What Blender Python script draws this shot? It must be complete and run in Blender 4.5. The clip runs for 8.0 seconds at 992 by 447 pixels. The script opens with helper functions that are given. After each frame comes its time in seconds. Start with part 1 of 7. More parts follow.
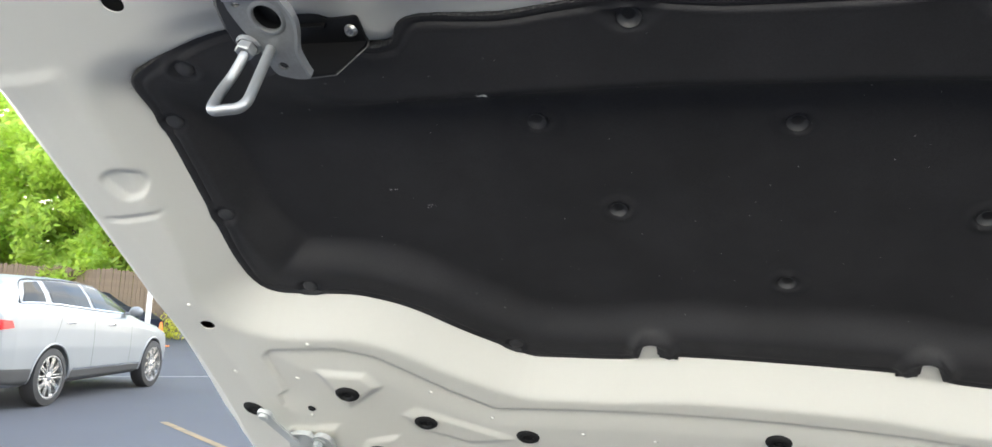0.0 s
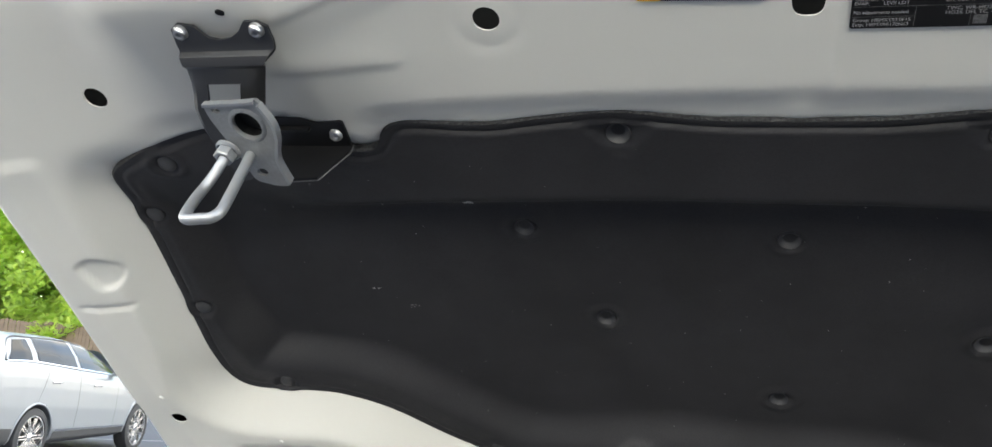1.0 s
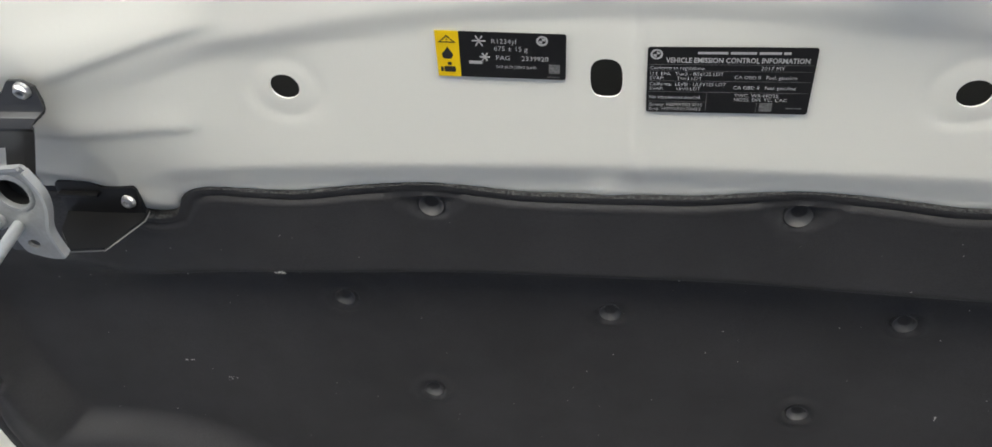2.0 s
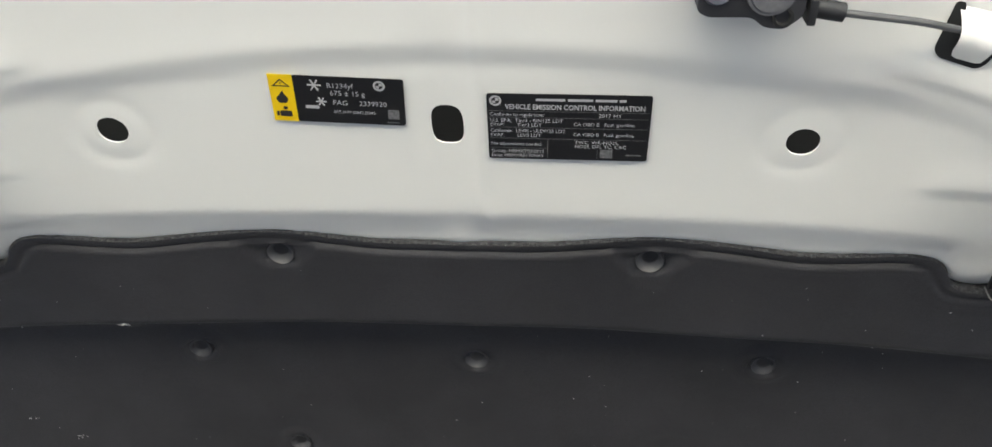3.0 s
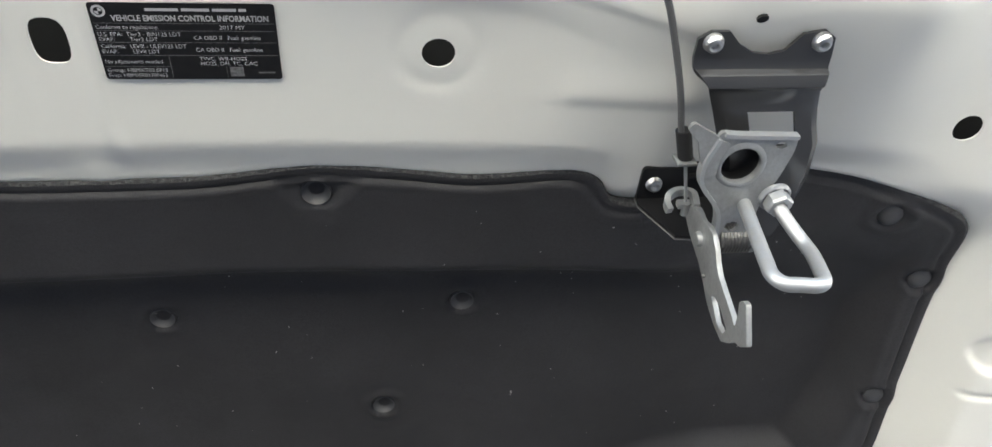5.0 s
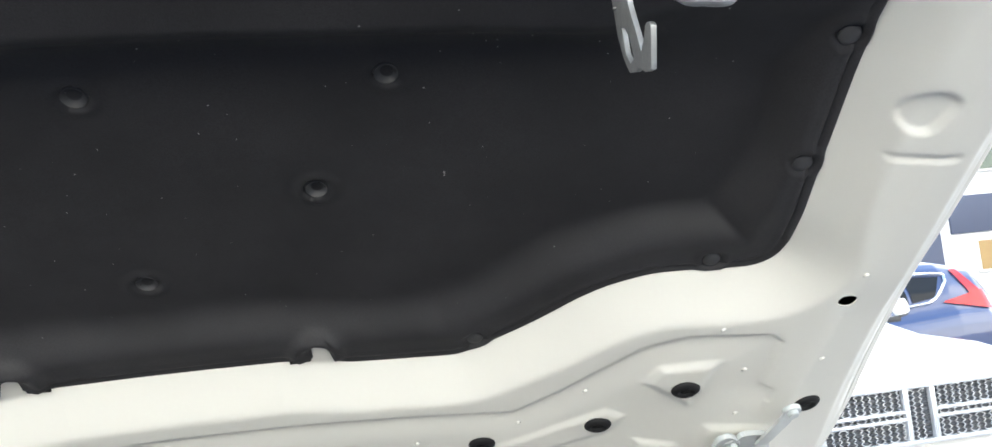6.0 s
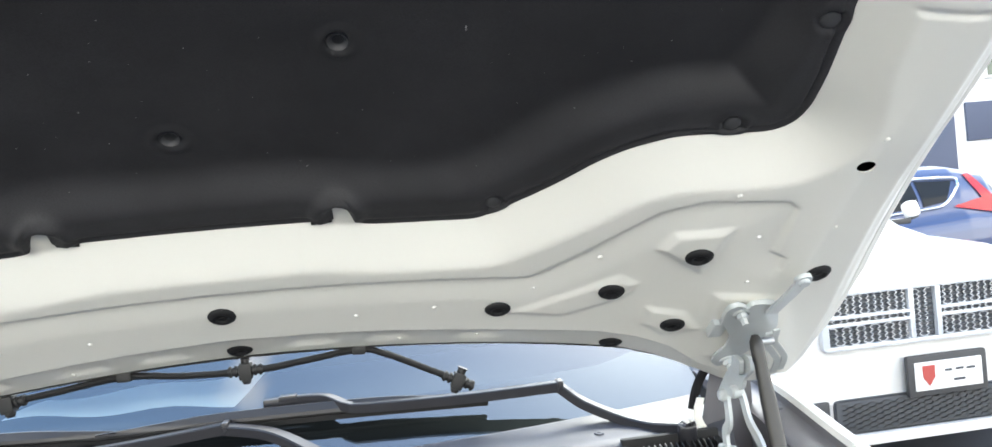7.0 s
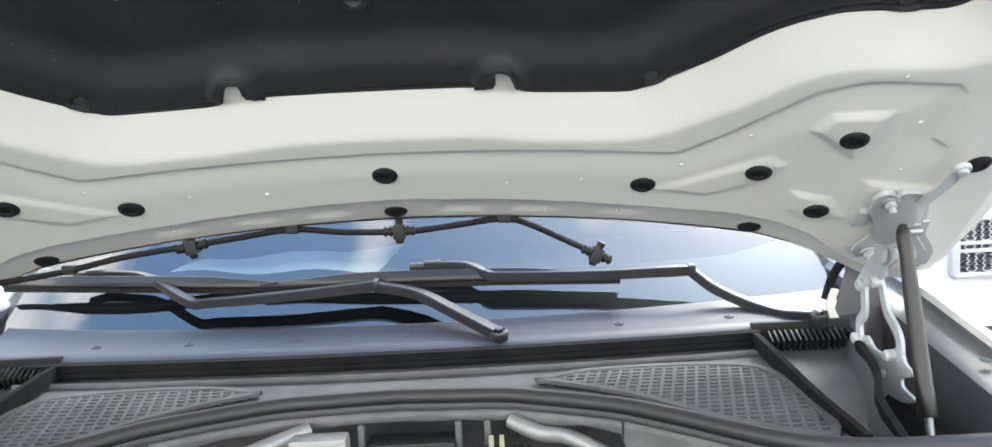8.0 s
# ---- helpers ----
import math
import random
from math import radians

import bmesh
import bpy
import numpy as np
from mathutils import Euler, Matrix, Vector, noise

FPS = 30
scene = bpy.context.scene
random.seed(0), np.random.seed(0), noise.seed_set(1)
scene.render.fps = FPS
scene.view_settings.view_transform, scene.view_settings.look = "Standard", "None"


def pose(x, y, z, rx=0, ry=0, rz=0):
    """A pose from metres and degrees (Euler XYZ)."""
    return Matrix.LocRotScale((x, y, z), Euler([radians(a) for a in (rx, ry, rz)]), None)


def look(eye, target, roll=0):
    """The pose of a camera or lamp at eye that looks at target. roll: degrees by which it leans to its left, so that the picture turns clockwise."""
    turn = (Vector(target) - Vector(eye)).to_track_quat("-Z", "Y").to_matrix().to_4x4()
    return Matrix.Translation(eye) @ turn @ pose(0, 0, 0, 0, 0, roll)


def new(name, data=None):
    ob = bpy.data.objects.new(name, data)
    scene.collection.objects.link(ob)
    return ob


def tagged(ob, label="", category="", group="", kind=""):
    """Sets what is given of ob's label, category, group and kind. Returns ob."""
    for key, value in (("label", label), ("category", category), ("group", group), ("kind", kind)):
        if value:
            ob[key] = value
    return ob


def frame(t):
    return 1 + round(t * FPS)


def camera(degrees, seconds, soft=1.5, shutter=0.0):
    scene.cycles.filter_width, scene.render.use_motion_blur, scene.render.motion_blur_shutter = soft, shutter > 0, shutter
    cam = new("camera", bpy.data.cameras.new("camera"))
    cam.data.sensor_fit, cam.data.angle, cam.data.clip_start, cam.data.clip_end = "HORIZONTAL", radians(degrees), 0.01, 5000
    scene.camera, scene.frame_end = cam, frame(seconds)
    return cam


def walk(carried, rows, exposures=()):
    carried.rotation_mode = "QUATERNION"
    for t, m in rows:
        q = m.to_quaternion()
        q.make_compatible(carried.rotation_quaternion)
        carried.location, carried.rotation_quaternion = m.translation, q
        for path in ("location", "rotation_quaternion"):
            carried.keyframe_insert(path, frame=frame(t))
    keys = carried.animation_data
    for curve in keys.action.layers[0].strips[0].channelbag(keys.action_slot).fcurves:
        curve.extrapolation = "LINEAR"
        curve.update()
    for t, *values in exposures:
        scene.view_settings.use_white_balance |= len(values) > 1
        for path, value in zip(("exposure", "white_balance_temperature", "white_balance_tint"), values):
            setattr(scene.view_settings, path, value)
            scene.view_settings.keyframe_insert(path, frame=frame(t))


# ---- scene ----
cam = camera(61.26, 8.0, soft=1.5)
ROWS = [
    (0, -0.026, -1.1015, 1.6386, 95.933, -3.573, 17.39),
    (0.5, -0.0323, -1.1004, 1.6579, 99.609, -4.839, 17.685),
    (0.7, -0.033, -1.0988, 1.6666, 99.994, -5.146, 17.367),
    (1, -0.0219, -1.0846, 1.6747, 100.777, -5.538, 16.946),
    (1.5, 0.0012, -1.0641, 1.6874, 102.869, -5.08, 12.429),
    (1.7, 0.008, -1.0614, 1.6949, 103.622, -4.758, 10.79),
    (2.8, 0.0553, -1.0428, 1.7141, 106.884, -2.641, 4.422),
    (3, 0.0638, -1.0406, 1.716, 107.475, -2.323, 3.584),
    (3.2, 0.0721, -1.0395, 1.7197, 107.843, -1.812, 2.767),
    (3.5, 0.0859, -1.0367, 1.7223, 108.329, -0.983, 1.245),
    (4, 0.1152, -1.029, 1.7177, 108.421, 0.638, -1.726),
    (4.2, 0.1242, -1.028, 1.7169, 108.582, 1.403, -3.122),
    (5.3, 0.1823, -1.0026, 1.6664, 103.588, 5.03, -8.244),
    (5.5, 0.1929, -0.9988, 1.6551, 100.545, 5.836, -8.159),
    (6, 0.1981, -0.9906, 1.6282, 95.864, 6.156, -8.768),
    (6.5, 0.1937, -0.9898, 1.6108, 92.503, 5.909, -8.431),
    (7, 0.1847, -0.9911, 1.5898, 89.237, 5.341, -8.125),
    (7.3, 0.1697, -1.0036, 1.5837, 87.839, 4.67, -7.066),
    (7.5, 0.1631, -1.0115, 1.573, 86.682, 3.864, -4.33),
    (8, 0.1292, -1.0298, 1.5512, 83.536, 2.714, -0.553),
]
walk(cam, [(t, pose(*row)) for t, *row in ROWS], exposures=[(t, e, k, 0) for t, e, k in ((0.0, 2.42, 6430), (1.0, 2.32, 6430), (1.5, 2.62, 6560), (3.0, 3.02, 6620), (3.5, 2.98, 6600), (4.0, 2.95, 6600), (5.5, 2.74, 6420), (6.0, 2.56, 6300), (6.5, 2.54, 6250), (8.0, 2.34, 6180))])

# ---- daylight: open sky with thin cloud, soft sun beyond the windshield ----
SUN_ELEVATION, SUN_AZIMUTH = 42.0, 34.0   # degrees; azimuth from +y towards +x
world = bpy.data.worlds.new("sky")
scene.world = world
world.use_nodes = True
wt = world.node_tree
wt.nodes.clear()
w_out = wt.nodes.new("ShaderNodeOutputWorld")
w_bg = wt.nodes.new("ShaderNodeBackground")
w_sky = wt.nodes.new("ShaderNodeTexSky")
w_sky.sky_type, w_sky.sun_disc = "NISHITA", False
w_sky.sun_elevation, w_sky.sun_rotation = radians(SUN_ELEVATION), radians(SUN_AZIMUTH)
w_co = wt.nodes.new("ShaderNodeTexCoord")
w_map = wt.nodes.new("ShaderNodeMapping")
w_map.inputs["Scale"].default_value = (-1.0, 1.0, 1.6)
w_map.inputs["Location"].default_value = (2.3, 1.1, 0.6)
w_noise = wt.nodes.new("ShaderNodeTexNoise")
w_noise.inputs["Scale"].default_value, w_noise.inputs["Detail"].default_value = 3.2, 9.0
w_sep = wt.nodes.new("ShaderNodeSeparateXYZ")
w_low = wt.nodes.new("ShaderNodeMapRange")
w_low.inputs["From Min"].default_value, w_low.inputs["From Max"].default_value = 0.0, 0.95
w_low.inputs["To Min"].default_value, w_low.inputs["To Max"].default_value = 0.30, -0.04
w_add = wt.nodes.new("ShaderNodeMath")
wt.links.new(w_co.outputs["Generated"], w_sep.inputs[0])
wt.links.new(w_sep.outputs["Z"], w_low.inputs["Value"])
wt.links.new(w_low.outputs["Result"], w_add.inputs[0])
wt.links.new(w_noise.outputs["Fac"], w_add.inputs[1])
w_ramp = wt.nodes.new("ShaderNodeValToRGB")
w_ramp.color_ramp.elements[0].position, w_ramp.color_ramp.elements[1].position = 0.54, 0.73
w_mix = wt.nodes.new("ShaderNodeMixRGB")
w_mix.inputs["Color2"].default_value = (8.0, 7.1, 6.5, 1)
wt.links.new(w_co.outputs["Generated"], w_map.inputs["Vector"])
wt.links.new(w_map.outputs["Vector"], w_noise.inputs["Vector"])
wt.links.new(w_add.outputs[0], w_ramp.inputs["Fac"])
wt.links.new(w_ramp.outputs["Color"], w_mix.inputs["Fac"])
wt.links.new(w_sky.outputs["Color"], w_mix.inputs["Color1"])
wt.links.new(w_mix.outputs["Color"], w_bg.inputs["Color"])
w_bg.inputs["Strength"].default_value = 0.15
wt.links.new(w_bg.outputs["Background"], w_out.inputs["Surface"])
sun = new("sun", bpy.data.lights.new("sun", "SUN"))
sun.data.energy, sun.data.angle, sun.data.color = 0.5, radians(18), (1.0, 0.93, 0.84)
_e, _a = radians(SUN_ELEVATION), radians(SUN_AZIMUTH)
sun.matrix_world = look((math.sin(_a) * math.cos(_e) * 40, math.cos(_a) * math.cos(_e) * 40, math.sin(_e) * 40), (0, 0, 0))


# ---- materials ----
def material(name, base, rough=0.5, metal=0.0, grain=0.0, grain_scale=300.0, blot=0.0, blot_scale=6.0, bump=0.0,
             bump_scale=400.0, coat=0.0, dark=None, rough_var=0.0, spec=0.5, random_tint=0.0, sheen=0.0):
    """A surface: colour varied by fine grain and by broad blots, with fine relief."""
    m = bpy.data.materials.new(name)
    m.use_nodes = True
    nt = m.node_tree
    b = nt.nodes["Principled BSDF"]
    b.inputs["Roughness"].default_value, b.inputs["Metallic"].default_value = rough, metal
    b.inputs["Specular IOR Level"].default_value = spec
    b.inputs["Coat Weight"].default_value, b.inputs["Coat Roughness"].default_value = coat, 0.06
    b.inputs["Sheen Weight"].default_value = sheen
    co = nt.nodes.new("ShaderNodeTexCoord")
    col = None
    low = dark if dark else tuple(c * 0.55 for c in base)

    def noise_node(scale, detail):
        n = nt.nodes.new("ShaderNodeTexNoise")
        n.inputs["Scale"].default_value, n.inputs["Detail"].default_value = scale, detail
        nt.links.new(co.outputs["Object"], n.inputs["Vector"])
        return n

    rgb = nt.nodes.new("ShaderNodeRGB")
    rgb.outputs[0].default_value = (*base, 1)
    col = rgb.outputs[0]
    for amount, scale, detail in ((blot, blot_scale, 5.0), (grain, grain_scale, 3.0)):
        if amount:
            n = noise_node(scale, detail)
            r = nt.nodes.new("ShaderNodeMapRange")
            r.inputs["From Min"].default_value, r.inputs["From Max"].default_value = 0.35, 0.72
            r.inputs["To Min"].default_value, r.inputs["To Max"].default_value = 0.0, amount
            nt.links.new(n.outputs["Fac"], r.inputs["Value"])
            x = nt.nodes.new("ShaderNodeMixRGB")
            x.inputs["Color2"].default_value = (*low, 1)
            nt.links.new(r.outputs["Result"], x.inputs["Fac"])
            nt.links.new(col, x.inputs["Color1"])
            col = x.outputs["Color"]
    if random_tint:
        info = nt.nodes.new("ShaderNodeNewGeometry")
        h = nt.nodes.new("ShaderNodeHueSaturation")
        r = nt.nodes.new("ShaderNodeMapRange")
        r.inputs["To Min"].default_value, r.inputs["To Max"].default_value = 1 - random_tint, 1 + random_tint
        nt.links.new(info.outputs["Random Per Island"], r.inputs["Value"])
        nt.links.new(r.outputs["Result"], h.inputs["Value"])
        nt.links.new(col, h.inputs["Color"])
        col = h.outputs["Color"]
    nt.links.new(col, b.inputs["Base Color"])
    if rough_var:
        n = noise_node(blot_scale * 2.3, 4.0)
        r = nt.nodes.new("ShaderNodeMapRange")
        r.inputs["To Min"].default_value, r.inputs["To Max"].default_value = max(0.02, rough - rough_var), min(1.0, rough + rough_var)
        nt.links.new(n.outputs["Fac"], r.inputs["Value"])
        nt.links.new(r.outputs["Result"], b.inputs["Roughness"])
    if bump:
        n = noise_node(bump_scale, 4.0)
        p = nt.nodes.new("ShaderNodeBump")
        p.inputs["Strength"].default_value, p.inputs["Distance"].default_value = bump, 0.002
        nt.links.new(n.outputs["Fac"], p.inputs["Height"])
        nt.links.new(p.outputs["Normal"], b.inputs["Normal"])
    return m


def glass(name, tint=(0.9, 0.95, 0.95), rough=0.0, ior=1.52):
    """Thin pane: clear with a mirror gloss that grows at grazing angles; both faces reflect."""
    m = bpy.data.materials.new(name)
    m.use_nodes = True
    nt = m.node_tree
    nt.nodes.clear()
    out = nt.nodes.new("ShaderNodeOutputMaterial")
    mix = nt.nodes.new("ShaderNodeMixShader")
    fr = nt.nodes.new("ShaderNodeFresnel")
    fr.inputs["IOR"].default_value = ior
    clear = nt.nodes.new("ShaderNodeBsdfTransparent")
    clear.inputs["Color"].default_value = (*tint, 1)
    gloss = nt.nodes.new("ShaderNodeBsdfGlossy")
    gloss.inputs["Roughness"].default_value = rough
    nt.links.new(fr.outputs[0], mix.inputs[0])
    nt.links.new(clear.outputs[0], mix.inputs[1])
    nt.links.new(gloss.outputs[0], mix.inputs[2])
    nt.links.new(mix.outputs[0], out.inputs[0])
    return m


PAINT = material("white_paint_underside", (0.76, 0.75, 0.70), 0.36, blot=0.05, blot_scale=9, dark=(0.6, 0.6, 0.55), coat=0.25, rough_var=0.1, bump=0.015, bump_scale=90)
PAINT_OUT = material("white_body_paint", (0.78, 0.78, 0.76), 0.3, coat=0.9, blot=0.03, blot_scale=3)
FELT = material("black_pressed_felt", (0.0318, 0.0312, 0.0348), 0.6, grain=0.6, grain_scale=700, blot=0.5, blot_scale=9, dark=(0.009, 0.009, 0.010), bump=0.3, bump_scale=1100, rough_var=0.16, sheen=0.0)
FELT_EDGE = material("black_felt_cut_edge", (0.018, 0.018, 0.019), 0.95, grain=1.0, grain_scale=420, dark=(0.085, 0.085, 0.087), bump=1.0, bump_scale=420)
RUBBER = material("black_rubber", (0.011, 0.011, 0.012), 0.62, spec=0.28, blot=0.2, blot_scale=40, bump=0.04, bump_scale=300)
PIN = material("charcoal_pin_plastic", (0.045, 0.045, 0.048), 0.45, grain=0.3, bump=0.1, bump_scale=500)
CLIP = material("black_clip_plastic", (0.012, 0.012, 0.013), 0.55, grain=0.3, bump=0.1, bump_scale=500)
FOOT_PAINT = material("black_foot_paint", (0.010, 0.010, 0.011), 0.34, spec=0.28, blot=0.2, blot_scale=40, rough_var=0.08)
BLACK_STEEL = material("black_coated_steel", (0.017, 0.017, 0.018), 0.38, spec=0.6, blot=0.25, blot_scale=30, rough_var=0.06, coat=0.35)
ZINC = material("zinc_plated_steel", (0.38, 0.405, 0.44), 0.40, metal=0.65, blot=0.45, blot_scale=70, grain=0.25, grain_scale=500, dark=(0.36, 0.34, 0.30), rough_var=0.14, bump=0.12, bump_scale=350)
ZINC_DULL = material("dull_zinc_plated_steel", (0.35, 0.36, 0.365), 0.44, metal=0.65, blot=0.5, blot_scale=70, grain=0.3, grain_scale=420, dark=(0.22, 0.22, 0.215), rough_var=0.16, bump=0.15, bump_scale=350)
BOLT = material("silver_bolt", (0.55, 0.55, 0.55), 0.3, metal=0.9, blot=0.3, blot_scale=120)
# near-black that stands in for shade inside holes, slots and gaps
HOLE = material("cavity_shade_black", (0.01, 0.01, 0.01), 0.9)
HOUSING = material("dark_grey_housing_plastic", (0.032, 0.032, 0.034), 0.5, grain=0.25, blot=0.3, blot_scale=40, bump=0.08, bump_scale=500)
GREY_PLASTIC = material("weathered_grey_plastic", (0.126, 0.126, 0.133), 0.72, blot=0.5, blot_scale=16, grain=0.25, grain_scale=350, dark=(0.045, 0.045, 0.046), bump=0.12, bump_scale=450, rough_var=0.12, spec=0.3)
TRIM_PLASTIC = material("dusty_trim_plastic", (0.052, 0.056, 0.074), 0.44, spec=0.45, blot=0.3, blot_scale=14, grain=0.2, dark=(0.035, 0.035, 0.038), bump=0.06)
SEAL = material("bulb_seal_rubber", (0.034, 0.034, 0.036), 0.5, blot=0.5, blot_scale=35, dark=(0.025, 0.025, 0.026), bump=0.08, bump_scale=200)
WIPER = material("wiper_black_paint", (0.016, 0.016, 0.020), 0.30, spec=0.5, blot=0.2, blot_scale=20)
CABLE = material("grey_cable_sleeve", (0.085, 0.085, 0.087), 0.30, blot=0.3, blot_scale=60, bump=0.05)
STICKER = material("black_label_film", (0.012, 0.012, 0.013), 0.28, blot=0.2, blot_scale=25, dark=(0.03, 0.03, 0.03))
YELLOW = material("yellow_label_film", (0.82, 0.55, 0.01), 0.35, blot=0.1, blot_scale=30)
PRINT = material("white_print", (0.42, 0.42, 0.42), 0.5, blot=0.15, blot_scale=60)
PRINT_GREY = material("grey_print", (0.17, 0.17, 0.17), 0.5, blot=0.8, blot_scale=700, dark=(0.06, 0.06, 0.06))
PRINT_DARK = material("black_print", (0.02, 0.02, 0.02), 0.5)
ALLOY = material("cast_aluminium", (0.34, 0.345, 0.34), 0.5, metal=0.5, blot=0.4, blot_scale=30, bump=0.1, bump_scale=150)
GLASS = glass("windshield_glass", (0.60, 0.72, 0.76), ior=2.5)

# ---- mesh helpers ----


def part(name, bm, mat, parent=None, label="", category="", group="", kind="", m=None, smooth=35):
    """One mesh object from a bmesh (or from a pair of vertices and faces), under its parent."""
    me = bpy.data.meshes.new(name)
    if isinstance(bm, tuple):
        me.from_pydata([tuple(v) for v in bm[0]], [], [tuple(f) for f in bm[1]])
        me.validate()
    else:
        bm.to_mesh(me)
        bm.free()
    me.materials.append(mat)
    if smooth:
        me.polygons.foreach_set("use_smooth", [True] * len(me.polygons))
        me.set_sharp_from_angle(angle=radians(smooth))
    ob = new(name, me)
    if parent:
        ob.parent = parent
    if m:
        ob.matrix_basis = m
    return tagged(ob, label, category, group, kind)


def thing(name, label, category, m=None, group="", kind=""):
    ob = new(name)
    ob.empty_display_size = 0.05
    if m:
        ob.matrix_basis = m
    return tagged(ob, label, category, group, kind)


def box(bm, x0, y0, z0, x1, y1, z1, bevel=0.0, m=None):
    r = bmesh.ops.create_cube(bm, size=1.0)
    vs = r["verts"]
    bmesh.ops.scale(bm, vec=(x1 - x0, y1 - y0, z1 - z0), verts=vs)
    bmesh.ops.translate(bm, vec=((x0 + x1) / 2, (y0 + y1) / 2, (z0 + z1) / 2), verts=vs)
    if bevel:
        es = list({e for v in vs for e in v.link_edges})
        r = bmesh.ops.bevel(bm, geom=es, offset=bevel, segments=2, affect="EDGES", profile=0.6)
        vs = list({v for f in r["faces"] for v in f.verts} | {v for v in vs if v.is_valid})
    if m:
        bmesh.ops.transform(bm, matrix=m, verts=vs)
    return bm


def lathe(bm, profile, segs=24, m=None):
    """Turns (radius, height) pairs round the z axis."""
    rings = []
    for r, z in profile:
        if r < 1e-6:
            rings.append([bm.verts.new((0, 0, z))])
        else:
            rings.append([bm.verts.new((r * math.cos(2 * math.pi * k / segs), r * math.sin(2 * math.pi * k / segs), z)) for k in range(segs)])
    for a, b in zip(rings, rings[1:]):
        for k in range(segs):
            j = (k + 1) % segs
            if len(a) == 1 and len(b) > 1:
                bm.faces.new((a[0], b[j], b[k]))
            elif len(b) == 1 and len(a) > 1:
                bm.faces.new((a[k], a[j], b[0]))
            elif len(a) > 1:
                bm.faces.new((a[k], a[j], b[j], b[k]))
    if m:
        bmesh.ops.transform(bm, matrix=m, verts=[v for ring in rings for v in ring])
    return bm


def smooth_path(points, n=8):
    """Catmull-Rom curve through the points."""
    p = [Vector(q) for q in points]
    p = [p[0] * 2 - p[1]] + p + [p[-1] * 2 - p[-2]]
    out = []
    for i in range(1, len(p) - 2):
        for k in range(n):
            t = k / n
            a, b, c, d = p[i - 1], p[i], p[i + 1], p[i + 2]
            out.append(0.5 * ((2 * b) + (c - a) * t + (2 * a - 5 * b + 4 * c - d) * t * t + (3 * b - a - 3 * c + d) * t ** 3))
    return out + [p[-2]]


def sweep(bm, path, section, up=(0, 0, 1), cap=True):
    """Sweeps a closed section (pairs: side, up) along the path."""
    rings = []
    n = len(path)
    for i, p in enumerate(path):
        t = (path[min(i + 1, n - 1)] - path[max(i - 1, 0)]).normalized()
        s = t.cross(Vector(up))
        s = s.normalized() if s.length > 1e-4 else Vector((1, 0, 0))
        u = s.cross(t)
        sec = section(i / (n - 1)) if callable(section) else section
        rings.append([bm.verts.new(p + s * a + u * b) for a, b in sec])
    k = len(rings[0])
    for a, b in zip(rings, rings[1:]):
        for j in range(k):
            bm.faces.new((a[j], a[(j + 1) % k], b[(j + 1) % k], b[j]))
    if cap:
        bm.faces.new(list(reversed(rings[0])))
        bm.faces.new(rings[-1])
    return bm


def circle(r, n=12, flat=1.0):
    return [(r * math.cos(2 * math.pi * k / n), r * flat * math.sin(2 * math.pi * k / n)) for k in range(n)]


def tube(bm, points, r, n=8, segs=12, up=(0, 0, 1)):
    return sweep(bm, smooth_path(points, n), circle(r, segs), up)


def plate(bm, outer, thickness, holes=(), bevel=0.0, m=None):
    """A flat plate in the xy plane from an outline with holes, its back at z = 0."""
    edges = []
    for loop in (outer, *holes):
        vs = [bm.verts.new((x, y, 0)) for x, y in loop]
        edges += [bm.edges.new((vs[i], vs[(i + 1) % len(vs)])) for i in range(len(vs))]
    r = bmesh.ops.triangle_fill(bm, use_beauty=True, edges=edges)
    faces = [g for g in r["geom"] if isinstance(g, bmesh.types.BMFace)]
    e = bmesh.ops.extrude_face_region(bm, geom=faces)
    top = [g for g in e["geom"] if isinstance(g, bmesh.types.BMVert)]
    bmesh.ops.translate(bm, vec=(0, 0, thickness), verts=top)
    bmesh.ops.recalc_face_normals(bm, faces=bm.faces[:])
    if bevel:
        es = [ed for ed in bm.edges if len(ed.link_faces) == 2 and ed.calc_face_angle(0) > 1.0]
        bmesh.ops.bevel(bm, geom=es, offset=bevel, segments=2, affect="EDGES", profile=0.6)
    if m:
        bmesh.ops.transform(bm, matrix=m, verts=bm.verts[:])
    return bm


def rounded(points, r, n=4):
    """Rounds the corners of an outline."""
    out = []
    k = len(points)
    for i in range(k):
        p, a, b = Vector(points[i]), Vector(points[i - 1]), Vector(points[(i + 1) % k])
        da, db = (a - p), (b - p)
        c = min(r, da.length * 0.45, db.length * 0.45)
        s, e = p + da.normalized() * c, p + db.normalized() * c
        for j in range(n + 1):
            t = j / n
            out.append(tuple(s * (1 - t) ** 2 + p * 2 * t * (1 - t) + e * t * t))
    return out


def smoothstep(a, b, x):
    t = np.clip((x - a) / (b - a), 0, 1)
    return t * t * (3 - 2 * t)


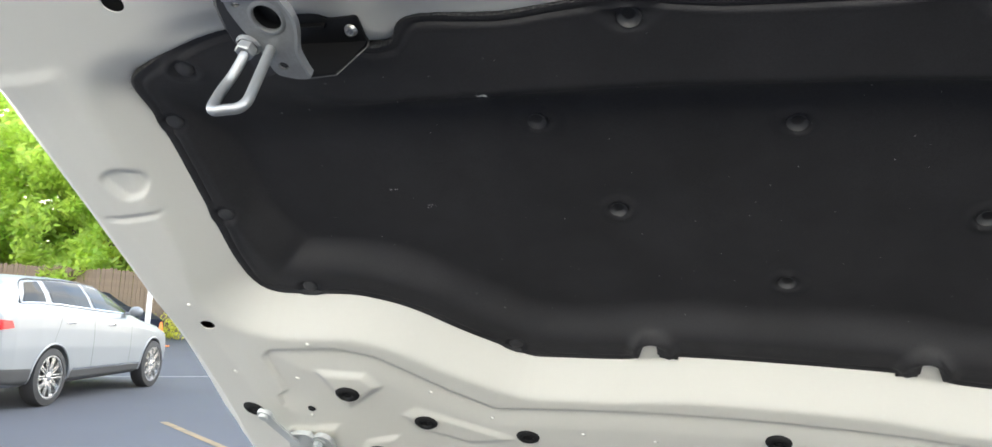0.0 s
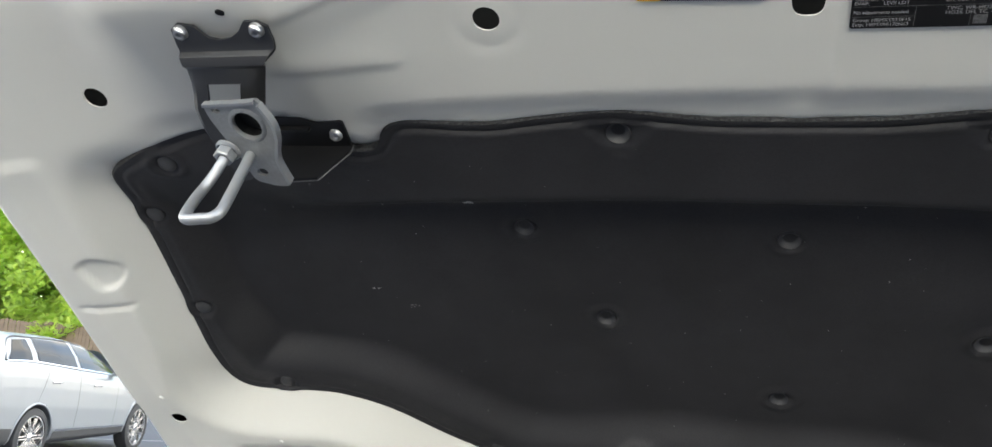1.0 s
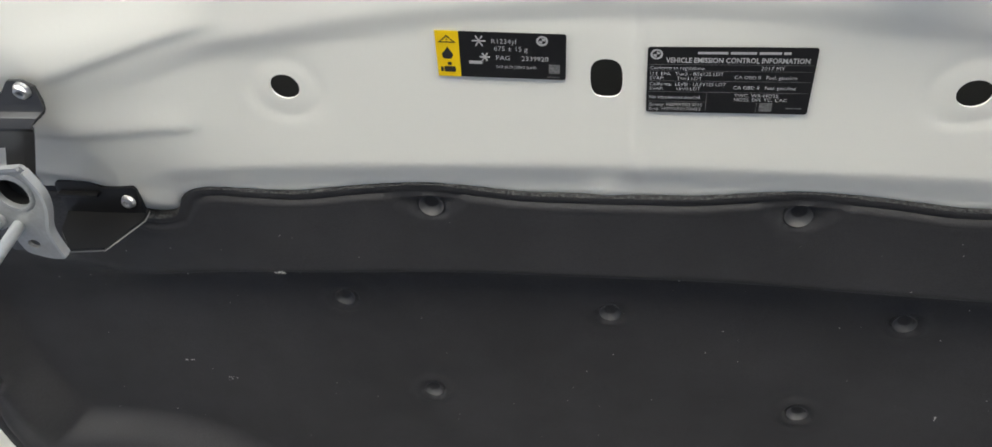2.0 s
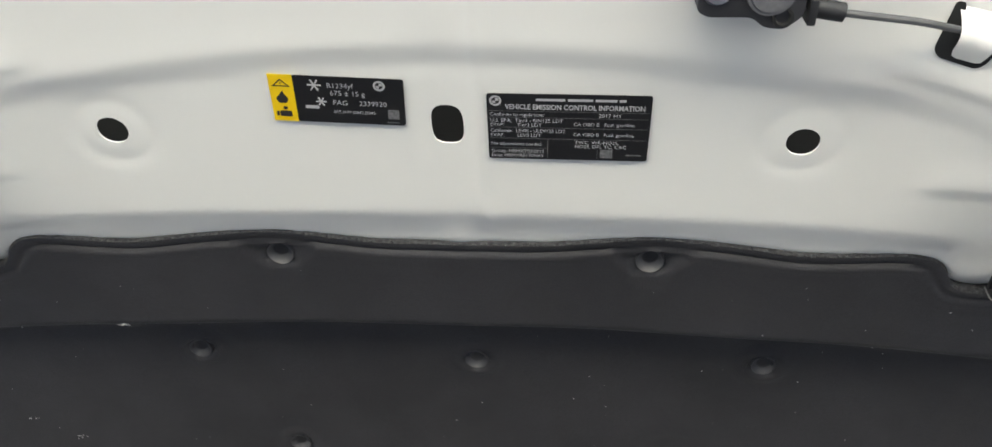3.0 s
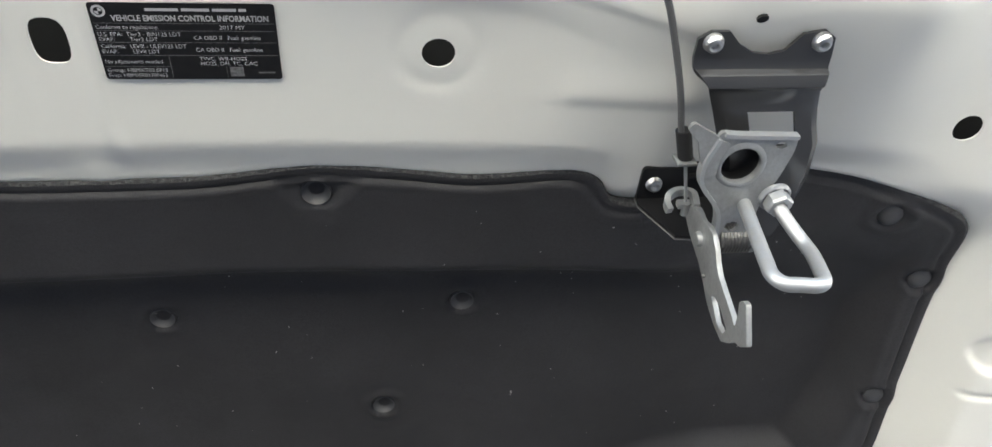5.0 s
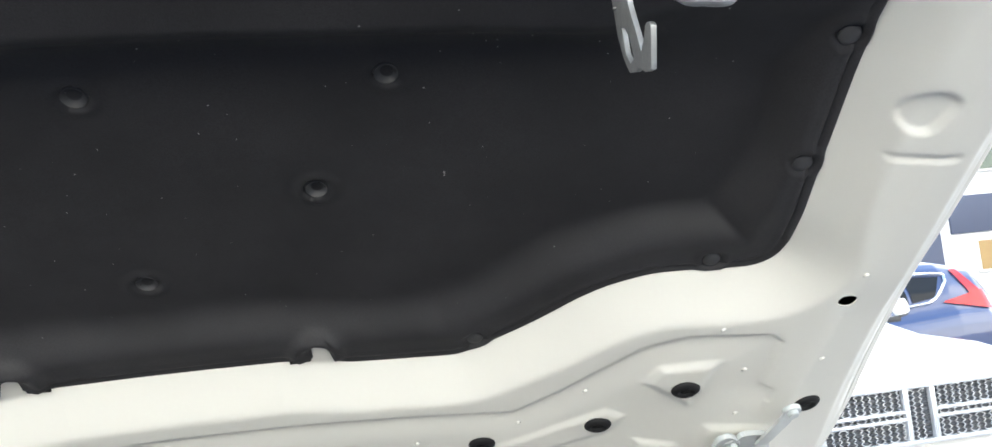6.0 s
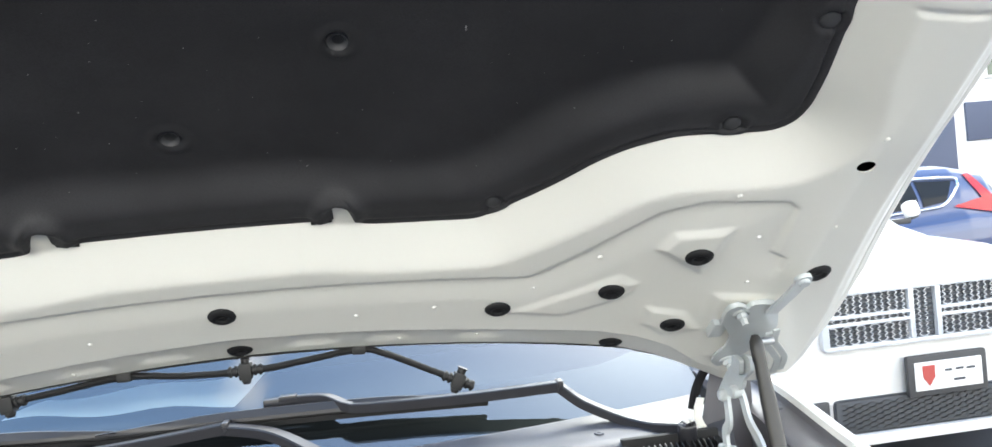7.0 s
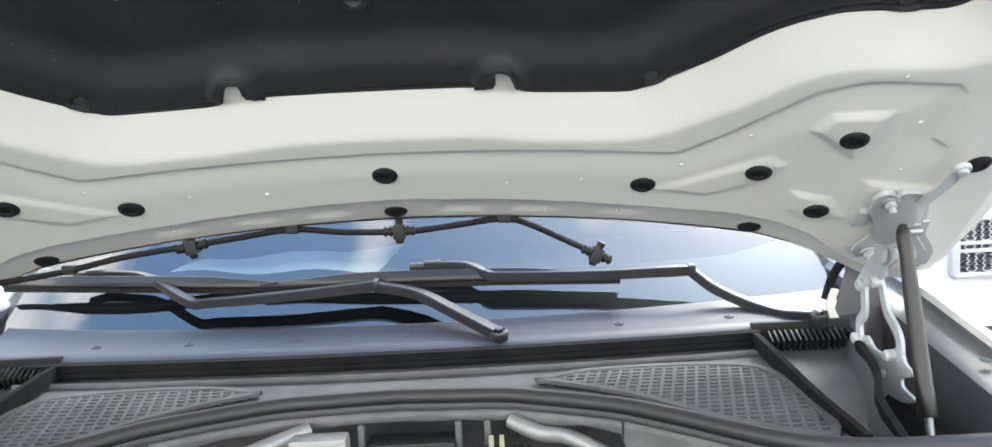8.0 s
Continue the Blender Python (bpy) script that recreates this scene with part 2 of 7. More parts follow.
# ---- the open hood: x across, y from the hinge side to the front edge, z out of the underside ----
HOOD = pose(0, 0, 1.5, 144, 0, 0)
HALF_PAD = [  # outline of the insulation pad, one half, from the middle of the rear edge round to the front
    (0.0, 0.126), (0.131, 0.128), (0.132, 0.141), (0.136, 0.152), (0.144, 0.157), (0.153, 0.151), (0.159, 0.137), (0.164, 0.124), (0.172, 0.118), (0.20, 0.1165),
    (0.272, 0.118), (0.294, 0.121), (0.315, 0.1345), (0.353, 0.1625), (0.378, 0.1835), (0.408, 0.2115), (0.433, 0.230), (0.458, 0.243), (0.487, 0.2535),
    (0.545, 0.261), (0.573, 0.267), (0.589, 0.281), (0.5945, 0.302), (0.593, 0.33), (0.587, 0.40), (0.581, 0.48), (0.576, 0.55), (0.571, 0.588), (0.562, 0.604),
    (0.545, 0.613), (0.52, 0.624), (0.47, 0.639), (0.41, 0.642), (0.36, 0.622), (0.345, 0.607), (0.326, 0.606), (0.317, 0.612), (0.312, 0.622), (0.302, 0.63), (0.285, 0.632), (0.25, 0.628), (0.221, 0.6265), (0.18, 0.631),
    (0.131, 0.6345), (0.098, 0.631), (0.057, 0.6255), (0.0, 0.6245)]


def resample(points, n):
    p = np.array(points)
    d = np.r_[0, np.cumsum(np.hypot(*np.diff(p, axis=0).T))]
    s = np.linspace(0, d[-1], n)
    return np.c_[np.interp(s, d, p[:, 0]), np.interp(s, d, p[:, 1])]


_half = np.array([tuple(q)[:2] for q in smooth_path([(x, y, 0) for x, y in HALF_PAD], 4)])
_loop = np.vstack([_half, (_half * [-1, 1])[::-1][1:]])
PAD_LOOP = resample(_loop, 641)[:-1]


_plain = np.array([q for q in _half if not (0.128 < q[0] < 0.185 and q[1] < 0.2)])
_ploop = np.vstack([_plain, (_plain * [-1, 1])[::-1][1:]])
PANEL_LOOP = resample(_ploop, 321)[:-1]


def pad_distance(u, v, loop=PAD_LOOP[::2]):
    """Signed distance to the pad's outline, negative inside."""
    a, b = loop, np.roll(loop, -1, axis=0)
    best = np.full(u.shape, 9.0)
    inside = np.zeros(u.shape, bool)
    for (x0, y0), (x1, y1) in zip(a, b):
        dx, dy = x1 - x0, y1 - y0
        t = np.clip(((u - x0) * dx + (v - y0) * dy) / (dx * dx + dy * dy), 0, 1)
        best = np.minimum(best, (u - x0 - t * dx) ** 2 + (v - y0 - t * dy) ** 2)
        if y0 != y1:
            c = ((y0 > v) != (y1 > v)) & (u < dx * (v - y0) / dy + x0)
            inside ^= c
    d = np.sqrt(best)
    return np.where(inside, -d, d)


def crown(u):
    a = np.minimum(np.abs(u), 0.66)
    return 0.14 * a * a


def ridge(x, c, w):
    return np.exp(-((x - c) / w) ** 2)


def seg_dist(u, v, p, q):
    dx, dy = q[0] - p[0], q[1] - p[1]
    t = np.clip(((u - p[0]) * dx + (v - p[1]) * dy) / (dx * dx + dy * dy), 0, 1)
    return np.hypot(u - p[0] - t * dx, v - p[1] - t * dy)


# crease of the rear panel, one half
CREASE = [(0.0, 0.045), (0.35, 0.042), (0.40, 0.085), (0.477, 0.166), (0.52, 0.186), (0.604, 0.192), (0.616, 0.18), (0.618, 0.10), (0.636, 0.088)]


def soft_ramp(x, a, b, w):
    """Rises evenly from 0 at a to 1 at b, with rounded ends."""
    return 0.5 * (np.sqrt((x - a) ** 2 + w * w) - np.sqrt((x - b) ** 2 + w * w) + (b - a)) / (b - a)


def panel_height(u, v):
    """Height of the painted inner panel over the hood's plane."""
    a = np.abs(u)
    d = pad_distance(u, v, PANEL_LOOP)
    n = crown(u)
    front = smoothstep(0.575, 0.64, v + 0.0 * a)
    # rear and sides: a broad slope from the pad's edge up to the rim
    width = 0.052 - 0.016 * smoothstep(0.28, 0.4, v)
    depth = 0.027 - 0.008 * smoothstep(0.28, 0.36, v)
    t = np.clip(d / width, -1, 2)
    ramp = np.clip(1 - (t - np.log1p(np.exp((t - 1) * 24)) / 24), 0, 1)
    slope = -depth * np.where(t < 0, 1, ramp) - 0.003 * (1 - smoothstep(0.0, 0.052, d))
    # front: a step off the pad, then the beam
    ds = d + (v - 0.630 - d) * smoothstep(0.33, 0.25, a)
    step1 = -0.006 + 0.0080 * smoothstep(0.001, 0.030, ds) + 0.0098 * np.clip(ds / 0.09, 0, 1.45)
    line = 0.768 - 0.35 * np.minimum(a, 0.30) ** 2
    boss = smoothstep(0.235, 0.350, a)
    step2 = (1 - boss) * (0.0036 * smoothstep(-0.006, 0.014, v - line) + 0.0075 * smoothstep(0.0, 0.12, v - line)) + boss * 0.045 * soft_ramp(v + 0.10 * np.maximum(a - 0.40, 0), 0.634, 0.776, 0.010)
    outer = 1 - smoothstep(0.43, 0.53, a)
    n = n + slope * (1 - front) + (step1 * (0.25 + 0.75 * outer) + step2 * (0.12 + 0.88 * outer)) * front
    # under the pad
    notch = smoothstep(0.034, 0.024, np.hypot(a - 0.145, v - 0.135))
    n = np.where(d < 0, n - (0.006 * smoothstep(0.0, 0.006, -d) + 0.04 * smoothstep(0.012, 0.05, -d)) * (1 - notch), n)
    # small step along the crease of the rear panel: the hinge side lies deeper
    dc = np.full(u.shape, 9.0)
    for p, q in zip(CREASE, CREASE[1:]):
        dc = np.minimum(dc, seg_dist(a, v, p, q))
    cv = np.interp(a, [p[0] for p in CREASE[:6]], [p[1] for p in CREASE[:6]])
    signed = np.where((v < cv) & (a < np.interp(v, [0.088, 0.10, 0.18, 0.192], [0.634, 0.618, 0.616, 0.604])), dc, -dc)
    n = n - 0.0032 * (smoothstep(-0.0026, 0.0026, signed) - smoothstep(0.003, 0.05, signed))
    # rear lip
    fold = np.interp(a, [0, 0.15, 0.31, 0.45, 0.50, 0.55, 0.60, 0.65, 0.75], [-0.058, -0.065, -0.078, -0.088, -0.10, -0.125, -0.172, -0.20, -0.22])
    n = n - 0.007 * smoothstep(0.0, 0.010, fold - v) - 0.013 * np.clip((fold - v) / 0.083, 0, 1)
    # shallow pockets along the lip
    for c in (0.09, 0.185, 0.30):
        n = n - 0.004 * smoothstep(0.036, 0.016, np.abs(a - c)) * smoothstep(0.024, 0.006, np.abs(v + 0.098 + 0.08 * a * a))
    # stiffening swages of the hinge corners
    for poly, h, w in (([(0.488, 0.102), (0.546, 0.056), (0.560, 0.143), (0.500, 0.131)], 0.0048, 0.011), ([(0.335, -0.035), (0.456, 0.046), (0.478, 0.030), (0.462, -0.006), (0.40, -0.045)], 0.0030, 0.011),
                       ([(0.500, -0.024), (0.548, -0.034), (0.578, -0.075), (0.535, -0.092), (0.505, -0.065)], 0.0034, 0.011), ([(0.575, 0.010), (0.66, 0.010), (0.66, -0.14), (0.605, -0.15), (0.58, -0.05)], 0.0035, 0.013)):
        n = n + h * smoothstep(w * 0.5, -w * 0.8, pad_distance(a, v, np.array(poly)))
    # side pressings
    n = n - 0.0045 * smoothstep(0.022, 0.016, np.hypot((a - 0.632) * 0.9, v - 0.487)) * smoothstep(-0.004, 0.003, 0.640 - a + 0.4 * (v - 0.47))
    n = n - 0.0028 * ridge(v, 0.4415, 0.0028) * smoothstep(0.612, 0.622, a) * smoothstep(0.682, 0.672, a)
    n = n + 0.003 * smoothstep(0.606, 0.626, a) * smoothstep(0.22, 0.3, v) * smoothstep(0.632, 0.616, v)
    # rings round the beam's holes, and a seam beside the middle one
    n = n - 0.0009 * ridge(np.hypot(a - 0.2022, v - 0.7212), 0.022, 0.0045)
    n = n + 0.0018 * ridge(u, 0.016 + 0.25 * np.maximum(0.67 - v, 0), 0.0045) * smoothstep(0.625, 0.66, v) - 0.0010 * smoothstep(0.016, 0.004, np.abs(u + 0.006)) * smoothstep(0.63, 0.66, v) * smoothstep(0.80, 0.77, v)
    n = n + 0.0025 * ridge(np.hypot(u, v - 0.632), 0, 0.011)
    run = 0.7665 - 0.15 * (a - 0.24) - 1.0 * np.maximum(a - 0.27, 0) ** 2
    n = n + 0.0030 * (smoothstep(-0.004, 0.004, v - run) - smoothstep(0.004, 0.040, v - run)) * smoothstep(0.22, 0.26, a) * smoothstep(0.345, 0.325, a)
    run = 0.6915 + 0.14 * np.maximum(a - 0.27, 0)
    n = n + 0.0022 * (smoothstep(-0.005, 0.005, v - run) - smoothstep(0.005, 0.030, v - run)) * smoothstep(0.262, 0.285, a) * smoothstep(0.39, 0.37, a)
    # hem flange
    edge = hood_half_width(v) - a
    n = n - 0.0040 * ridge(edge, 0.026, 0.0030) - 0.0030 * ridge(edge, 0.012, 0.0026) + 0.0022 * ridge(edge, 0.052, 0.008)
    n = n - 0.055 * np.clip((0.074 - edge) / 0.074, 0, 1) - 0.02 * smoothstep(0.60, 0.85, v) * smoothstep(0.09, 0.0, edge)
    return n


def hood_half_width(v):
    return np.interp(v, [-0.25, -0.20, -0.15, -0.04, 0.02, 0.09, 0.17, 0.26, 0.44, 0.57, 0.65, 0.75, 0.85, 0.93, 0.99], [0.812, 0.820, 0.818, 0.809, 0.799, 0.789, 0.780, 0.774, 0.764, 0.759, 0.750, 0.730, 0.69, 0.62, 0.54])


def hood_rear(a):
    return np.interp(a, [0, 0.15, 0.32, 0.50, 0.576, 0.62, 0.66, 0.71, 0.75, 0.785, 0.81, 0.82], [-0.141, -0.143, -0.149, -0.166, -0.192, -0.216, -0.240, -0.266, -0.278, -0.275, -0.25, -0.215])


def hood_front(a):
    return np.interp(a, [0, 0.3, 0.5, 0.62, 0.82], [0.985, 0.975, 0.935, 0.88, 0.78])


NU, NV = 500, 390
_a = np.linspace(-1, 1, NU + 1)
_b = np.linspace(0, 1, NV + 1)
_A, _B = np.meshgrid(_a, _b)
_u0 = np.abs(_A) * 0.82
_v = hood_rear(_u0) + (hood_front(_u0) - hood_rear(_u0)) * _B
_u = _A * hood_half_width(_v)


def cut_hole(u, v, cx, cy, rx, ry, squareness=2.0):
    """Bends the grid round an opening; returns the ring of grid indices on its rim."""
    j0, i0 = np.unravel_index(np.argmin((u - cx) ** 2 + (v - cy) ** 2), u.shape)
    h = 1.46 / NU
    m0 = max(2, int(round(rx / h)))
    big = m0 + 8
    for j in range(max(0, j0 - big), min(NV, j0 + big) + 1):
        for i in range(max(0, i0 - big), min(NU, i0 + big) + 1):
            di, dj = i - i0, j - j0
            m = max(abs(di), abs(dj))
            if m == 0:
                u[j, i], v[j, i] = cx, cy
                continue
            ang = math.atan2(dj, di)
            c, s = math.cos(ang), math.sin(ang)
            k = (abs(c) ** squareness + abs(s) ** squareness) ** (-1 / squareness)
            tx, ty = cx + rx * k * c * m / m0, cy + ry * k * s * m / m0
            w = 1.0 if m <= m0 else 1 - smoothstep(m0, big, m)
            u[j, i] = u[j, i] * (1 - w) + tx * w
            v[j, i] = v[j, i] * (1 - w) + ty * w
    return j0, i0, m0


_cut = []
for _cx, _cy, _rx, _ry, _sq in ((-0.0008, 0.7255, 0.0096, 0.0136, 3.0), (0.2022, 0.7200, 0.0094, 0.0092, 2), (-0.2022, 0.7225, 0.0094, 0.0092, 2), (0.655, 0.2545, 0.0088, 0.0088, 2), (-0.655, 0.2545, 0.0088, 0.0088, 2),
                                (0.5265, 0.680, 0.0092, 0.0092, 2), (-0.5295, 0.681, 0.0095, 0.0095, 2)):
    _cut.append(cut_hole(_u, _v, _cx, _cy, _rx, _ry, _sq))
_n = panel_height(_u, _v)
_verts = np.stack([_u, _v, _n], -1).reshape(-1, 3)
_gone = set()
_walls_v, _walls_f = [], []
for j0, i0, m0 in _cut:
    for j in range(j0 - m0, j0 + m0):
        for i in range(i0 - m0, i0 + m0):
            _gone.add((j, i))
    ring = [(j0 - m0, i) for i in range(i0 - m0, i0 + m0)] + [(j, i0 + m0) for j in range(j0 - m0, j0 + m0)] + [(j0 + m0, i) for i in range(i0 + m0, i0 - m0, -1)] + [(j, i0 - m0) for j in range(j0 + m0, j0 - m0, -1)]
    base = len(_verts) + len(_walls_v)
    cu, cv = _u[j0, i0], _v[j0, i0]
    for j, i in ring:
        _walls_v.append((_u[j, i], _v[j, i], _n[j, i] - 0.0014))
    for k in range(len(ring)):
        q = (k + 1) % len(ring)
        _walls_f.append((ring[k][0] * (NU + 1) + ring[k][1], base + k, base + q, ring[q][0] * (NU + 1) + ring[q][1]))
_faces = [(j * (NU + 1) + i, j * (NU + 1) + i + 1, (j + 1) * (NU + 1) + i + 1, (j + 1) * (NU + 1) + i) for j in range(NV) for i in range(NU) if (j, i) not in _gone]
hood = thing("car_hood", "white painted car hood propped open, seen from below", "car hood", HOOD)
part("inner_panel", (np.vstack([_verts, _walls_v]), _faces + _walls_f), PAINT, hood, "white painted pressed steel inner panel", smooth=60)


def height_at(u, v):
    return float(panel_height(np.array([float(u)]), np.array([float(v)]))[0])


# outer skin, one sheet bent over the inner panel and closed at the hem
_sa = np.linspace(-1, 1, 61)
_sb = np.linspace(0, 1, 41)
_SA, _SB = np.meshgrid(_sa, _sb)
_s0 = np.abs(_SA) * 0.82
_sv = hood_rear(_s0) + (hood_front(_s0) - hood_rear(_s0)) * _SB
_su = _SA * hood_half_width(_sv)
_se = np.minimum(np.minimum(hood_half_width(_sv) - np.abs(_su), _sv - hood_rear(_s0)), hood_front(_s0) - _sv)
_sn = crown(_su) - 0.060 - 0.045 * smoothstep(-0.002, 0.07, _se) - 0.02 * smoothstep(0.60, 0.85, _sv) * smoothstep(0.09, 0.0, hood_half_width(_sv) - np.abs(_su))
_rear = smoothstep(0.03, 0.0, _sv - hood_rear(_s0)) * smoothstep(0.0, 0.08, hood_half_width(_sv) - np.abs(_su))
_sn = _sn + 0.036 * _rear
part("outer_skin", (np.stack([_su, _sv, _sn], -1).reshape(-1, 3), [(j * 61 + i, (j + 1) * 61 + i, (j + 1) * 61 + i + 1, j * 61 + i + 1) for j in range(40) for i in range(60)]), PAINT_OUT, hood, "glossy white painted outer skin", smooth=60)

# added black sheet inside the skin, stands in for the hollow's shade
part("cavity_shade_sheet", (np.stack([_su * 0.985, _sv * 0.985 + 0.004, _sn + 0.008], -1).reshape(-1, 3), [(j * 61 + i, j * 61 + i + 1, (j + 1) * 61 + i + 1, (j + 1) * 61 + i) for j in range(40) for i in range(60)]), HOLE, hood, "black sheet standing in for shade inside the hood", smooth=60)

# ---- the insulation pad ----
PINS = [(0.127, 0.611, 1), (0.230, 0.477, 1), (0.0, 0.466, 0), (0.166, 0.356, 1), (0.0, 0.245, 0)]
EDGE_PINS = [(0.512, 0.603), (0.562, 0.538), (0.5705, 0.409), (0.530, 0.2735), (0.3085, 0.1475)]


def pad_height(u, v):
    a = np.abs(u)
    d = -pad_distance(u, v)
    inner = np.maximum(-pad_distance(u, v, PANEL_LOOP), 0)
    floor = -0.056
    front_edge = -0.006
    f = 0.631 - v
    wide = 1 - smoothstep(0.30, 0.42, v)
    edge = -0.0295 + 0.008 * smoothstep(0.28, 0.36, v)
    rear = edge + (floor - edge) * smoothstep(0.020 + 0.012 * wide, 0.052 + 0.034 * wide, inner)
    far = smoothstep(0.36, 0.50, a)
    fr = front_edge - 0.006 * smoothstep(0.0, 0.09, f) + (floor - front_edge + 0.006) * smoothstep(0.083 - 0.06 * far, 0.128 + 0.044 * far, f)
    # the front shelf runs into the side edge
    k = 60.0
    n = np.log(np.exp(k * rear / 0.02 * 0.05) + np.exp(k * fr / 0.02 * 0.05)) / (k / 0.02 * 0.05)
    n = crown(u) + n
    n = n + 0.0008 * np.sin(u * 31 + 2) * np.sin(v * 37 + 1) * smoothstep(0.03, 0.08, d)
    # lips of the two rear notches
    n = n + 0.0075 * ridge(np.hypot(a - 0.145, v - 0.140), 0.021, 0.0075) * smoothstep(0.118, 0.135, v)
    for x, y, pair in PINS:
        r = np.minimum(np.hypot(u - x, v - y), np.hypot(u + x, v - y))
        n = n - 0.0042 * (1 - smoothstep(0.0092, 0.0116, r)) + (0.0006 if y > 0.6 else 0.0019) * ridge(r, 0.0142, 0.0024) - (0.0 if y > 0.6 else 0.0008) * ridge(r, 0.0235, 0.005)
    # gathers above the front pins
    r = np.abs(a - 0.127) - (0.010 + 0.85 * np.maximum(v - 0.600, 0))
    n = n - 0.0026 * (1 - smoothstep(-0.006, 0.0025, r)) * smoothstep(0.586, 0.600, v) * smoothstep(0.6255, 0.6190, v) + 0.0008 * ridge(r, 0.004, 0.003) * smoothstep(0.590, 0.602, v)
    # rolled edge: a flat flange, then a groove
    n = n - 0.0022 * ridge(d, 0.0085, 0.0019) + 0.0012 * ridge(d, 0.0125, 0.003)
    for x, y in EDGE_PINS:
        r = np.hypot(a - x, v - y)
        n = n - 0.003 * (1 - smoothstep(0.008, 0.012, r)) + 0.0022 * ridge(r, 0.0145, 0.003)
    return n


_R = 78
_spine = np.c_[np.clip(PAD_LOOP[:, 0], -0.36, 0.36), np.full(len(PAD_LOOP), 0.405)]
_k = np.linspace(0, 1, _R) ** 1.1
_pu = PAD_LOOP[None, :, 0] + (_spine[None, :, 0] - PAD_LOOP[None, :, 0]) * _k[:, None]
_pv = PAD_LOOP[None, :, 1] + (_spine[None, :, 1] - PAD_LOOP[None, :, 1]) * _k[:, None]
_pn = pad_height(_pu, _pv)
_rows = [np.stack([_pu[0], _pv[0], _pn[0] - 0.012], -1), np.stack([_pu[0] * 1.001, _pv[0], _pn[0] - 0.004], -1)]
_pn[0] -= 0.0012
_pverts = np.vstack([np.stack([_pu[i], _pv[i], _pn[i]], -1) for i in range(_R)])
_np = len(PAD_LOOP)
_E = 1
_pf = [(i * _np + j, i * _np + (j + 1) % _np, (i + 1) * _np + (j + 1) % _np, (i + 1) * _np + j) for i in range(_E, _R - 1) for j in range(_np)]
pad = thing("insulation_pad", "black moulded felt sound insulation pad pinned to the hood", "insulation pad", HOOD)
part("felt_sheet", (_pverts, _pf), FELT, pad, "black pressed felt sheet with moulded dimples", smooth=70)
_ev = np.vstack(_rows + [np.stack([_pu[i], _pv[i], _pn[i]], -1) for i in range(_E + 1)])
_ef = [(i * _np + j, i * _np + (j + 1) % _np, (i + 1) * _np + (j + 1) % _np, (i + 1) * _np + j) for i in range(2 + _E) for j in range(_np)]
part("cut_edge", (_ev, _ef), FELT_EDGE, pad, "frayed cut edge of the felt", smooth=70)
# frayed fibres along the front edge
rng_f = random.Random(4)
vs, fs = [], []
for k in range(_np):
    x0, y0 = PAD_LOOP[k]
    if y0 < 0.585:
        continue
    x1, y1 = PAD_LOOP[(k + 1) % _np]
    tx, ty = x1 - x0, y1 - y0
    ln = math.hypot(tx, ty)
    ox, oy = ty / ln, -tx / ln
    if oy < 0 and abs(x0) < 0.5:
        ox, oy = -ox, -oy
    for q in range(7):
        f = rng_f.random()
        px, py = x0 + tx * f - ox * 0.0015, y0 + ty * f - oy * 0.0015
        h = float(_pn[0][k]) + rng_f.uniform(-0.006, 0.0015)
        a, L = rng_f.gauss(0, 0.6), rng_f.uniform(0.0015, 0.0042)
        dx, dy = ox * math.cos(a) - oy * math.sin(a), ox * math.sin(a) + oy * math.cos(a)
        i = len(vs)
        vs += [(px - dy * 0.00022, py + dx * 0.00022, h), (px + dy * 0.00022, py - dx * 0.00022, h), (px + dx * L, py + dy * L, h + rng_f.uniform(-0.0005, 0.0022))]
        fs.append((i, i + 1, i + 2))
tagged(part("fray", (vs, fs), FELT_EDGE, pad, "frayed felt fibres", smooth=0), kind="stuff")
for x, y, pair in PINS:
    for s in ((1, -1) if pair else (1,)):
        h = float(pad_height(np.array([s * x]), np.array([y]))[0])
        bm = lathe(bmesh.new(), [(0.0, -0.0010), (0.0040, -0.0006), (0.0072, 0.0010), (0.0088, 0.0032), (0.0093, 0.0038), (0.0099, 0.0034), (0.0102, -0.001)], 24)
        part("retaining_pin", bm, PIN, pad, m=pose(s * x, y, h, 0, 0, 0))
for x, y in EDGE_PINS:
    for s in (1, -1):
        h = float(pad_height(np.array([s * x]), np.array([y]))[0])
        bm = lathe(bmesh.new(), [(0.0, 0.0036), (0.0045, 0.0033), (0.0074, 0.0024), (0.0086, 0.0012), (0.0088, -0.002)], 20)
        part("retaining_pin", bm, PIN, pad, m=pose(s * x, y, h, 0, s * -8, 0))

# dark slits beside the two rear notches, and lint on the felt
for s in (1, -1):
    h = height_at(0.128, 0.126)
    bm = plate(bmesh.new(), rounded([(s * 0.116, 0.1245), (s * 0.138, 0.1265), (s * 0.138, 0.1315), (s * 0.128, 0.1315), (s * 0.116, 0.1285)], 0.0015), 0.0015, m=pose(0, 0, h + 0.0002))
    part("slit", bm, HOLE, hood, "dark slit in the panel")
LINT = material("pale_lint", (0.42, 0.42, 0.40), 0.9)
rng_l = random.Random(21)
vs, fs = [], []
spots = [(rng_l.uniform(-0.5, 0.5), rng_l.uniform(0.19, 0.60), rng_l.uniform(0.0004, 0.0011)) for k in range(150)]
spots += [(-0.262 + rng_l.uniform(-.006, .006), 0.540 + rng_l.uniform(-.001, .001), 0.0022) for k in range(6)] + [(-0.395 + rng_l.uniform(-.005, .005), 0.40 + rng_l.uniform(-.002, .002), 0.0014) for k in range(5)]
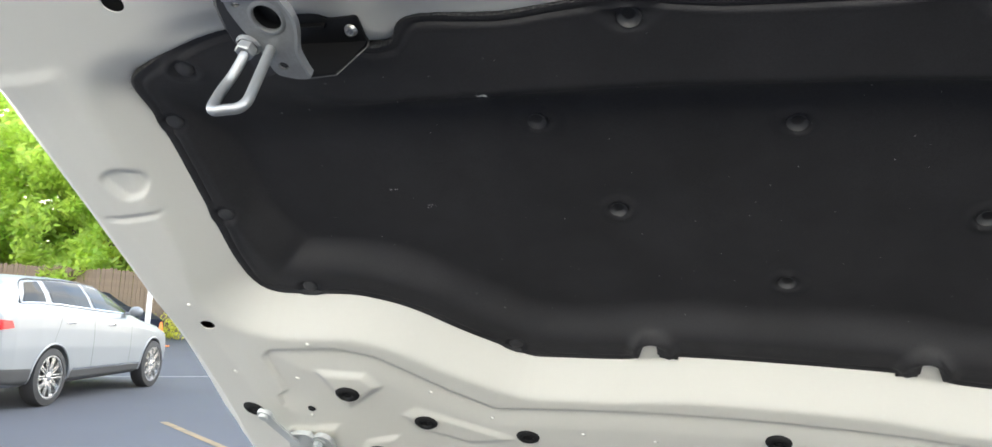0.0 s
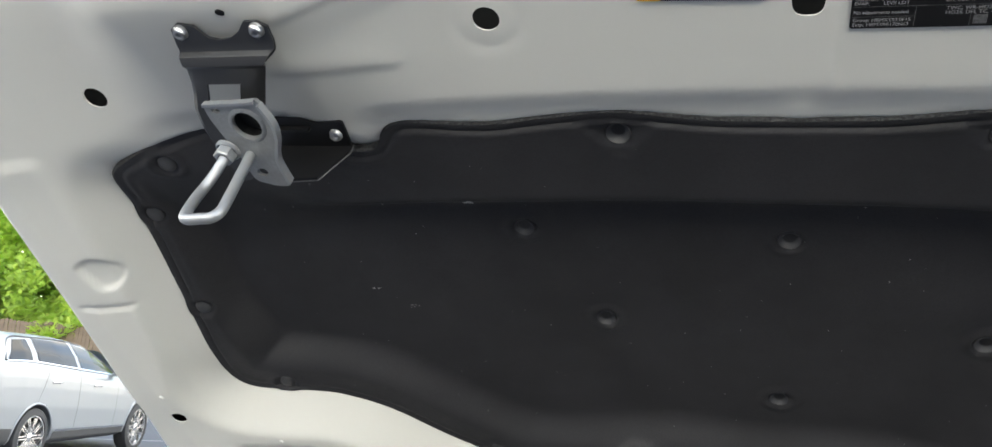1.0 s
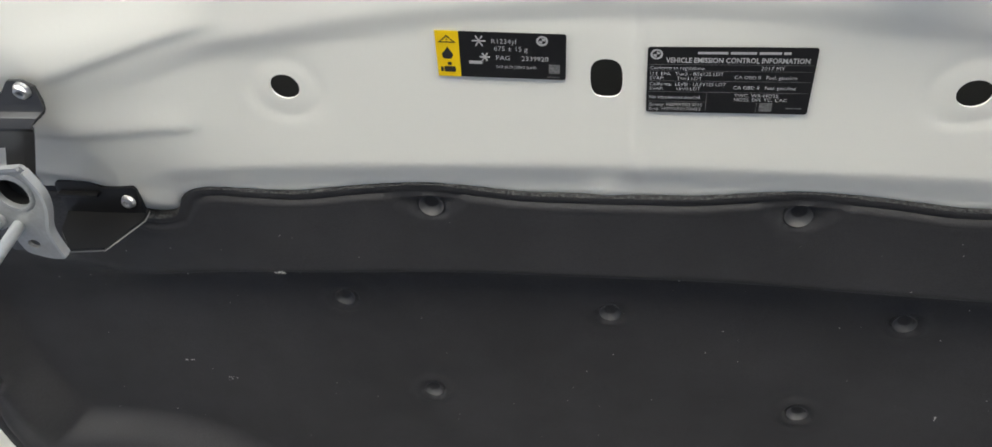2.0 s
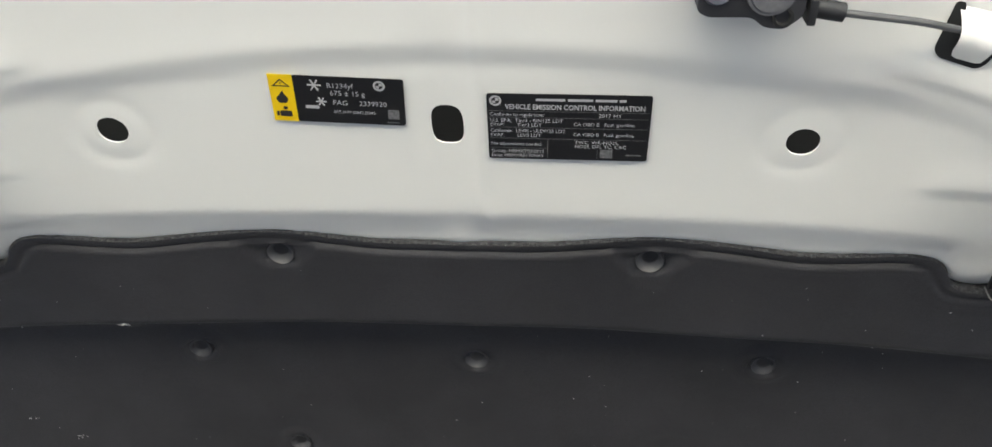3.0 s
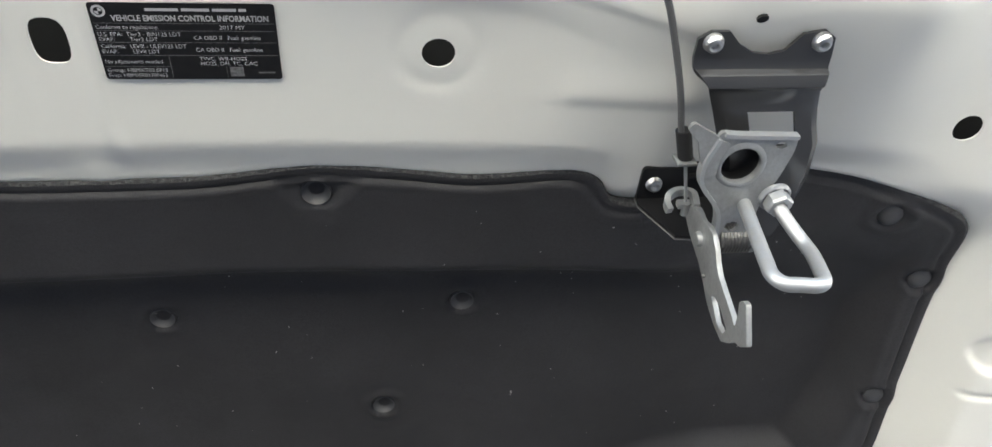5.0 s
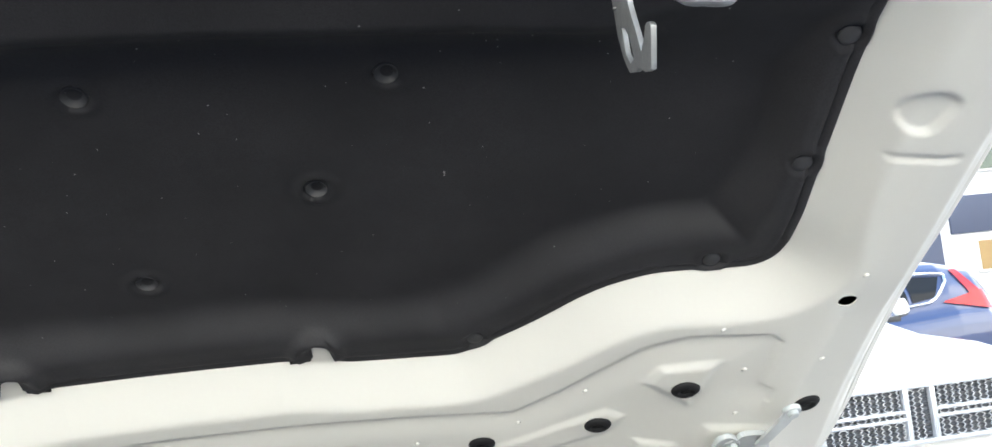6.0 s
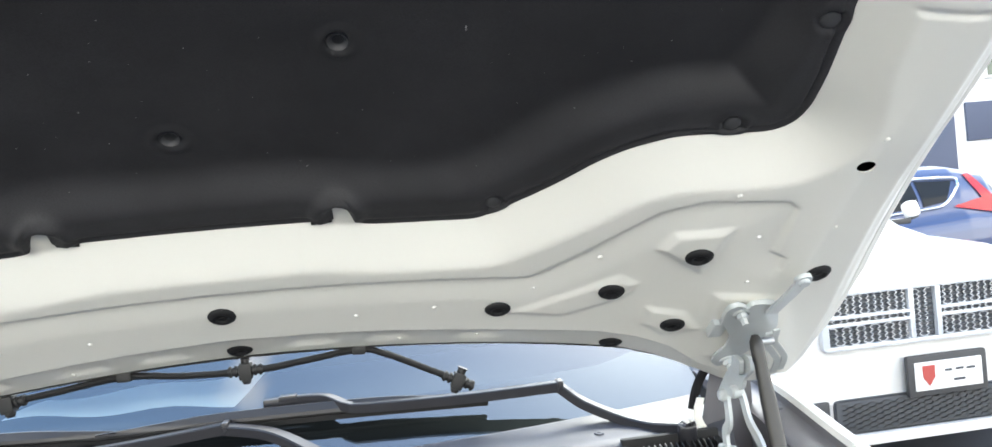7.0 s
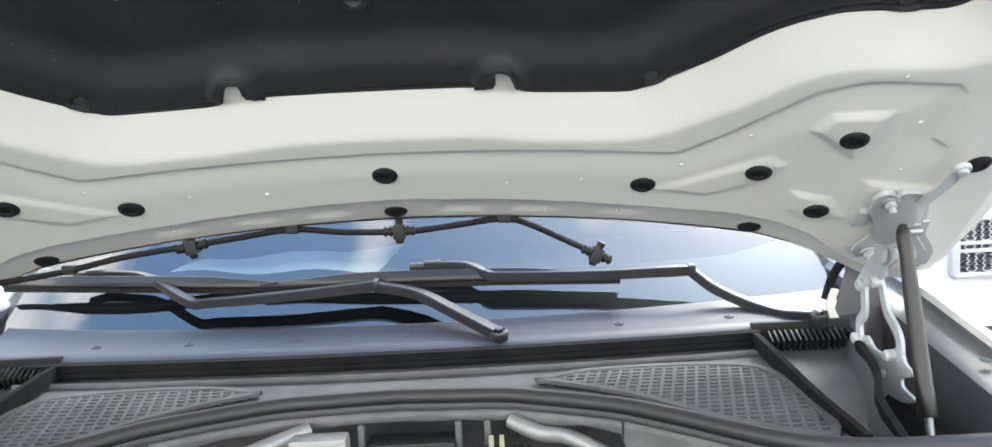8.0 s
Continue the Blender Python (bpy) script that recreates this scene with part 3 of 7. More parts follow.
spots += [(-0.36 + rng_l.uniform(-.008, .008), 0.372 + rng_l.uniform(-.003, .003), 0.0012) for k in range(6)] + [(0.276, 0.367 + 0.0015 * k, 0.0013) for k in range(4)]
for x, y, r in spots:
    if pad_distance(np.array([x]), np.array([y]))[0] > -0.02:
        continue
    h = float(pad_height(np.array([x]), np.array([y]))[0]) + 0.0006
    a = rng_l.uniform(0, 3.1)
    i = len(vs)
    k = rng_l.uniform(0.25, 0.7)
    for dx, dy, dz in ((-1, 0, 0), (0, -k, 0.4), (1, 0, 0.1), (0.1, k, 0.5)):
        vs.append((x + r * (dx * math.cos(a) - dy * math.sin(a)), y + r * (dx * math.sin(a) + dy * math.cos(a)), h + r * dz * 0.6))
    fs.append((i, i + 1, i + 2, i + 3))
tagged(part("lint", (vs, fs), LINT, pad, "pale lint specks", smooth=0), kind="stuff")

# ---- rubber plugs of the rear panel ----
for x, y, pair in ((0.534, 0.094, 1), (0.450, 0.015, 1), (0.540, -0.062, 1), (0.319, -0.0265, 1), (0.480, -0.143, 1), (0.682, 0.059, 1), (0.0, 0.0, 0), (0.0, -0.111, 0)):
    for s in ((1, -1) if pair else (1,)):
        e = 0.012
        tx = (height_at(s * x + e, y) - height_at(s * x - e, y)) / (2 * e)
        ty = (height_at(s * x, y + e) - height_at(s * x, y - e)) / (2 * e)
        bm = lathe(bmesh.new(), [(0.0, 0.0016), (0.0065, 0.0016), (0.0075, 0.0032), (0.0095, 0.0042), (0.0125, 0.0036), (0.0155, 0.0012), (0.0162, -0.001)], 28)
        box(bm, -0.003, -0.001, 0.001, 0.003, 0.001, 0.0030)
        part("rubber_plug", bm, RUBBER, hood, "round black rubber plug", m=pose(s * x, y, height_at(s * x, y), math.degrees(math.atan(ty)), -math.degrees(math.atan(tx)), 20))
bm = lathe(bmesh.new(), [(0.0, 0.001), (0.003, 0.001), (0.0045, 0.002), (0.006, 0.0)], 18)
part("rubber_plug", bm, RUBBER, hood, "small black rubber plug", m=pose(-0.599, 0.056, height_at(-0.599, 0.056)))
# white sealer nubs
for x, y in ((0.550, 0.200), (0.592, 0.127), (0.605, 0.039), (0.427, 0.082), (0.359, 0.018), (0.243, -0.016), (0.656, 0.296), (0.666, 0.153), (0.15, -0.025), (0.30, -0.118), (0.2, -0.118)):
    for s in (1, -1):
        bm = lathe(bmesh.new(), [(0.0, 0.002), (0.002, 0.0017), (0.0035, 0.0)], 10)
        part("nub", bm, PAINT, hood, m=pose(s * x, y, height_at(s * x, y)))

# ---- latch brackets with their striker loops ----


RIM_GREY = material("grey_steel_edge", (0.16, 0.16, 0.16), 0.4, metal=0.6, blot=0.4, blot_scale=120)


def latch(s):
    side = "with a safety hook" if s > 0 else "without a safety hook"
    root = thing("hood_latch", "black steel latch bracket with zinc striker loop, " + side, "hood latch", HOOD, "latches under the hood")
    cols = [0.0, 0.09, 0.22, 0.31, 0.42, 0.535, 0.65, 0.76, 0.92, 1.0]
    top = [0.7560, 0.7600, 0.7600, 0.7530, 0.7485, 0.7475, 0.7495, 0.7585, 0.7605, 0.7565]
    rows = [[(0.3250 + 0.0725 * c, t, 0.0785) for c, t in zip(cols, top)]]
    # v, height, both edges: mounting plate, raised fold, then the body with its turned-down sides
    spec = [(0.7460, 0.0785, 0.3245, 0.3985), (0.7415, 0.0788, 0.3252, 0.3982), (0.7400, 0.0795, 0.3262, 0.3980), (0.7390, 0.0822, 0.3275, 0.3976), (0.7382, 0.0836, 0.3284, 0.3972),
            (0.7345, 0.0856, 0.3318, 0.3960), (0.7325, 0.0862, 0.3330, 0.3955), (0.7312, 0.0852, 0.3336, 0.3952), (0.7290, 0.0845, 0.3345, 0.3952), (0.7187, 0.0860, 0.3388, 0.3970), (0.7090, 0.0880, 0.3420, 0.3988),
            (0.7000, 0.0900, 0.3448, 0.4012), (0.6808, 0.0900, 0.3500, 0.4020), (0.6670, 0.0890, 0.3570, 0.4008), (0.6520, 0.0870, 0.3680, 0.3978), (0.6400, 0.0850, 0.3770, 0.3960), (0.6350, 0.0848, 0.3820, 0.3930)]
    for v, n, u0, u1 in spec:
        turned = 0.0035 * float(smoothstep(0.738, 0.712, v))
        rows.append([(u0 + (u1 - u0) * c, v, n - (turned if k in (0, 9) else 0.0)) for k, c in enumerate(cols)])
    bm = bmesh.new()
    vs = [[bm.verts.new((s * x, y, z)) for x, y, z in row] for row in rows]
    for j in range(len(rows) - 1):
        for k in range(9):
            if j in (10, 11) and 3 <= k <= 6:
                continue
            bm.faces.new((vs[j][k], vs[j][k + 1], vs[j + 1][k + 1], vs[j + 1][k]))
    bmesh.ops.recalc_face_normals(bm, faces=bm.faces[:])
    if bm.faces[0].normal.z < 0:
        bmesh.ops.reverse_faces(bm, faces=bm.faces[:])
    bmesh.ops.solidify(bm, geom=bm.faces[:], thickness=0.0022)
    part("bracket", bm, BLACK_STEEL, root, "bent black coated steel bracket", smooth=30)
    foot = rounded([(0.392, 0.650), (0.364, 0.652), (0.356, 0.645), (0.330, 0.647), (0.3285, 0.622), (0.392, 0.622)], 0.004)
    bm = plate(bmesh.new(), [(s * x, y) for x, y in foot], 0.003, bevel=0.0006, m=pose(0, 0, 0.025))
    box(bm, min(s * 0.358, s * 0.39), 0.640, 0.0255, max(s * 0.358, s * 0.39), 0.6425, 0.033, 0.0008)
    # skirt that rises from the foot towards the striker
    sk = [(0.3288, 0.6225, 0.024), (0.3292, 0.6205, 0.032), (0.345, 0.6175, 0.062), (0.372, 0.6165, 0.064), (0.388, 0.618, 0.045), (0.392, 0.6225, 0.024)]
    a = [bm.verts.new((s * x, y, z)) for x, y, z in sk]
    c = [bm.verts.new((s * x, y + 0.002, z)) for x, y, z in sk]
    bm.faces.new(a)
    bm.faces.new(c[::-1])
    for k in range(6):
        bm.faces.new((a[k], c[k], c[(k + 1) % 6], a[(k + 1) % 6]))
    part("foot_plate", bm, FOOT_PAINT, root, smooth=30)
    # thin rim along the skirt and foot, paler than the plate
    bm = sweep(bmesh.new(), [Vector((s * x, y - 0.0006, z)) for x, y, z in sk], circle(0.0006, 6), up=(0, 1, 0))
    box(bm, min(s * 0.336, s * 0.385), 0.6215, 0.0245, max(s * 0.336, s * 0.385), 0.6230, 0.0262, 0.0004)
    part("rim", bm, RIM_GREY, root, "thin grey rim of the foot")
    # striker plate, parallel to the hood
    pm = pose(0, 0, 0.0985)
    outline = [(0.3806, 0.7132), (0.3600, 0.7139), (0.3475, 0.7146), (0.3385, 0.7160), (0.3372, 0.7137), (0.3317, 0.6989), (0.3329, 0.6855), (0.3392, 0.6690), (0.3385, 0.6550), (0.3372, 0.6478), (0.3405, 0.6436), (0.3500, 0.6432), (0.3660, 0.6478), (0.3690, 0.6600), (0.3705, 0.6735), (0.3761, 0.6864), (0.3807, 0.7033)]
    if s > 0:
        outline[7:12] = [(0.3455, 0.6690), (0.3480, 0.6560), (0.3482, 0.6478), (0.3492, 0.6436), (0.3540, 0.6432)]
    hole = [(0.3530 + 0.0108 * math.cos(k * math.pi / 14), 0.6958 + 0.0104 * math.sin(k * math.pi / 14)) for k in range(28)]
    small = [(0.3575 + 0.0042 * math.cos(k * math.pi / 6), 0.6556 + 0.0034 * math.sin(k * math.pi / 6)) for k in range(12)]
    tiny = [(0.3724 + 0.0032 * math.cos(k * math.pi / 6), 0.7075 + 0.0020 * math.sin(k * math.pi / 6)) for k in range(12)]
    bm = plate(bmesh.new(), [(s * x, y) for x, y in rounded(outline, 0.004, 3)], 0.0026, [[(s * x, y) for x, y in h] for h in (hole, small, tiny)], m=pm)
    striker = part("striker_plate", bm, ZINC_DULL, root, "zinc plated striker plate with a round hole", smooth=30)
    # stiffening lips along its top and its inner side
    bm = sweep(bmesh.new(), smooth_path([(s * x, y, 0.1005) for x, y in ((0.3800, 0.7128), (0.3600, 0.7136), (0.3470, 0.7142), (0.3400, 0.7150))], 4), [(-0.0011, -0.002), (0.0011, -0.002), (0.0011, 0.0028), (-0.0011, 0.0028)])
    sweep(bm, smooth_path([(s * x, y, 0.1005) for x, y in ((0.3372, 0.7130), (0.3322, 0.6985), (0.3334, 0.6855)) + (((0.3455, 0.6690), (0.3480, 0.6550), (0.3484, 0.6485)) if s > 0 else ((0.3396, 0.6690), (0.3388, 0.6550), (0.3376, 0.6485)))], 4), [(-0.0011, -0.002), (0.0011, -0.002), (0.0011, 0.0040), (-0.0011, 0.0040)])
    part("lip", bm, ZINC, striker, "bright turned-up lip", smooth=30)
    bm = lathe(bmesh.new(), [(0.0112, -0.0005), (0.0112, -0.010), (0.0, -0.010)], 24, m=pm @ pose(s * 0.3530, 0.6958, 0))
    box(bm, -0.0008, 0.000, -0.0105, 0.0008, 0.007, -0.0085, 0.0003, m=pm @ pose(s * 0.3540, 0.6958, 0, 0, 0, -12))
    part("buffer", bm, RUBBER, striker, "dark rubber buffer behind the hole")
    bm = lathe(bmesh.new(), [(0.0104, 0.0014), (0.0108, 0.0036), (0.0120, 0.0040), (0.0140, 0.0025)], 32, m=pm @ pose(s * 0.3530, 0.6958, 0))
    part("collar", bm, ZINC_DULL, striker, smooth=60)
    loop = [(0.362, 0.671, 0.094), (0.3585, 0.6702, 0.120), (0.3545, 0.6698, 0.148), (0.3535, 0.6698, 0.1585), (0.3570, 0.6700, 0.1652), (0.3640, 0.6705, 0.1670), (0.3715, 0.6708, 0.1685), (0.3768, 0.6703, 0.1655), (0.3798, 0.6690, 0.156), (0.3840, 0.6658, 0.140), (0.3843, 0.6652, 0.131), (0.3812, 0.668, 0.121), (0.3775, 0.6725, 0.111), (0.3770, 0.675, 0.098)]
    bm = tube(bmesh.new(), [(s * x, y, z) for x, y, z in loop], 0.0038, 6, 12, up=(0, 1, 0.2))
    part("striker_loop", bm, ZINC, root, "bent zinc plated striker loop")
    bm = bmesh.new()
    axis = Vector((s * 0.06, -0.16, 1.0)).to_track_quat("Z", "Y").to_matrix().to_4x4()
    at = Matrix.Translation((s * 0.377, 0.6752, 0.1005)) @ axis
    lathe(bm, [(0.0, 0), (0.0092, 0.0), (0.0092, 0.0014), (0.0078, 0.0028)], 24, m=at)
    lathe(bm, [(0.0076, 0.0026), (0.0076, 0.0082), (0.0068, 0.0094), (0.0040, 0.0094)], 6, m=at)
    part("flange_nut", bm, ZINC, root, smooth=25)
    for x, y, z, r in ((0.3905, 0.7543, 0.0792, 0.0045), (0.3330, 0.7539, 0.0792, 0.0045), (0.3385, 0.6345, 0.0285, 0.0045)):
        bm = bmesh.new()
        lathe(bm, [(r * 1.2, -0.003), (r * 1.2, 0.0), (r, 0.001), (r * 0.93, 0.0026), (r * 0.62, 0.0031), (r * 0.40, 0.0024), (r * 0.36, 0.0006), (0, 0.0006)], 20, m=pose(s * x, y, z, 14 if y > 0.7 else 0, 0, 0))
        part("bolt", bm, BOLT, root, "silver torx bolt", smooth=40)
    return root


latch(-1)
right = latch(1)
SPRING = material("dull_spring_steel", (0.15, 0.145, 0.14), 0.4, metal=0.8, blot=0.3, blot_scale=80)
# safety hook with its coil spring, on the side of the release cable
HOOK = Matrix(((0, 0, 1, 0.343), (1, 0, 0, 0), (0, 1, 0, 0), (0, 0, 0, 1)))
outline = [(0.6428, 0.0716), (0.637, 0.084), (0.6315, 0.1035), (0.6272, 0.1121), (0.6205, 0.1231), (0.6166, 0.1371), (0.6159, 0.1487), (0.6223, 0.1566), (0.6269, 0.159), (0.6302, 0.1671), (0.6362, 0.1731), (0.6537, 0.1612), (0.6527, 0.157), (0.6491, 0.1544), (0.6422, 0.1567), (0.6349, 0.1572), (0.6373, 0.1516), (0.6403, 0.1404), (0.6436, 0.1286), (0.6475, 0.123), (0.6535, 0.1172), (0.6577, 0.1101), (0.6577, 0.1022), (0.6558, 0.0952), (0.6572, 0.0847), (0.6507, 0.0735)]
slot = [(0.6284, 0.1266), (0.6308, 0.1308), (0.6304, 0.1388), (0.6261, 0.1501), (0.6208, 0.1479), (0.6208, 0.1391)]
bm = plate(bmesh.new(), rounded(outline, 0.0012, 2), 0.003, [slot], bevel=0.0004, m=HOOK)
hook = part("safety_hook", bm, ZINC_DULL, right, "zinc plated safety hook with a slot and a barbed tip", smooth=30)
# its upper end is bent over and carries the cable
bm = sweep(bmesh.new(), smooth_path([(0.3448, 0.6540, 0.080), (0.3462, 0.6552, 0.0705), (0.3440, 0.6545, 0.0655), (0.3385, 0.6535, 0.0635), (0.3335, 0.6515, 0.0655), (0.3316, 0.6492, 0.0695), (0.3322, 0.6475, 0.0740)], 4), [(-0.0018, -0.0023), (0.0018, -0.0023), (0.0018, 0.0023), (-0.0018, 0.0023)], up=(0, 1, 0))
part("cable_catch", bm, ZINC_DULL, hook, "bent-over catch of the hook", smooth=40)
bm = box(bmesh.new(), 0.3362, 0.6490, 0.0700, 0.3475, 0.6530, 0.0752, 0.0010)
lathe(bm, [(0, -0.004), (0.0022, -0.004), (0.0022, 0.004), (0, 0.004)], 12, m=pose(0.3412, 0.6485, 0.0738, 90, 0, 0))
part("wire_nipple", bm, ZINC_DULL, hook, smooth=30)
bm = bmesh.new()
coil = [Vector((0.3530 + 0.0170 * k / 108, 0.6445 + 0.0078 * math.sin(k * 2 * math.pi / 12), 0.0972 + 0.0078 * math.cos(k * 2 * math.pi / 12))) for k in range(109)]
sweep(bm, coil, circle(0.0009, 6), up=(1, 0, 0))
tube(bm, [(0.3530, 0.640, 0.104), (0.3500, 0.636, 0.109), (0.3455, 0.632, 0.113), (0.3415, 0.631, 0.113)], 0.0010, 4, 6)
part("spring", bm, SPRING, hook, "coiled steel spring")
bm = lathe(bmesh.new(), [(0, -0.002), (0.0040, -0.0015), (0.0046, 0.0), (0.0046, 0.028), (0.0080, 0.028), (0.0086, 0.030), (0.0080, 0.032), (0, 0.032)], 20, m=pose(0.3420, 0.6445, 0.0972, 0, 90, 0))
part("pivot_pin", bm, ZINC_DULL, hook, smooth=30)
ear = plate(bmesh.new(), rounded([(0.3440, 0.7100), (0.3400, 0.7112), (0.3345, 0.7155), (0.3220, 0.7225), (0.3195, 0.7185), (0.3265, 0.7115), (0.3300, 0.6990), (0.3350, 0.6900), (0.3400, 0.6900), (0.3400, 0.7000)], 0.002), 0.0026, m=pose(0, 0, 0.1000))
part("hook_carrier", ear, ZINC_DULL, right, "zinc plated hook carrier", smooth=30)

# release cable with its housing
unit = thing("latch_actuator", "black plastic cable junction housing screwed to the hood", "cable housing", HOOD)
bm = plate(bmesh.new(), rounded([(0.128, 0.838), (0.128, 0.812), (0.133, 0.809), (0.154, 0.809), (0.160, 0.804), (0.170, 0.803), (0.178, 0.810), (0.178, 0.838)], 0.003), 0.034, bevel=0.0012, m=pose(0, 0, 0.020))
part("housing", bm, HOUSING, unit, smooth=30)
bm = lathe(bmesh.new(), [(0.0, 0.0), (0.003, 0.0), (0.0034, 0.0012), (0.0095, 0.0012), (0.0098, 0.0004), (0.0115, 0.0004), (0.0118, -0.004)], 28, m=pose(0.161, 0.8225, 0.0556))
part("round_cap", bm, GREY_PLASTIC, unit, smooth=30)
bm = lathe(bmesh.new(), [(0.0, 0.0025), (0.003, 0.0025), (0.0034, 0.0012), (0.0062, 0.0012), (0.0075, -0.001)], 20, m=pose(0.1365, 0.823, 0.0556))
part("bolt", bm, BOLT, unit, smooth=30)
bm = lathe(bmesh.new(), [(0.0, -0.002), (0.0028, -0.002), (0.0036, 0.0006), (0.005, 0.0006), (0.0052, -0.001)], 16, m=pose(0.168, 0.8098, 0.0552))
part("eyelet", bm, HOLE, unit)
bm = bmesh.new()
box(bm, 0.1795, 0.8055, 0.040, 0.1835, 0.8185, 0.0555, 0.001)
tube(bm, [(0.176, 0.8125, 0.049), (0.186, 0.8118, 0.049)], 0.0014, 2, 8)
part("cable_stop", bm, CLIP, unit)
cable = thing("release_cable", "grey sheathed release cable bent along the hood", "cable", HOOD)
bm = bmesh.new()
tube(bm, [(0.186, 0.812, 0.049), (0.198, 0.810, 0.050), (0.232, 0.8055, 0.049), (0.2540, 0.7990, 0.0425), (0.2682, 0.7974, 0.0450), (0.2776, 0.7985, 0.0500), (0.2880, 0.7958, 0.0580), (0.2975, 0.7887, 0.068), (0.3053, 0.7777, 0.073), (0.3107, 0.7665, 0.0724), (0.3196, 0.739, 0.0728), (0.3245, 0.7204, 0.0736), (0.3292, 0.6987, 0.0733)], 0.0019, 8, 10)
part("sheath", bm, CABLE, cable)
bm = bmesh.new()
tube(bm, [(0.183, 0.8122, 0.049), (0.197, 0.8102, 0.0498)], 0.0046, 3, 14)
part("ferrule", bm, CLIP, cable, "black crimped ferrule")
bm = bmesh.new()
tube(bm, [(0.3302, 0.7007, 0.0725), (0.3344, 0.6837, 0.0736)], 0.0044, 3, 14)
part("ferrule", bm, CLIP, cable, "black crimped ferrule")
bm = tube(bmesh.new(), [(0.3344, 0.6837, 0.0736), (0.3412, 0.6530, 0.0725)], 0.0010, 2, 6)
part("wire", bm, ZINC, cable, "bare steel cable wire")
bm = bmesh.new()
box(bm, 0.3285, 0.6812, 0.0685, 0.3400, 0.6832, 0.0795, 0.0008)
part("cable_stop", bm, ZINC_DULL, cable)
# pressed cable clip: a black slot behind a white tab
clip = thing("cable_clip", "white sheet metal tab over a dark slot holding the cable", "cable clip", HOOD)
_sv = math.degrees(math.atan((height_at(0.264, 0.812) - height_at(0.264, 0.784)) / 0.028))
_su = math.degrees(math.atan((height_at(0.278, 0.797) - height_at(0.250, 0.797)) / 0.028))
slot_outline = [(0.2528, 0.8105), (0.2572, 0.8105), (0.2580, 0.8000), (0.2600, 0.7950), (0.2710, 0.7930), (0.2735, 0.7990), (0.2752, 0.8068), (0.2796, 0.8062), (0.2745, 0.7825), (0.2700, 0.7780), (0.2520, 0.7810), (0.2490, 0.7850)]
bm = plate(bmesh.new(), rounded([(x - 0.264, y - 0.797) for x, y in slot_outline], 0.003), 0.0012, m=pose(0.264, 0.797, height_at(0.264, 0.797) + 0.0010, _sv, -_su, 0))
part("slot", bm, HOLE, clip, "dark punched slot")
bm = bmesh.new()
vs = []
for v, lift, w0, w1 in ((0.8085, -0.0012, 0.2556, 0.2738), (0.8060, 0.0014, 0.2558, 0.2730), (0.8030, 0.0048, 0.2560, 0.2722), (0.7995, 0.0076, 0.2562, 0.2716), (0.7955, 0.0086, 0.2562, 0.2711), (0.7915, 0.0074, 0.2562, 0.2706), (0.7875, 0.0046, 0.2564, 0.2702), (0.7845, 0.0028, 0.2572, 0.2694), (0.7832, 0.0022, 0.2592, 0.2676)):
    vs.append([bm.verts.new((w0 + (w1 - w0) * k / 6, v - 0.13 * (w1 - w0) * k / 6, height_at(w0 + (w1 - w0) * k / 6, v) + lift)) for k in range(7)])
for a, b in zip(vs, vs[1:]):
    for k in range(6):
        bm.faces.new((a[k], a[k + 1], b[k + 1], b[k]))
bmesh.ops.recalc_face_normals(bm, faces=bm.faces[:])
bmesh.ops.solidify(bm, geom=bm.faces[:], thickness=-0.0010)
part("tab", bm, PAINT, clip, "bent white painted tab")
bm = lathe(bmesh.new(), [(0, 0.0002), (0.003, 0.0002), (0.003, -0.001)], 16, m=pose(0.3570, 0.7655, height_at(0.3570, 0.7655) + 0.0010, 30, 0, 0))
part("pin_hole", bm, HOLE, hood)
bm = lathe(bmesh.new(), [(0, 0.0002), (0.003, 0.0002), (0.003, -0.001)], 16, m=pose(-0.3570, 0.7655, height_at(-0.3570, 0.7655) + 0.0010, 30, 0, 0))
part("pin_hole", bm, HOLE, hood)

# ---- printed labels ----


def label_frame(u, v):
    tx = (height_at(u + 0.03, v) - height_at(u - 0.03, v)) / 0.06
    ty = (height_at(u, v + 0.015) - height_at(u, v - 0.015)) / 0.03
    return HOOD @ pose(u, v, height_at(u, v) + 0.0014, math.degrees(math.atan(ty)), -math.degrees(math.atan(tx)), 0)


def rect(bm, x0, y0, x1, y1, z=0.0004, r=0.0):
    pts = [(x0, y0), (x1, y0), (x1, y1), (x0, y1)]
    pts = rounded(pts, r, 4) if r else pts
    bm.faces.new([bm.verts.new((x, y, z)) for x, y in pts])


def words(parent, text, x, y, size, mat=PRINT, align="LEFT", bold=0.0, squeeze=1.0):
    c = bpy.data.curves.new("text", "FONT")
    c.body, c.size, c.align_x, c.align_y, c.offset, c.resolution_u = text, size, align, "CENTER", bold, 2
    c.materials.append(mat)
    ob = new("text", c)
    ob.parent = parent
    ob.matrix_basis = pose(x, y, 0.0005) @ Matrix.Diagonal((squeeze, 1, 1, 1))
    return ob


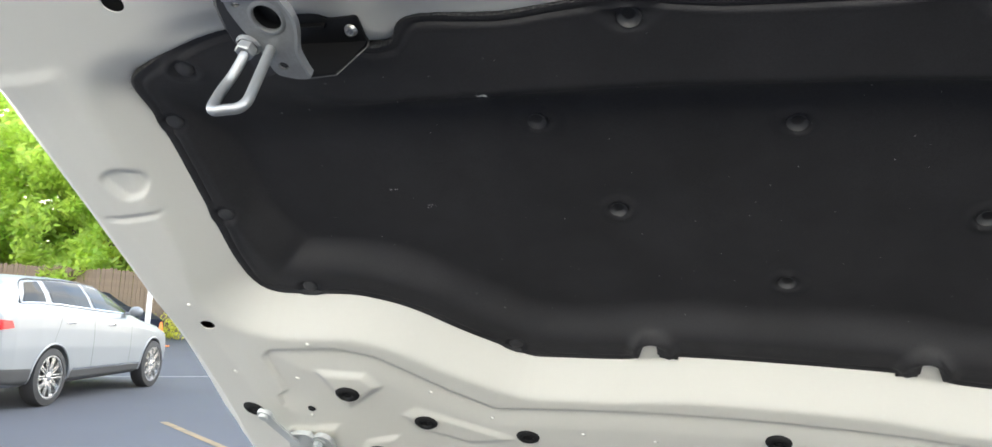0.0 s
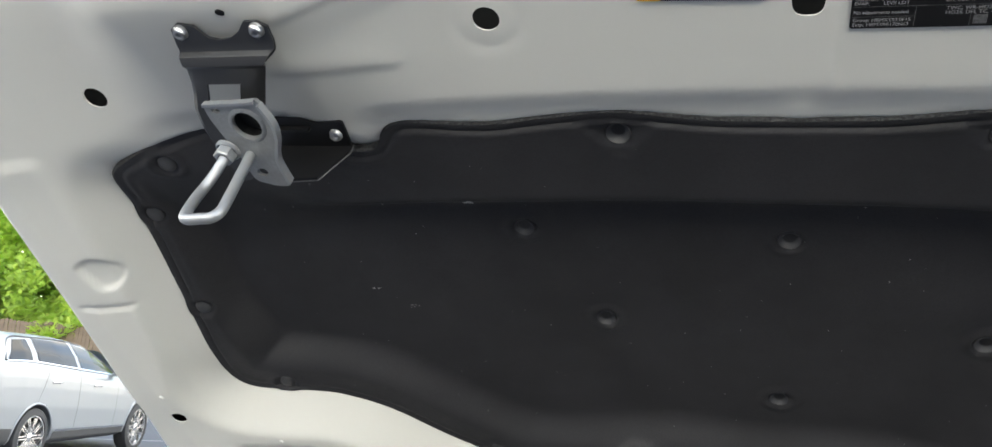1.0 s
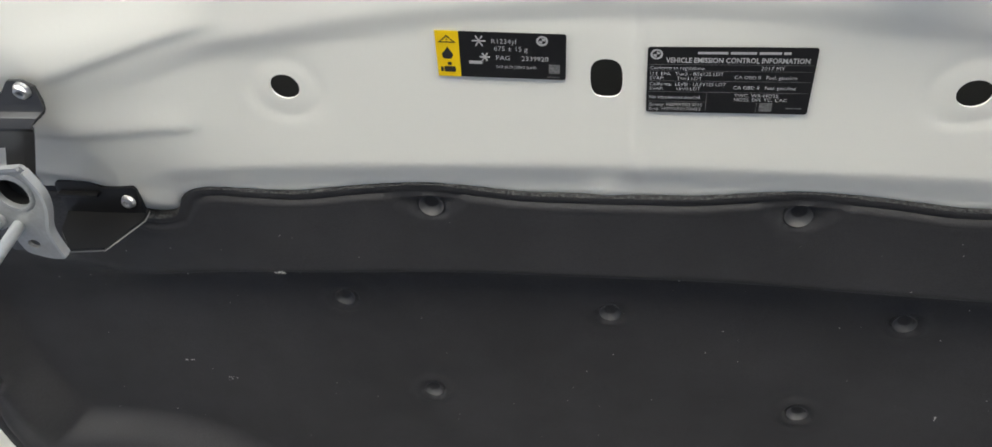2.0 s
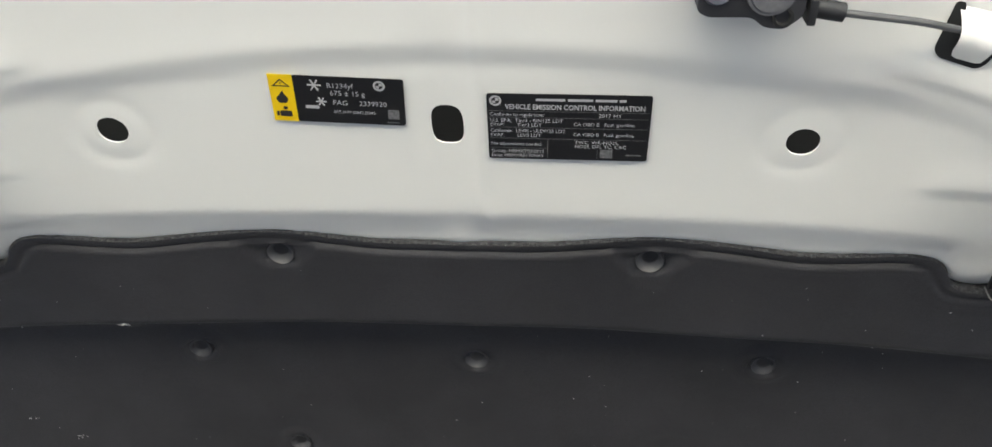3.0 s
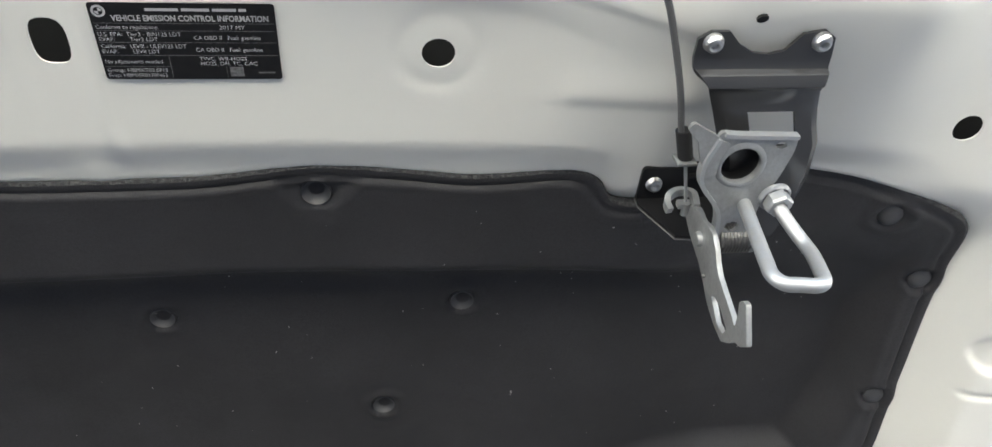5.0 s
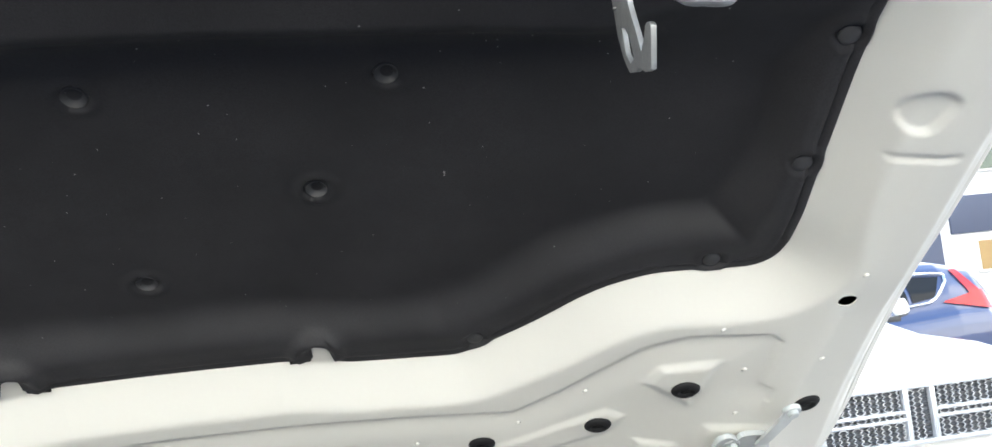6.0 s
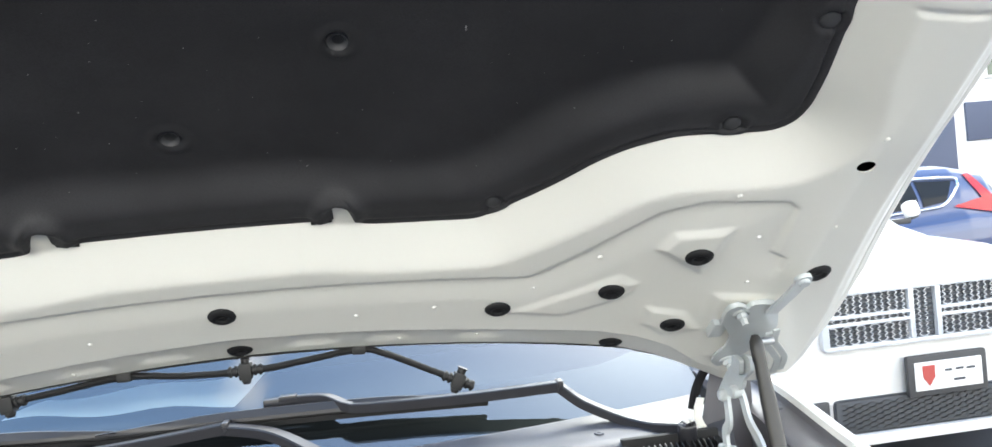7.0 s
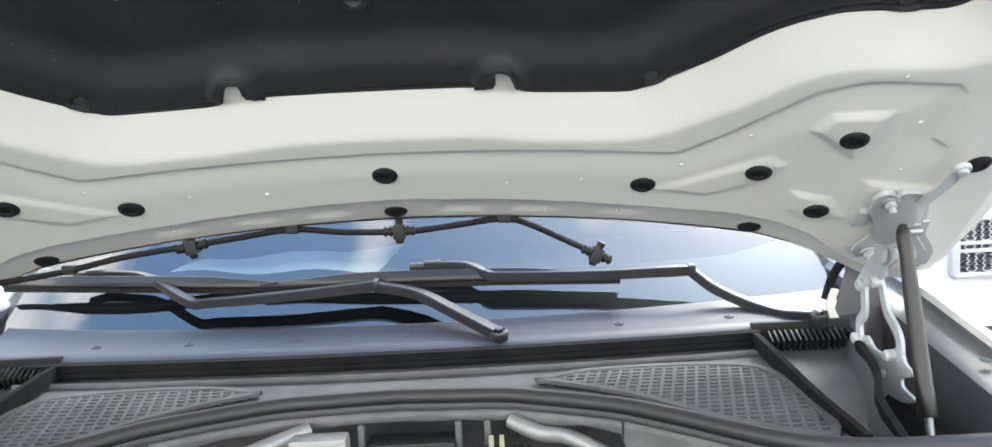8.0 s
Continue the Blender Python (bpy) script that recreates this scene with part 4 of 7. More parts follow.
# dark emission label, 93 x 44 mm
em = thing("emission_label", "black printed emission control label stuck to the hood", "label", label_frame(0.0695, 0.7258))
W2, H2 = 0.0465, 0.0230
bm = plate(bmesh.new(), rounded([(-W2, -H2), (W2, -H2), (W2, H2), (-W2, H2)], 0.002), 0.0003)
part("film", bm, STICKER, em, "glossy black label film", smooth=0)
bm = bmesh.new()
for y in (0.0112, 0.0068, -0.0002, -0.0080, -0.0150):
    rect(bm, -W2 + 0.001, y, W2 - 0.001 if y != -0.0150 else -0.0118, y + 0.0003)
rect(bm, -0.0118, -H2 + 0.001, -0.0115, -0.0080)
rect(bm, 0.0172, -H2 + 0.001, 0.0175, -0.0150)
tagged(part("print_rule", bm, PRINT_GREY, em, "pale printed rules", smooth=0), kind="stuff")
bm = bmesh.new()
for x0, x1 in ((-0.0185, -0.0020), (-0.0005, 0.0135), (0.0150, 0.0270), (0.0282, 0.0320)):
    rect(bm, x0, 0.0184, x1, 0.0201)
tagged(part("company_bars", bm, PRINT, em, "white bars of print", smooth=0), kind="stuff")
bm = bmesh.new()
rect(bm, 0.019, -0.0212, 0.0262, -0.0150)
rect(bm, 0.034, -0.0192, 0.043, -0.0182)
part("code_square", bm, PRINT_GREY, em, "speckled grey printed square", smooth=0)
bm = lathe(bmesh.new(), [(0.0023, 0.0005), (0.0035, 0.0005)], 24, m=pose(-0.0415, 0.0183, 0))
for q in (0, 2):
    bm.faces.new([bm.verts.new((-0.0415, 0.0183, 0.0005))] + [bm.verts.new((-0.0415 + 0.0019 * math.cos(0.314 * k + q * math.pi / 2), 0.0183 + 0.0019 * math.sin(0.314 * k + q * math.pi / 2), 0.0005)) for k in range(6)])
part("round_mark", bm, PRINT, em, "round white mark", smooth=0)
words(em, "VEHICLE EMISSION CONTROL INFORMATION", 0.0035, 0.0142, 0.0048, align="CENTER", bold=0.00012, squeeze=0.80)
words(em, "Conforms to regulations:", -0.0450, 0.0090, 0.0034, squeeze=0.9)
words(em, "2017 MY", 0.017, 0.0090, 0.0036)
words(em, "U.S. EPA:  Tier3 - BIN125 LDT", -0.0450, 0.0048, 0.0035, squeeze=0.95)
words(em, "EVAP:        Tier2 LDT", -0.0450, 0.0018, 0.0033)
words(em, "CA OBD II   Fuel: gasoline", 0.003, 0.0028, 0.0034, squeeze=0.95)
words(em, "California:  LEVIII - ULEV125 LDT", -0.0450, -0.0024, 0.0035, squeeze=0.9)
words(em, "EVAP:        LEVII LDT", -0.0450, -0.0056, 0.0033)
words(em, "CA OBD II   Fuel: gasoline", 0.003, -0.0044, 0.0034, squeeze=0.95)
words(em, "No adjustments needed.", -0.0450, -0.0118, 0.0034, squeeze=0.9)
words(em, "TWC, WR-HO2S,", 0.004, -0.0100, 0.0034)
words(em, "HO2S, DFI, TC, CAC", 0.004, -0.0130, 0.0034)
words(em, "Group: HBMXT03.0F15", -0.0450, -0.0172, 0.0034, squeeze=0.95)
words(em, "Evap: HBMXR0170N63", -0.0450, -0.0204, 0.0034, squeeze=0.95)

# refrigerant label with a yellow warning field, 76 x 31 mm
ac = thing("refrigerant_label", "black and yellow refrigerant warning label stuck to the hood", "label", label_frame(-0.0625, 0.7434) @ pose(0, 0, 0, 0, 0, -3.0))
W2, H2 = 0.0385, 0.0158
bm = plate(bmesh.new(), rounded([(-0.0250, -H2), (W2, -H2), (W2, H2), (-0.0250, H2)], 0.0018), 0.0003)
part("film", bm, STICKER, ac, "glossy black label film", smooth=0)
bm = plate(bmesh.new(), [(-W2, -H2), (-0.0245, -H2), (-0.0245, H2), (-W2, H2)], 0.0004)
part("warning_field", bm, YELLOW, ac, "yellow warning field", smooth=0)
bm = bmesh.new()
for a, b, c in (((-0.0370, 0.0080), (-0.0262, 0.0080), (-0.0316, 0.0132)),):
    bm.faces.new([bm.verts.new((*p, 0.0006)) for p in (a, b, c)])
bm.faces.new([bm.verts.new((x, y, 0.0006)) for x, y in rounded([(-0.0342, -0.0032), (-0.0295, -0.0032), (-0.0282, 0.0000), (-0.0300, 0.0022), (-0.0314, 0.0056), (-0.0334, 0.0022), (-0.0356, 0.0000)], 0.001)])
bm.faces.new([bm.verts.new((x, y, 0.0006)) for x, y in rounded([(-0.0345, -0.0125), (-0.0275, -0.0125), (-0.0275, -0.0085), (-0.0345, -0.0085)], 0.001)])
bm.faces.new([bm.verts.new((x, y, 0.0006)) for x, y in rounded([(-0.0322, -0.0078), (-0.0296, -0.0078), (-0.0296, -0.0055), (-0.0322, -0.0055)], 0.001)])
rect(bm, -0.0365, -0.0122, -0.035, -0.0090, 0.0006)
part("warning_marks", bm, PRINT_DARK, ac, "black warning marks", smooth=0)
bm = bmesh.new()
bm.faces.new([bm.verts.new((x, y, 0.0007)) for x, y in ((-0.0352, 0.0088), (-0.0280, 0.0088), (-0.0316, 0.0121))])
part("warning_triangle", bm, YELLOW, ac, smooth=0)
bm = bmesh.new()
rect(bm, -0.03185, 0.0097, -0.03135, 0.0113, 0.0008)
rect(bm, -0.03185, 0.0090, -0.03135, 0.0094, 0.0008)
part("exclamation_mark", bm, PRINT_DARK, ac, smooth=0)
bm = bmesh.new()
for k in range(3):
    box(bm, -0.0040, -0.0004, 0.0003, 0.0040, 0.0004, 0.0006, m=pose(-0.0125, 0.0098, 0, 0, 0, 60 * k))
    box(bm, -0.0030, -0.0004, 0.0003, 0.0030, 0.0004, 0.0006, m=pose(-0.0095, -0.0012, 0, 0, 0, 60 * k))
rect(bm, -0.0190, -0.0062, -0.0110, -0.0040, 0.0005, 0.0008)
part("print_marks", bm, PRINT, ac, "white snowflake marks", smooth=0)
bm = bmesh.new()
rect(bm, 0.0285, -0.0115, 0.0350, -0.0050)
rect(bm, 0.0275, -0.0143, 0.0350, -0.0136)
part("code_square", bm, PRINT_GREY, ac, "pale printed square", smooth=0)
bm = lathe(bmesh.new(), [(0.0022, 0.0005), (0.0034, 0.0005)], 24, m=pose(0.0245, 0.0110, 0))
for q in (0, 2):
    bm.faces.new([bm.verts.new((0.0245, 0.011, 0.0005))] + [bm.verts.new((0.0245 + 0.0019 * math.cos(0.314 * k + q * math.pi / 2), 0.011 + 0.0019 * math.sin(0.314 * k + q * math.pi / 2), 0.0005)) for k in range(6)])
part("round_mark", bm, PRINT, ac, "round white mark", smooth=0)
words(ac, "R1234yf", -0.0055, 0.0098, 0.0046)
words(ac, "675 \u00b1 15 g", -0.0040, 0.0048, 0.0046)
words(ac, "PAG     2339920", -0.0030, -0.0016, 0.0046)
words(ac, "SAE J639 J2842 J2845", -0.0030, -0.0078, 0.0028)

# ---- hinge and gas strut ----


def side_plate(bm, outline, x, thickness, s):
    """A plate that stands upright along the car: outline in (y, z), at x on side s."""
    plate(bm, rounded(outline, 0.005, 3), thickness)
    bmesh.ops.transform(bm, matrix=Matrix(((0, 0, s, s * x), (1, 0, 0, 0), (0, 1, 0, 0), (0, 0, 0, 1))), verts=bm.verts[:])
    bmesh.ops.recalc_face_normals(bm, faces=bm.faces[:])
    return bm


def hinge(s):
    outline = [(0.591, -0.031), (0.588, 0.002), (0.596, 0.010), (0.606, 0.006), (0.612, 0.001), (0.618, 0.0105), (0.6427, 0.006), (0.656, -0.0075), (0.6715, -0.055), (0.6700, -0.096), (0.652, -0.120), (0.642, -0.150), (0.620, -0.158), (0.606, -0.140), (0.606, -0.118), (0.615, -0.100), (0.612, -0.070)]
    bm = plate(bmesh.new(), [(s * x, y) for x, y in rounded(outline, 0.006, 3)], 0.0032, bevel=0.0007, m=HOOD @ pose(0, 0, 0.0625))
    root = part("hood_hinge", bm, ZINC_PAINT, hood, "pale painted steel hinge with jointed arms", smooth=30)
    root.matrix_parent_inverse = HOOD.inverted()
    # turned-up rim round the hood plate
    rim = [(0.5890, -0.031), (0.5868, 0.002), (0.596, 0.0115), (0.606, 0.0075), (0.612, 0.0025), (0.618, 0.0120), (0.6427, 0.0075), (0.6575, -0.0070)]
    bm = sweep(bmesh.new(), smooth_path([HOOD @ Vector((s * x, y, 0.0655)) for x, y in rim], 4), [(-0.0012, -0.003), (0.0012, -0.003), (0.0012, 0.0035), (-0.0012, 0.0035)], up=(0, -0.59, -0.81))
    part("rim", bm, ZINC_PAINT, root, smooth=30)
    # spacer block under the inner side
    bm = box(bmesh.new(), min(s * 0.586, s * 0.606), -0.080, 0.046, max(s * 0.586, s * 0.606), -0.045, 0.0605, 0.004, m=HOOD)
    part("spacer", bm, ZINC_PAINT, root)
    # flat lever up to its knob
    path = [HOOD @ Vector((s * x, y, z)) for x, y, z in ((0.6546, 0.0700, 0.0745), (0.6530, 0.0454, 0.0735), (0.6500, 0.0200, 0.0715), (0.6460, -0.012, 0.0690))]
    bm = sweep(bmesh.new(), smooth_path(path, 5), [(-0.0082, -0.0015), (0.0082, -0.0015), (0.0082, 0.0015), (-0.0082, 0.0015)], up=(0, -0.59, -0.81))
    part("lever", bm, ZINC_PAINT, root, smooth=30)
    bm = lathe(bmesh.new(), [(0, 0.007), (0.0050, 0.007), (0.0062, 0.006), (0.0064, 0.0022), (0.0098, 0.0022), (0.0104, 0.0010), (0.0104, -0.0030)], 24, m=HOOD @ pose(s * 0.6546, 0.0705, 0.0745))
    part("knob", bm, ZINC_PAINT, root, smooth=40)
    # bent link beside the strut
    for off in (0.0, 0.0075):
        path = [HOOD @ Vector((s * (x - off), y - off, z)) for x, y, z in ((0.6540, -0.028, 0.084), (0.6576, -0.052, 0.087), (0.672, -0.074, 0.088), (0.690, -0.105, 0.087), (0.699, -0.145, 0.085))]
        bm = sweep(bmesh.new(), smooth_path(path, 5), [(-0.0040, -0.0015), (0.0040, -0.0015), (0.0040, 0.0015), (-0.0040, 0.0015)], up=(0, -0.59, -0.81))
        part("link", bm, ZINC_PAINT, root, smooth=30)
    bm = side_plate(bmesh.new(), [(-0.009, 1.387), (-0.026, 1.3845), (-0.0262, 1.3681), (-0.0024, 1.3543), (0.001, 1.3436), (0.0336, 1.3273), (0.0685, 1.3171), (0.0807, 1.3257), (0.0529, 1.3521), (0.0228, 1.3741)], 0.616, 0.0045, s)
    part("pivot_plate", bm, ZINC_PAINT, root, smooth=30)
    bm = side_plate(bmesh.new(), [(0.004, 1.386), (-0.018, 1.381), (-0.012, 1.362), (0.012, 1.362)], 0.6065, 0.006, s)
    part("pivot_ear", bm, ZINC_PAINT, root, smooth=30)
    # two arms down to the body bracket
    for name, pts in (("front_arm", ((0.622, 0.026, 1.3380), (0.622, 0.0164, 1.3235), (0.622, 0.004, 1.2986), (0.622, -0.026, 1.2752), (0.622, -0.033, 1.2450))),
                      ("rear_arm", ((0.618, 0.0605, 1.3230), (0.618, 0.0588, 1.2867), (0.618, 0.074, 1.2687), (0.618, 0.0723, 1.2445)))):
        bm = sweep(bmesh.new(), smooth_path([(s * x, y, z) for x, y, z in pts], 6), [(-0.0068, -0.0024), (0.0068, -0.0024), (0.0068, 0.0024), (-0.0068, 0.0024)], up=(1, 0, 0))
        part(name, bm, ZINC_PAINT, root, smooth=30)
    bm = side_plate(bmesh.new(), [(0.0933, 1.2454), (0.0568, 1.2545), (0.0373, 1.2416), (0.0005, 1.2411), (-0.0064, 1.2516), (-0.0235, 1.2595), (-0.0403, 1.2524), (-0.0437, 1.2451), (-0.063, 1.2392), (-0.060, 1.2324), (-0.0354, 1.2243), (-0.0376, 1.2132), (-0.0679, 1.2082), (-0.0637, 1.2018), (-0.0379, 1.1942), (-0.0175, 1.1932), (0.0036, 1.1932), (0.0203, 1.1754), (0.037, 1.1915), (0.0645, 1.216)], 0.620, 0.004, s)
    part("body_bracket", bm, ZINC_PAINT, root, smooth=30)
    for y, z, r in ((0.0433, 1.222, 0.005), (0.0075, 1.2176, 0.005), (-0.0169, 1.2476, 0.0075), (0.0768, 1.2466, 0.0075), (0.062, 1.322, 0.0085), (0.022, 1.334, 0.0085)):
        bm = lathe(bmesh.new(), [(0, 0.006), (r * 0.7, 0.006), (r, 0.0035), (r, -0.008)], 18, m=Matrix.Translation((s * 0.614, y, z)) @ pose(0, 0, 0, 0, -90 * s, 0))
        part("rivet", bm, ZINC_PAINT, root, smooth=40)
    for u, v in ((0.6085, -0.0102), (0.629, -0.139)):
        bm = bmesh.new()
        lathe(bm, [(0.0105, 0), (0.0105, 0.0018), (0.009, 0.003)], 20)
        lathe(bm, [(0.0072, 0.0025), (0.0072, 0.008), (0.006, 0.009), (0.0042, 0.009), (0.0042, 0.017), (0, 0.017)], 6)
        part("nut", bm, ZINC_PAINT, root, m=HOOD @ pose(s * u, v, 0.0655), smooth=25)
    return root


STRUT = material("satin_strut_paint", (0.022, 0.021, 0.020), 0.36, spec=0.5, blot=0.2, blot_scale=30)
ZINC_PAINT = material("pale_painted_steel", (0.50, 0.53, 0.54), 0.36, metal=0.15, blot=0.3, blot_scale=45, dark=(0.42, 0.42, 0.40), rough_var=0.12, coat=0.3)
for s in (1, -1):
    hinge(s)
    strut = thing("gas_strut", "black gas strut between hood hinge and inner fender", "gas strut", group="struts of the hood")
    top, low = Vector((s * 0.620, -0.0375, 1.411)), Vector((s * 0.6210, -0.1000, 1.194))
    d = (low - top).normalized()
    q = d.to_track_quat("Z", "Y").to_matrix().to_4x4()
    L = (low - top).length
    bm = lathe(bmesh.new(), [(0, -0.004), (0.004, -0.003), (0.0078, 0.004), (0.0086, 0.012), (0.0086, 0.026), (0.0078, 0.032), (0.0088, 0.060), (0.0096, 0.075), (0.0098, L - 0.038), (0.0106, L - 0.034), (0.0108, L - 0.008), (0.0096, L - 0.003), (0.0, L - 0.003)], 22, m=Matrix.Translation(top) @ q)
    part("cylinder", bm, STRUT, strut, "satin black strut cylinder", smooth=40)
    bm = lathe(bmesh.new(), [(0.0048, L - 0.004), (0.0048, L + 0.09)], 14, m=Matrix.Translation(top) @ q)
    part("piston_rod", bm, ZINC, strut, "polished steel piston rod")
    bm = lathe(bmesh.new(), [(0, -0.003), (0.005, -0.003), (0.005, 0.022), (0.0, 0.024)], 14, m=Matrix.Translation(top + Vector((0, -0.001, -0.006))) @ pose(0, 0, 0, 0, 90 * s, 0))
    part("ball_stud", bm, ZINC, strut)

# ---- washer hose along the rear edge of the hood ----
hose = thing("washer_hose", "black washer hose with T joints under the hood edge", "hose")
HOSE = [(-0.60, 0.118, 1.366), (-0.559, 0.12, 1.371), (-0.47, 0.122, 1.382), (-0.38, 0.123, 1.399), (-0.288, 0.125, 1.410), (-0.221, 0.125, 1.418), (-0.148, 0.125, 1.426), (-0.08, 0.125, 1.419), (-0.019, 0.125, 1.416), (0.025, 0.125, 1.416), (0.078, 0.125, 1.421), (0.146, 0.125, 1.427), (0.183, 0.125, 1.416), (0.235, 0.125, 1.390), (0.270, 0.125, 1.372)]
bm = tube(bmesh.new(), HOSE, 0.0045, 6, 10)
part("tube", bm, RUBBER, hose)
for x, y, z, a in ((-0.288, 0.124, 1.409, -8), (0.0, 0.124, 1.4165, 0), (0.272, 0.124, 1.371, 26)):
    bm = bmesh.new()
    tube(bm, [(-0.022, 0, 0), (0.022, 0, 0)], 0.0056, 2, 12)
    for k in (-0.019, -0.012, 0.012, 0.019):
        tube(bm, [(k - 0.0015, 0, 0), (k + 0.0015, 0, 0)], 0.0074, 2, 12)
    box(bm, -0.008, -0.009, -0.011, 0.008, 0.009, 0.010, 0.002)
    lathe(bm, [(0.0055, 0.008), (0.0055, 0.016), (0.0085, 0.018), (0, 0.018)], 14)
    lathe(bm, [(0.0045, -0.017), (0.0065, -0.013), (0.005, -0.008)], 12)
    part("t_joint", bm, CLIP, hose, "black ribbed T joint with a nozzle", m=pose(x, y, z, 0, a, 0), smooth=30)
for x, z in ((-0.148, 1.426), (0.146, 1.427), (-0.46, 1.384)):
    bm = box(bmesh.new(), -0.009, -0.006, -0.006, 0.009, 0.006, 0.007, 0.002)
    part("hose_clip", bm, CLIP, hose, m=pose(x, 0.124, z))

# ---- windshield, cowl and wipers ----


def base_y(x):
    return 0.19 + 0.25 * x * x


def glass_z(x, y):
    return 1.262 + 0.60 * (y - base_y(x))


shield = thing("windshield", "raked windshield glass with a black printed border", "windshield")
nx, ns = 49, 25
vv = []
for j in range(ns):
    for i in range(nx):
        x = -0.74 + 1.48 * i / (nx - 1)
        y = base_y(x) - 0.02 + 0.85 * j / (ns - 1)
        vv.append((x, y, glass_z(x, y) - 0.05 * (j / (ns - 1)) ** 2))
quads = [(j * nx + i, j * nx + i + 1, (j + 1) * nx + i + 1, (j + 1) * nx + i) for j in range(ns - 1) for i in range(nx - 1)]
pane = part("pane", (vv, quads), GLASS, shield, "clear laminated glass", smooth=80)
pane.visible_shadow = False
fv, ff = [], []
for i in range(nx):
    x = -0.74 + 1.48 * i / (nx - 1)
    top = 0.108 + 0.35 * max(0, abs(x) - 0.52) ** 1.2
    for k in range(4):
        y = base_y(x) - 0.02 + (0.02 + top) * k / 3
        fv.append((x, y, glass_z(x, y) - 0.006))
ff = [(i * 4 + k, (i + 1) * 4 + k, (i + 1) * 4 + k + 1, i * 4 + k + 1) for i in range(nx - 1) for k in range(3)]
FRIT = material("black_ceramic_border", (0.012, 0.012, 0.014), 0.35, grain=0.2, grain_scale=500)
part("border", (fv, ff), FRIT, shield, "black ceramic border", smooth=80)
DASH = material("grey_dashboard_vinyl", (0.07, 0.072, 0.08), 0.6, grain=0.3, grain_scale=500, blot=0.25, blot_scale=4, bump=0.15, bump_scale=500)
dash = thing("dashboard", "grey grained dashboard top behind the windshield", "dashboard")
dv = []
for j in range(9):
    for i in range(25):
        x = -0.74 + 1.48 * i / 24
        y = base_y(x) + 0.02 + 0.95 * j / 8
        dv.append((x, y, 1.235 + 0.045 * math.sin(min(j / 5, 1) * 1.57) - 0.02 * max(0, j - 6)))
part("top", (dv, [(j * 25 + i, j * 25 + i + 1, (j + 1) * 25 + i + 1, (j + 1) * 25 + i) for j in range(8) for i in range(24)]), DASH, dash, smooth=80)
PAPER = material("white_paper", (0.85, 0.88, 0.90), 0.6, blot=0.15, blot_scale=12)
bm = bmesh.new()
vs = [[bm.verts.new((-0.54 + 0.44 * i / 12 + 0.02 * j / 6, 0.68 - 0.11 * i / 12 + (0.17 + 0.17 * i / 12) * j / 6, 1.289 + 0.005 * math.sin(i * 0.9 + j * 0.5))) for i in range(13)] for j in range(7)]
for a, b in zip(vs, vs[1:]):
    for k in range(12):
        bm.faces.new((a[k], a[k + 1], b[k + 1], b[k]))
part("paper_sheet", bm, PAPER, label="creased white sheet lying on the dashboard", category="paper", smooth=60)
cabin = thing("car_cabin", "dark car interior behind the windshield", "car interior")
bm = bmesh.new()
box(bm, -0.78, 1.35, 0.9, 0.78, 1.40, 1.75, 0.02)
box(bm, -0.80, 0.45, 0.9, -0.76, 1.40, 1.33, 0.01)
box(bm, 0.76, 0.45, 0.9, 0.80, 1.40, 1.33, 0.01)
part("shell", bm, DASH, cabin)

LIP = material("dull_black_rubber_lip", (0.008, 0.008, 0.009), 0.85, spec=0.12, blot=0.5, blot_scale=30, dark=(0.02, 0.02, 0.02), bump=0.3, bump_scale=120)
# cowl: trim under the glass, black seal, plastic deck, corner covers
cowl = thing("cowl_panel", "weathered grey plastic cowl panel below the windshield", "cowl panel")


def seal_y(x):
    return 0.115 + 0.10 * x * x


def loft(rows):
    """A sheet through rows of points."""
    k = len(rows[0])
    vs = [p for r in rows for p in r]
    return vs, [(j * k + i, j * k + i + 1, (j + 1) * k + i + 1, (j + 1) * k + i) for j in range(len(rows) - 1) for i in range(k - 1)]


XS = [-0.66 + 1.32 * i / 60 for i in range(61)]
part("windshield_trim", loft([[(x, seal_y(x) - 0.012, 1.226) for x in XS], [(x, seal_y(x) - 0.010, 1.250) for x in XS], [(x, seal_y(x) - 0.003, 1.2555) for x in XS], [(x, seal_y(x) + 0.02, 1.2575) for x in XS], [(x, base_y(x) - 0.012, 1.2630) for x in XS], [(x, base_y(x) - 0.001, 1.2685) for x in XS], [(x, base_y(x) + 0.006, 1.2685) for x in XS], [(x, base_y(x) + 0.007, 1.262) for x in XS]]), TRIM_PLASTIC, cowl, "blue grey trim strip with screws", smooth=40)
XS2 = [-0.535 + 1.03 * i / 60 for i in range(61)]
bm = bmesh.new()
path = [Vector((x, seal_y(x) - 0.022, 1.2415)) for x in XS2]
sweep(bm, path, [(-0.006, 0.012), (0.009, 0.0115), (0.0085, 0.004), (0.0105, 0.0025), (0.009, 0.0005), (0.0115, -0.004), (0.010, -0.009), (-0.008, -0.009)])
part("rubber_lip", bm, LIP, cowl, "black rubber lip", smooth=25)


def strip_y(x):
    return float(np.interp(abs(x), [0, 0.02, 0.136, 0.225, 0.275, 0.333, 0.384, 0.433, 0.49, 0.59, 0.80], [-0.05, -0.051, -0.062, -0.100, -0.128, -0.180, -0.230, -0.263, -0.276, -0.276, -0.27]))


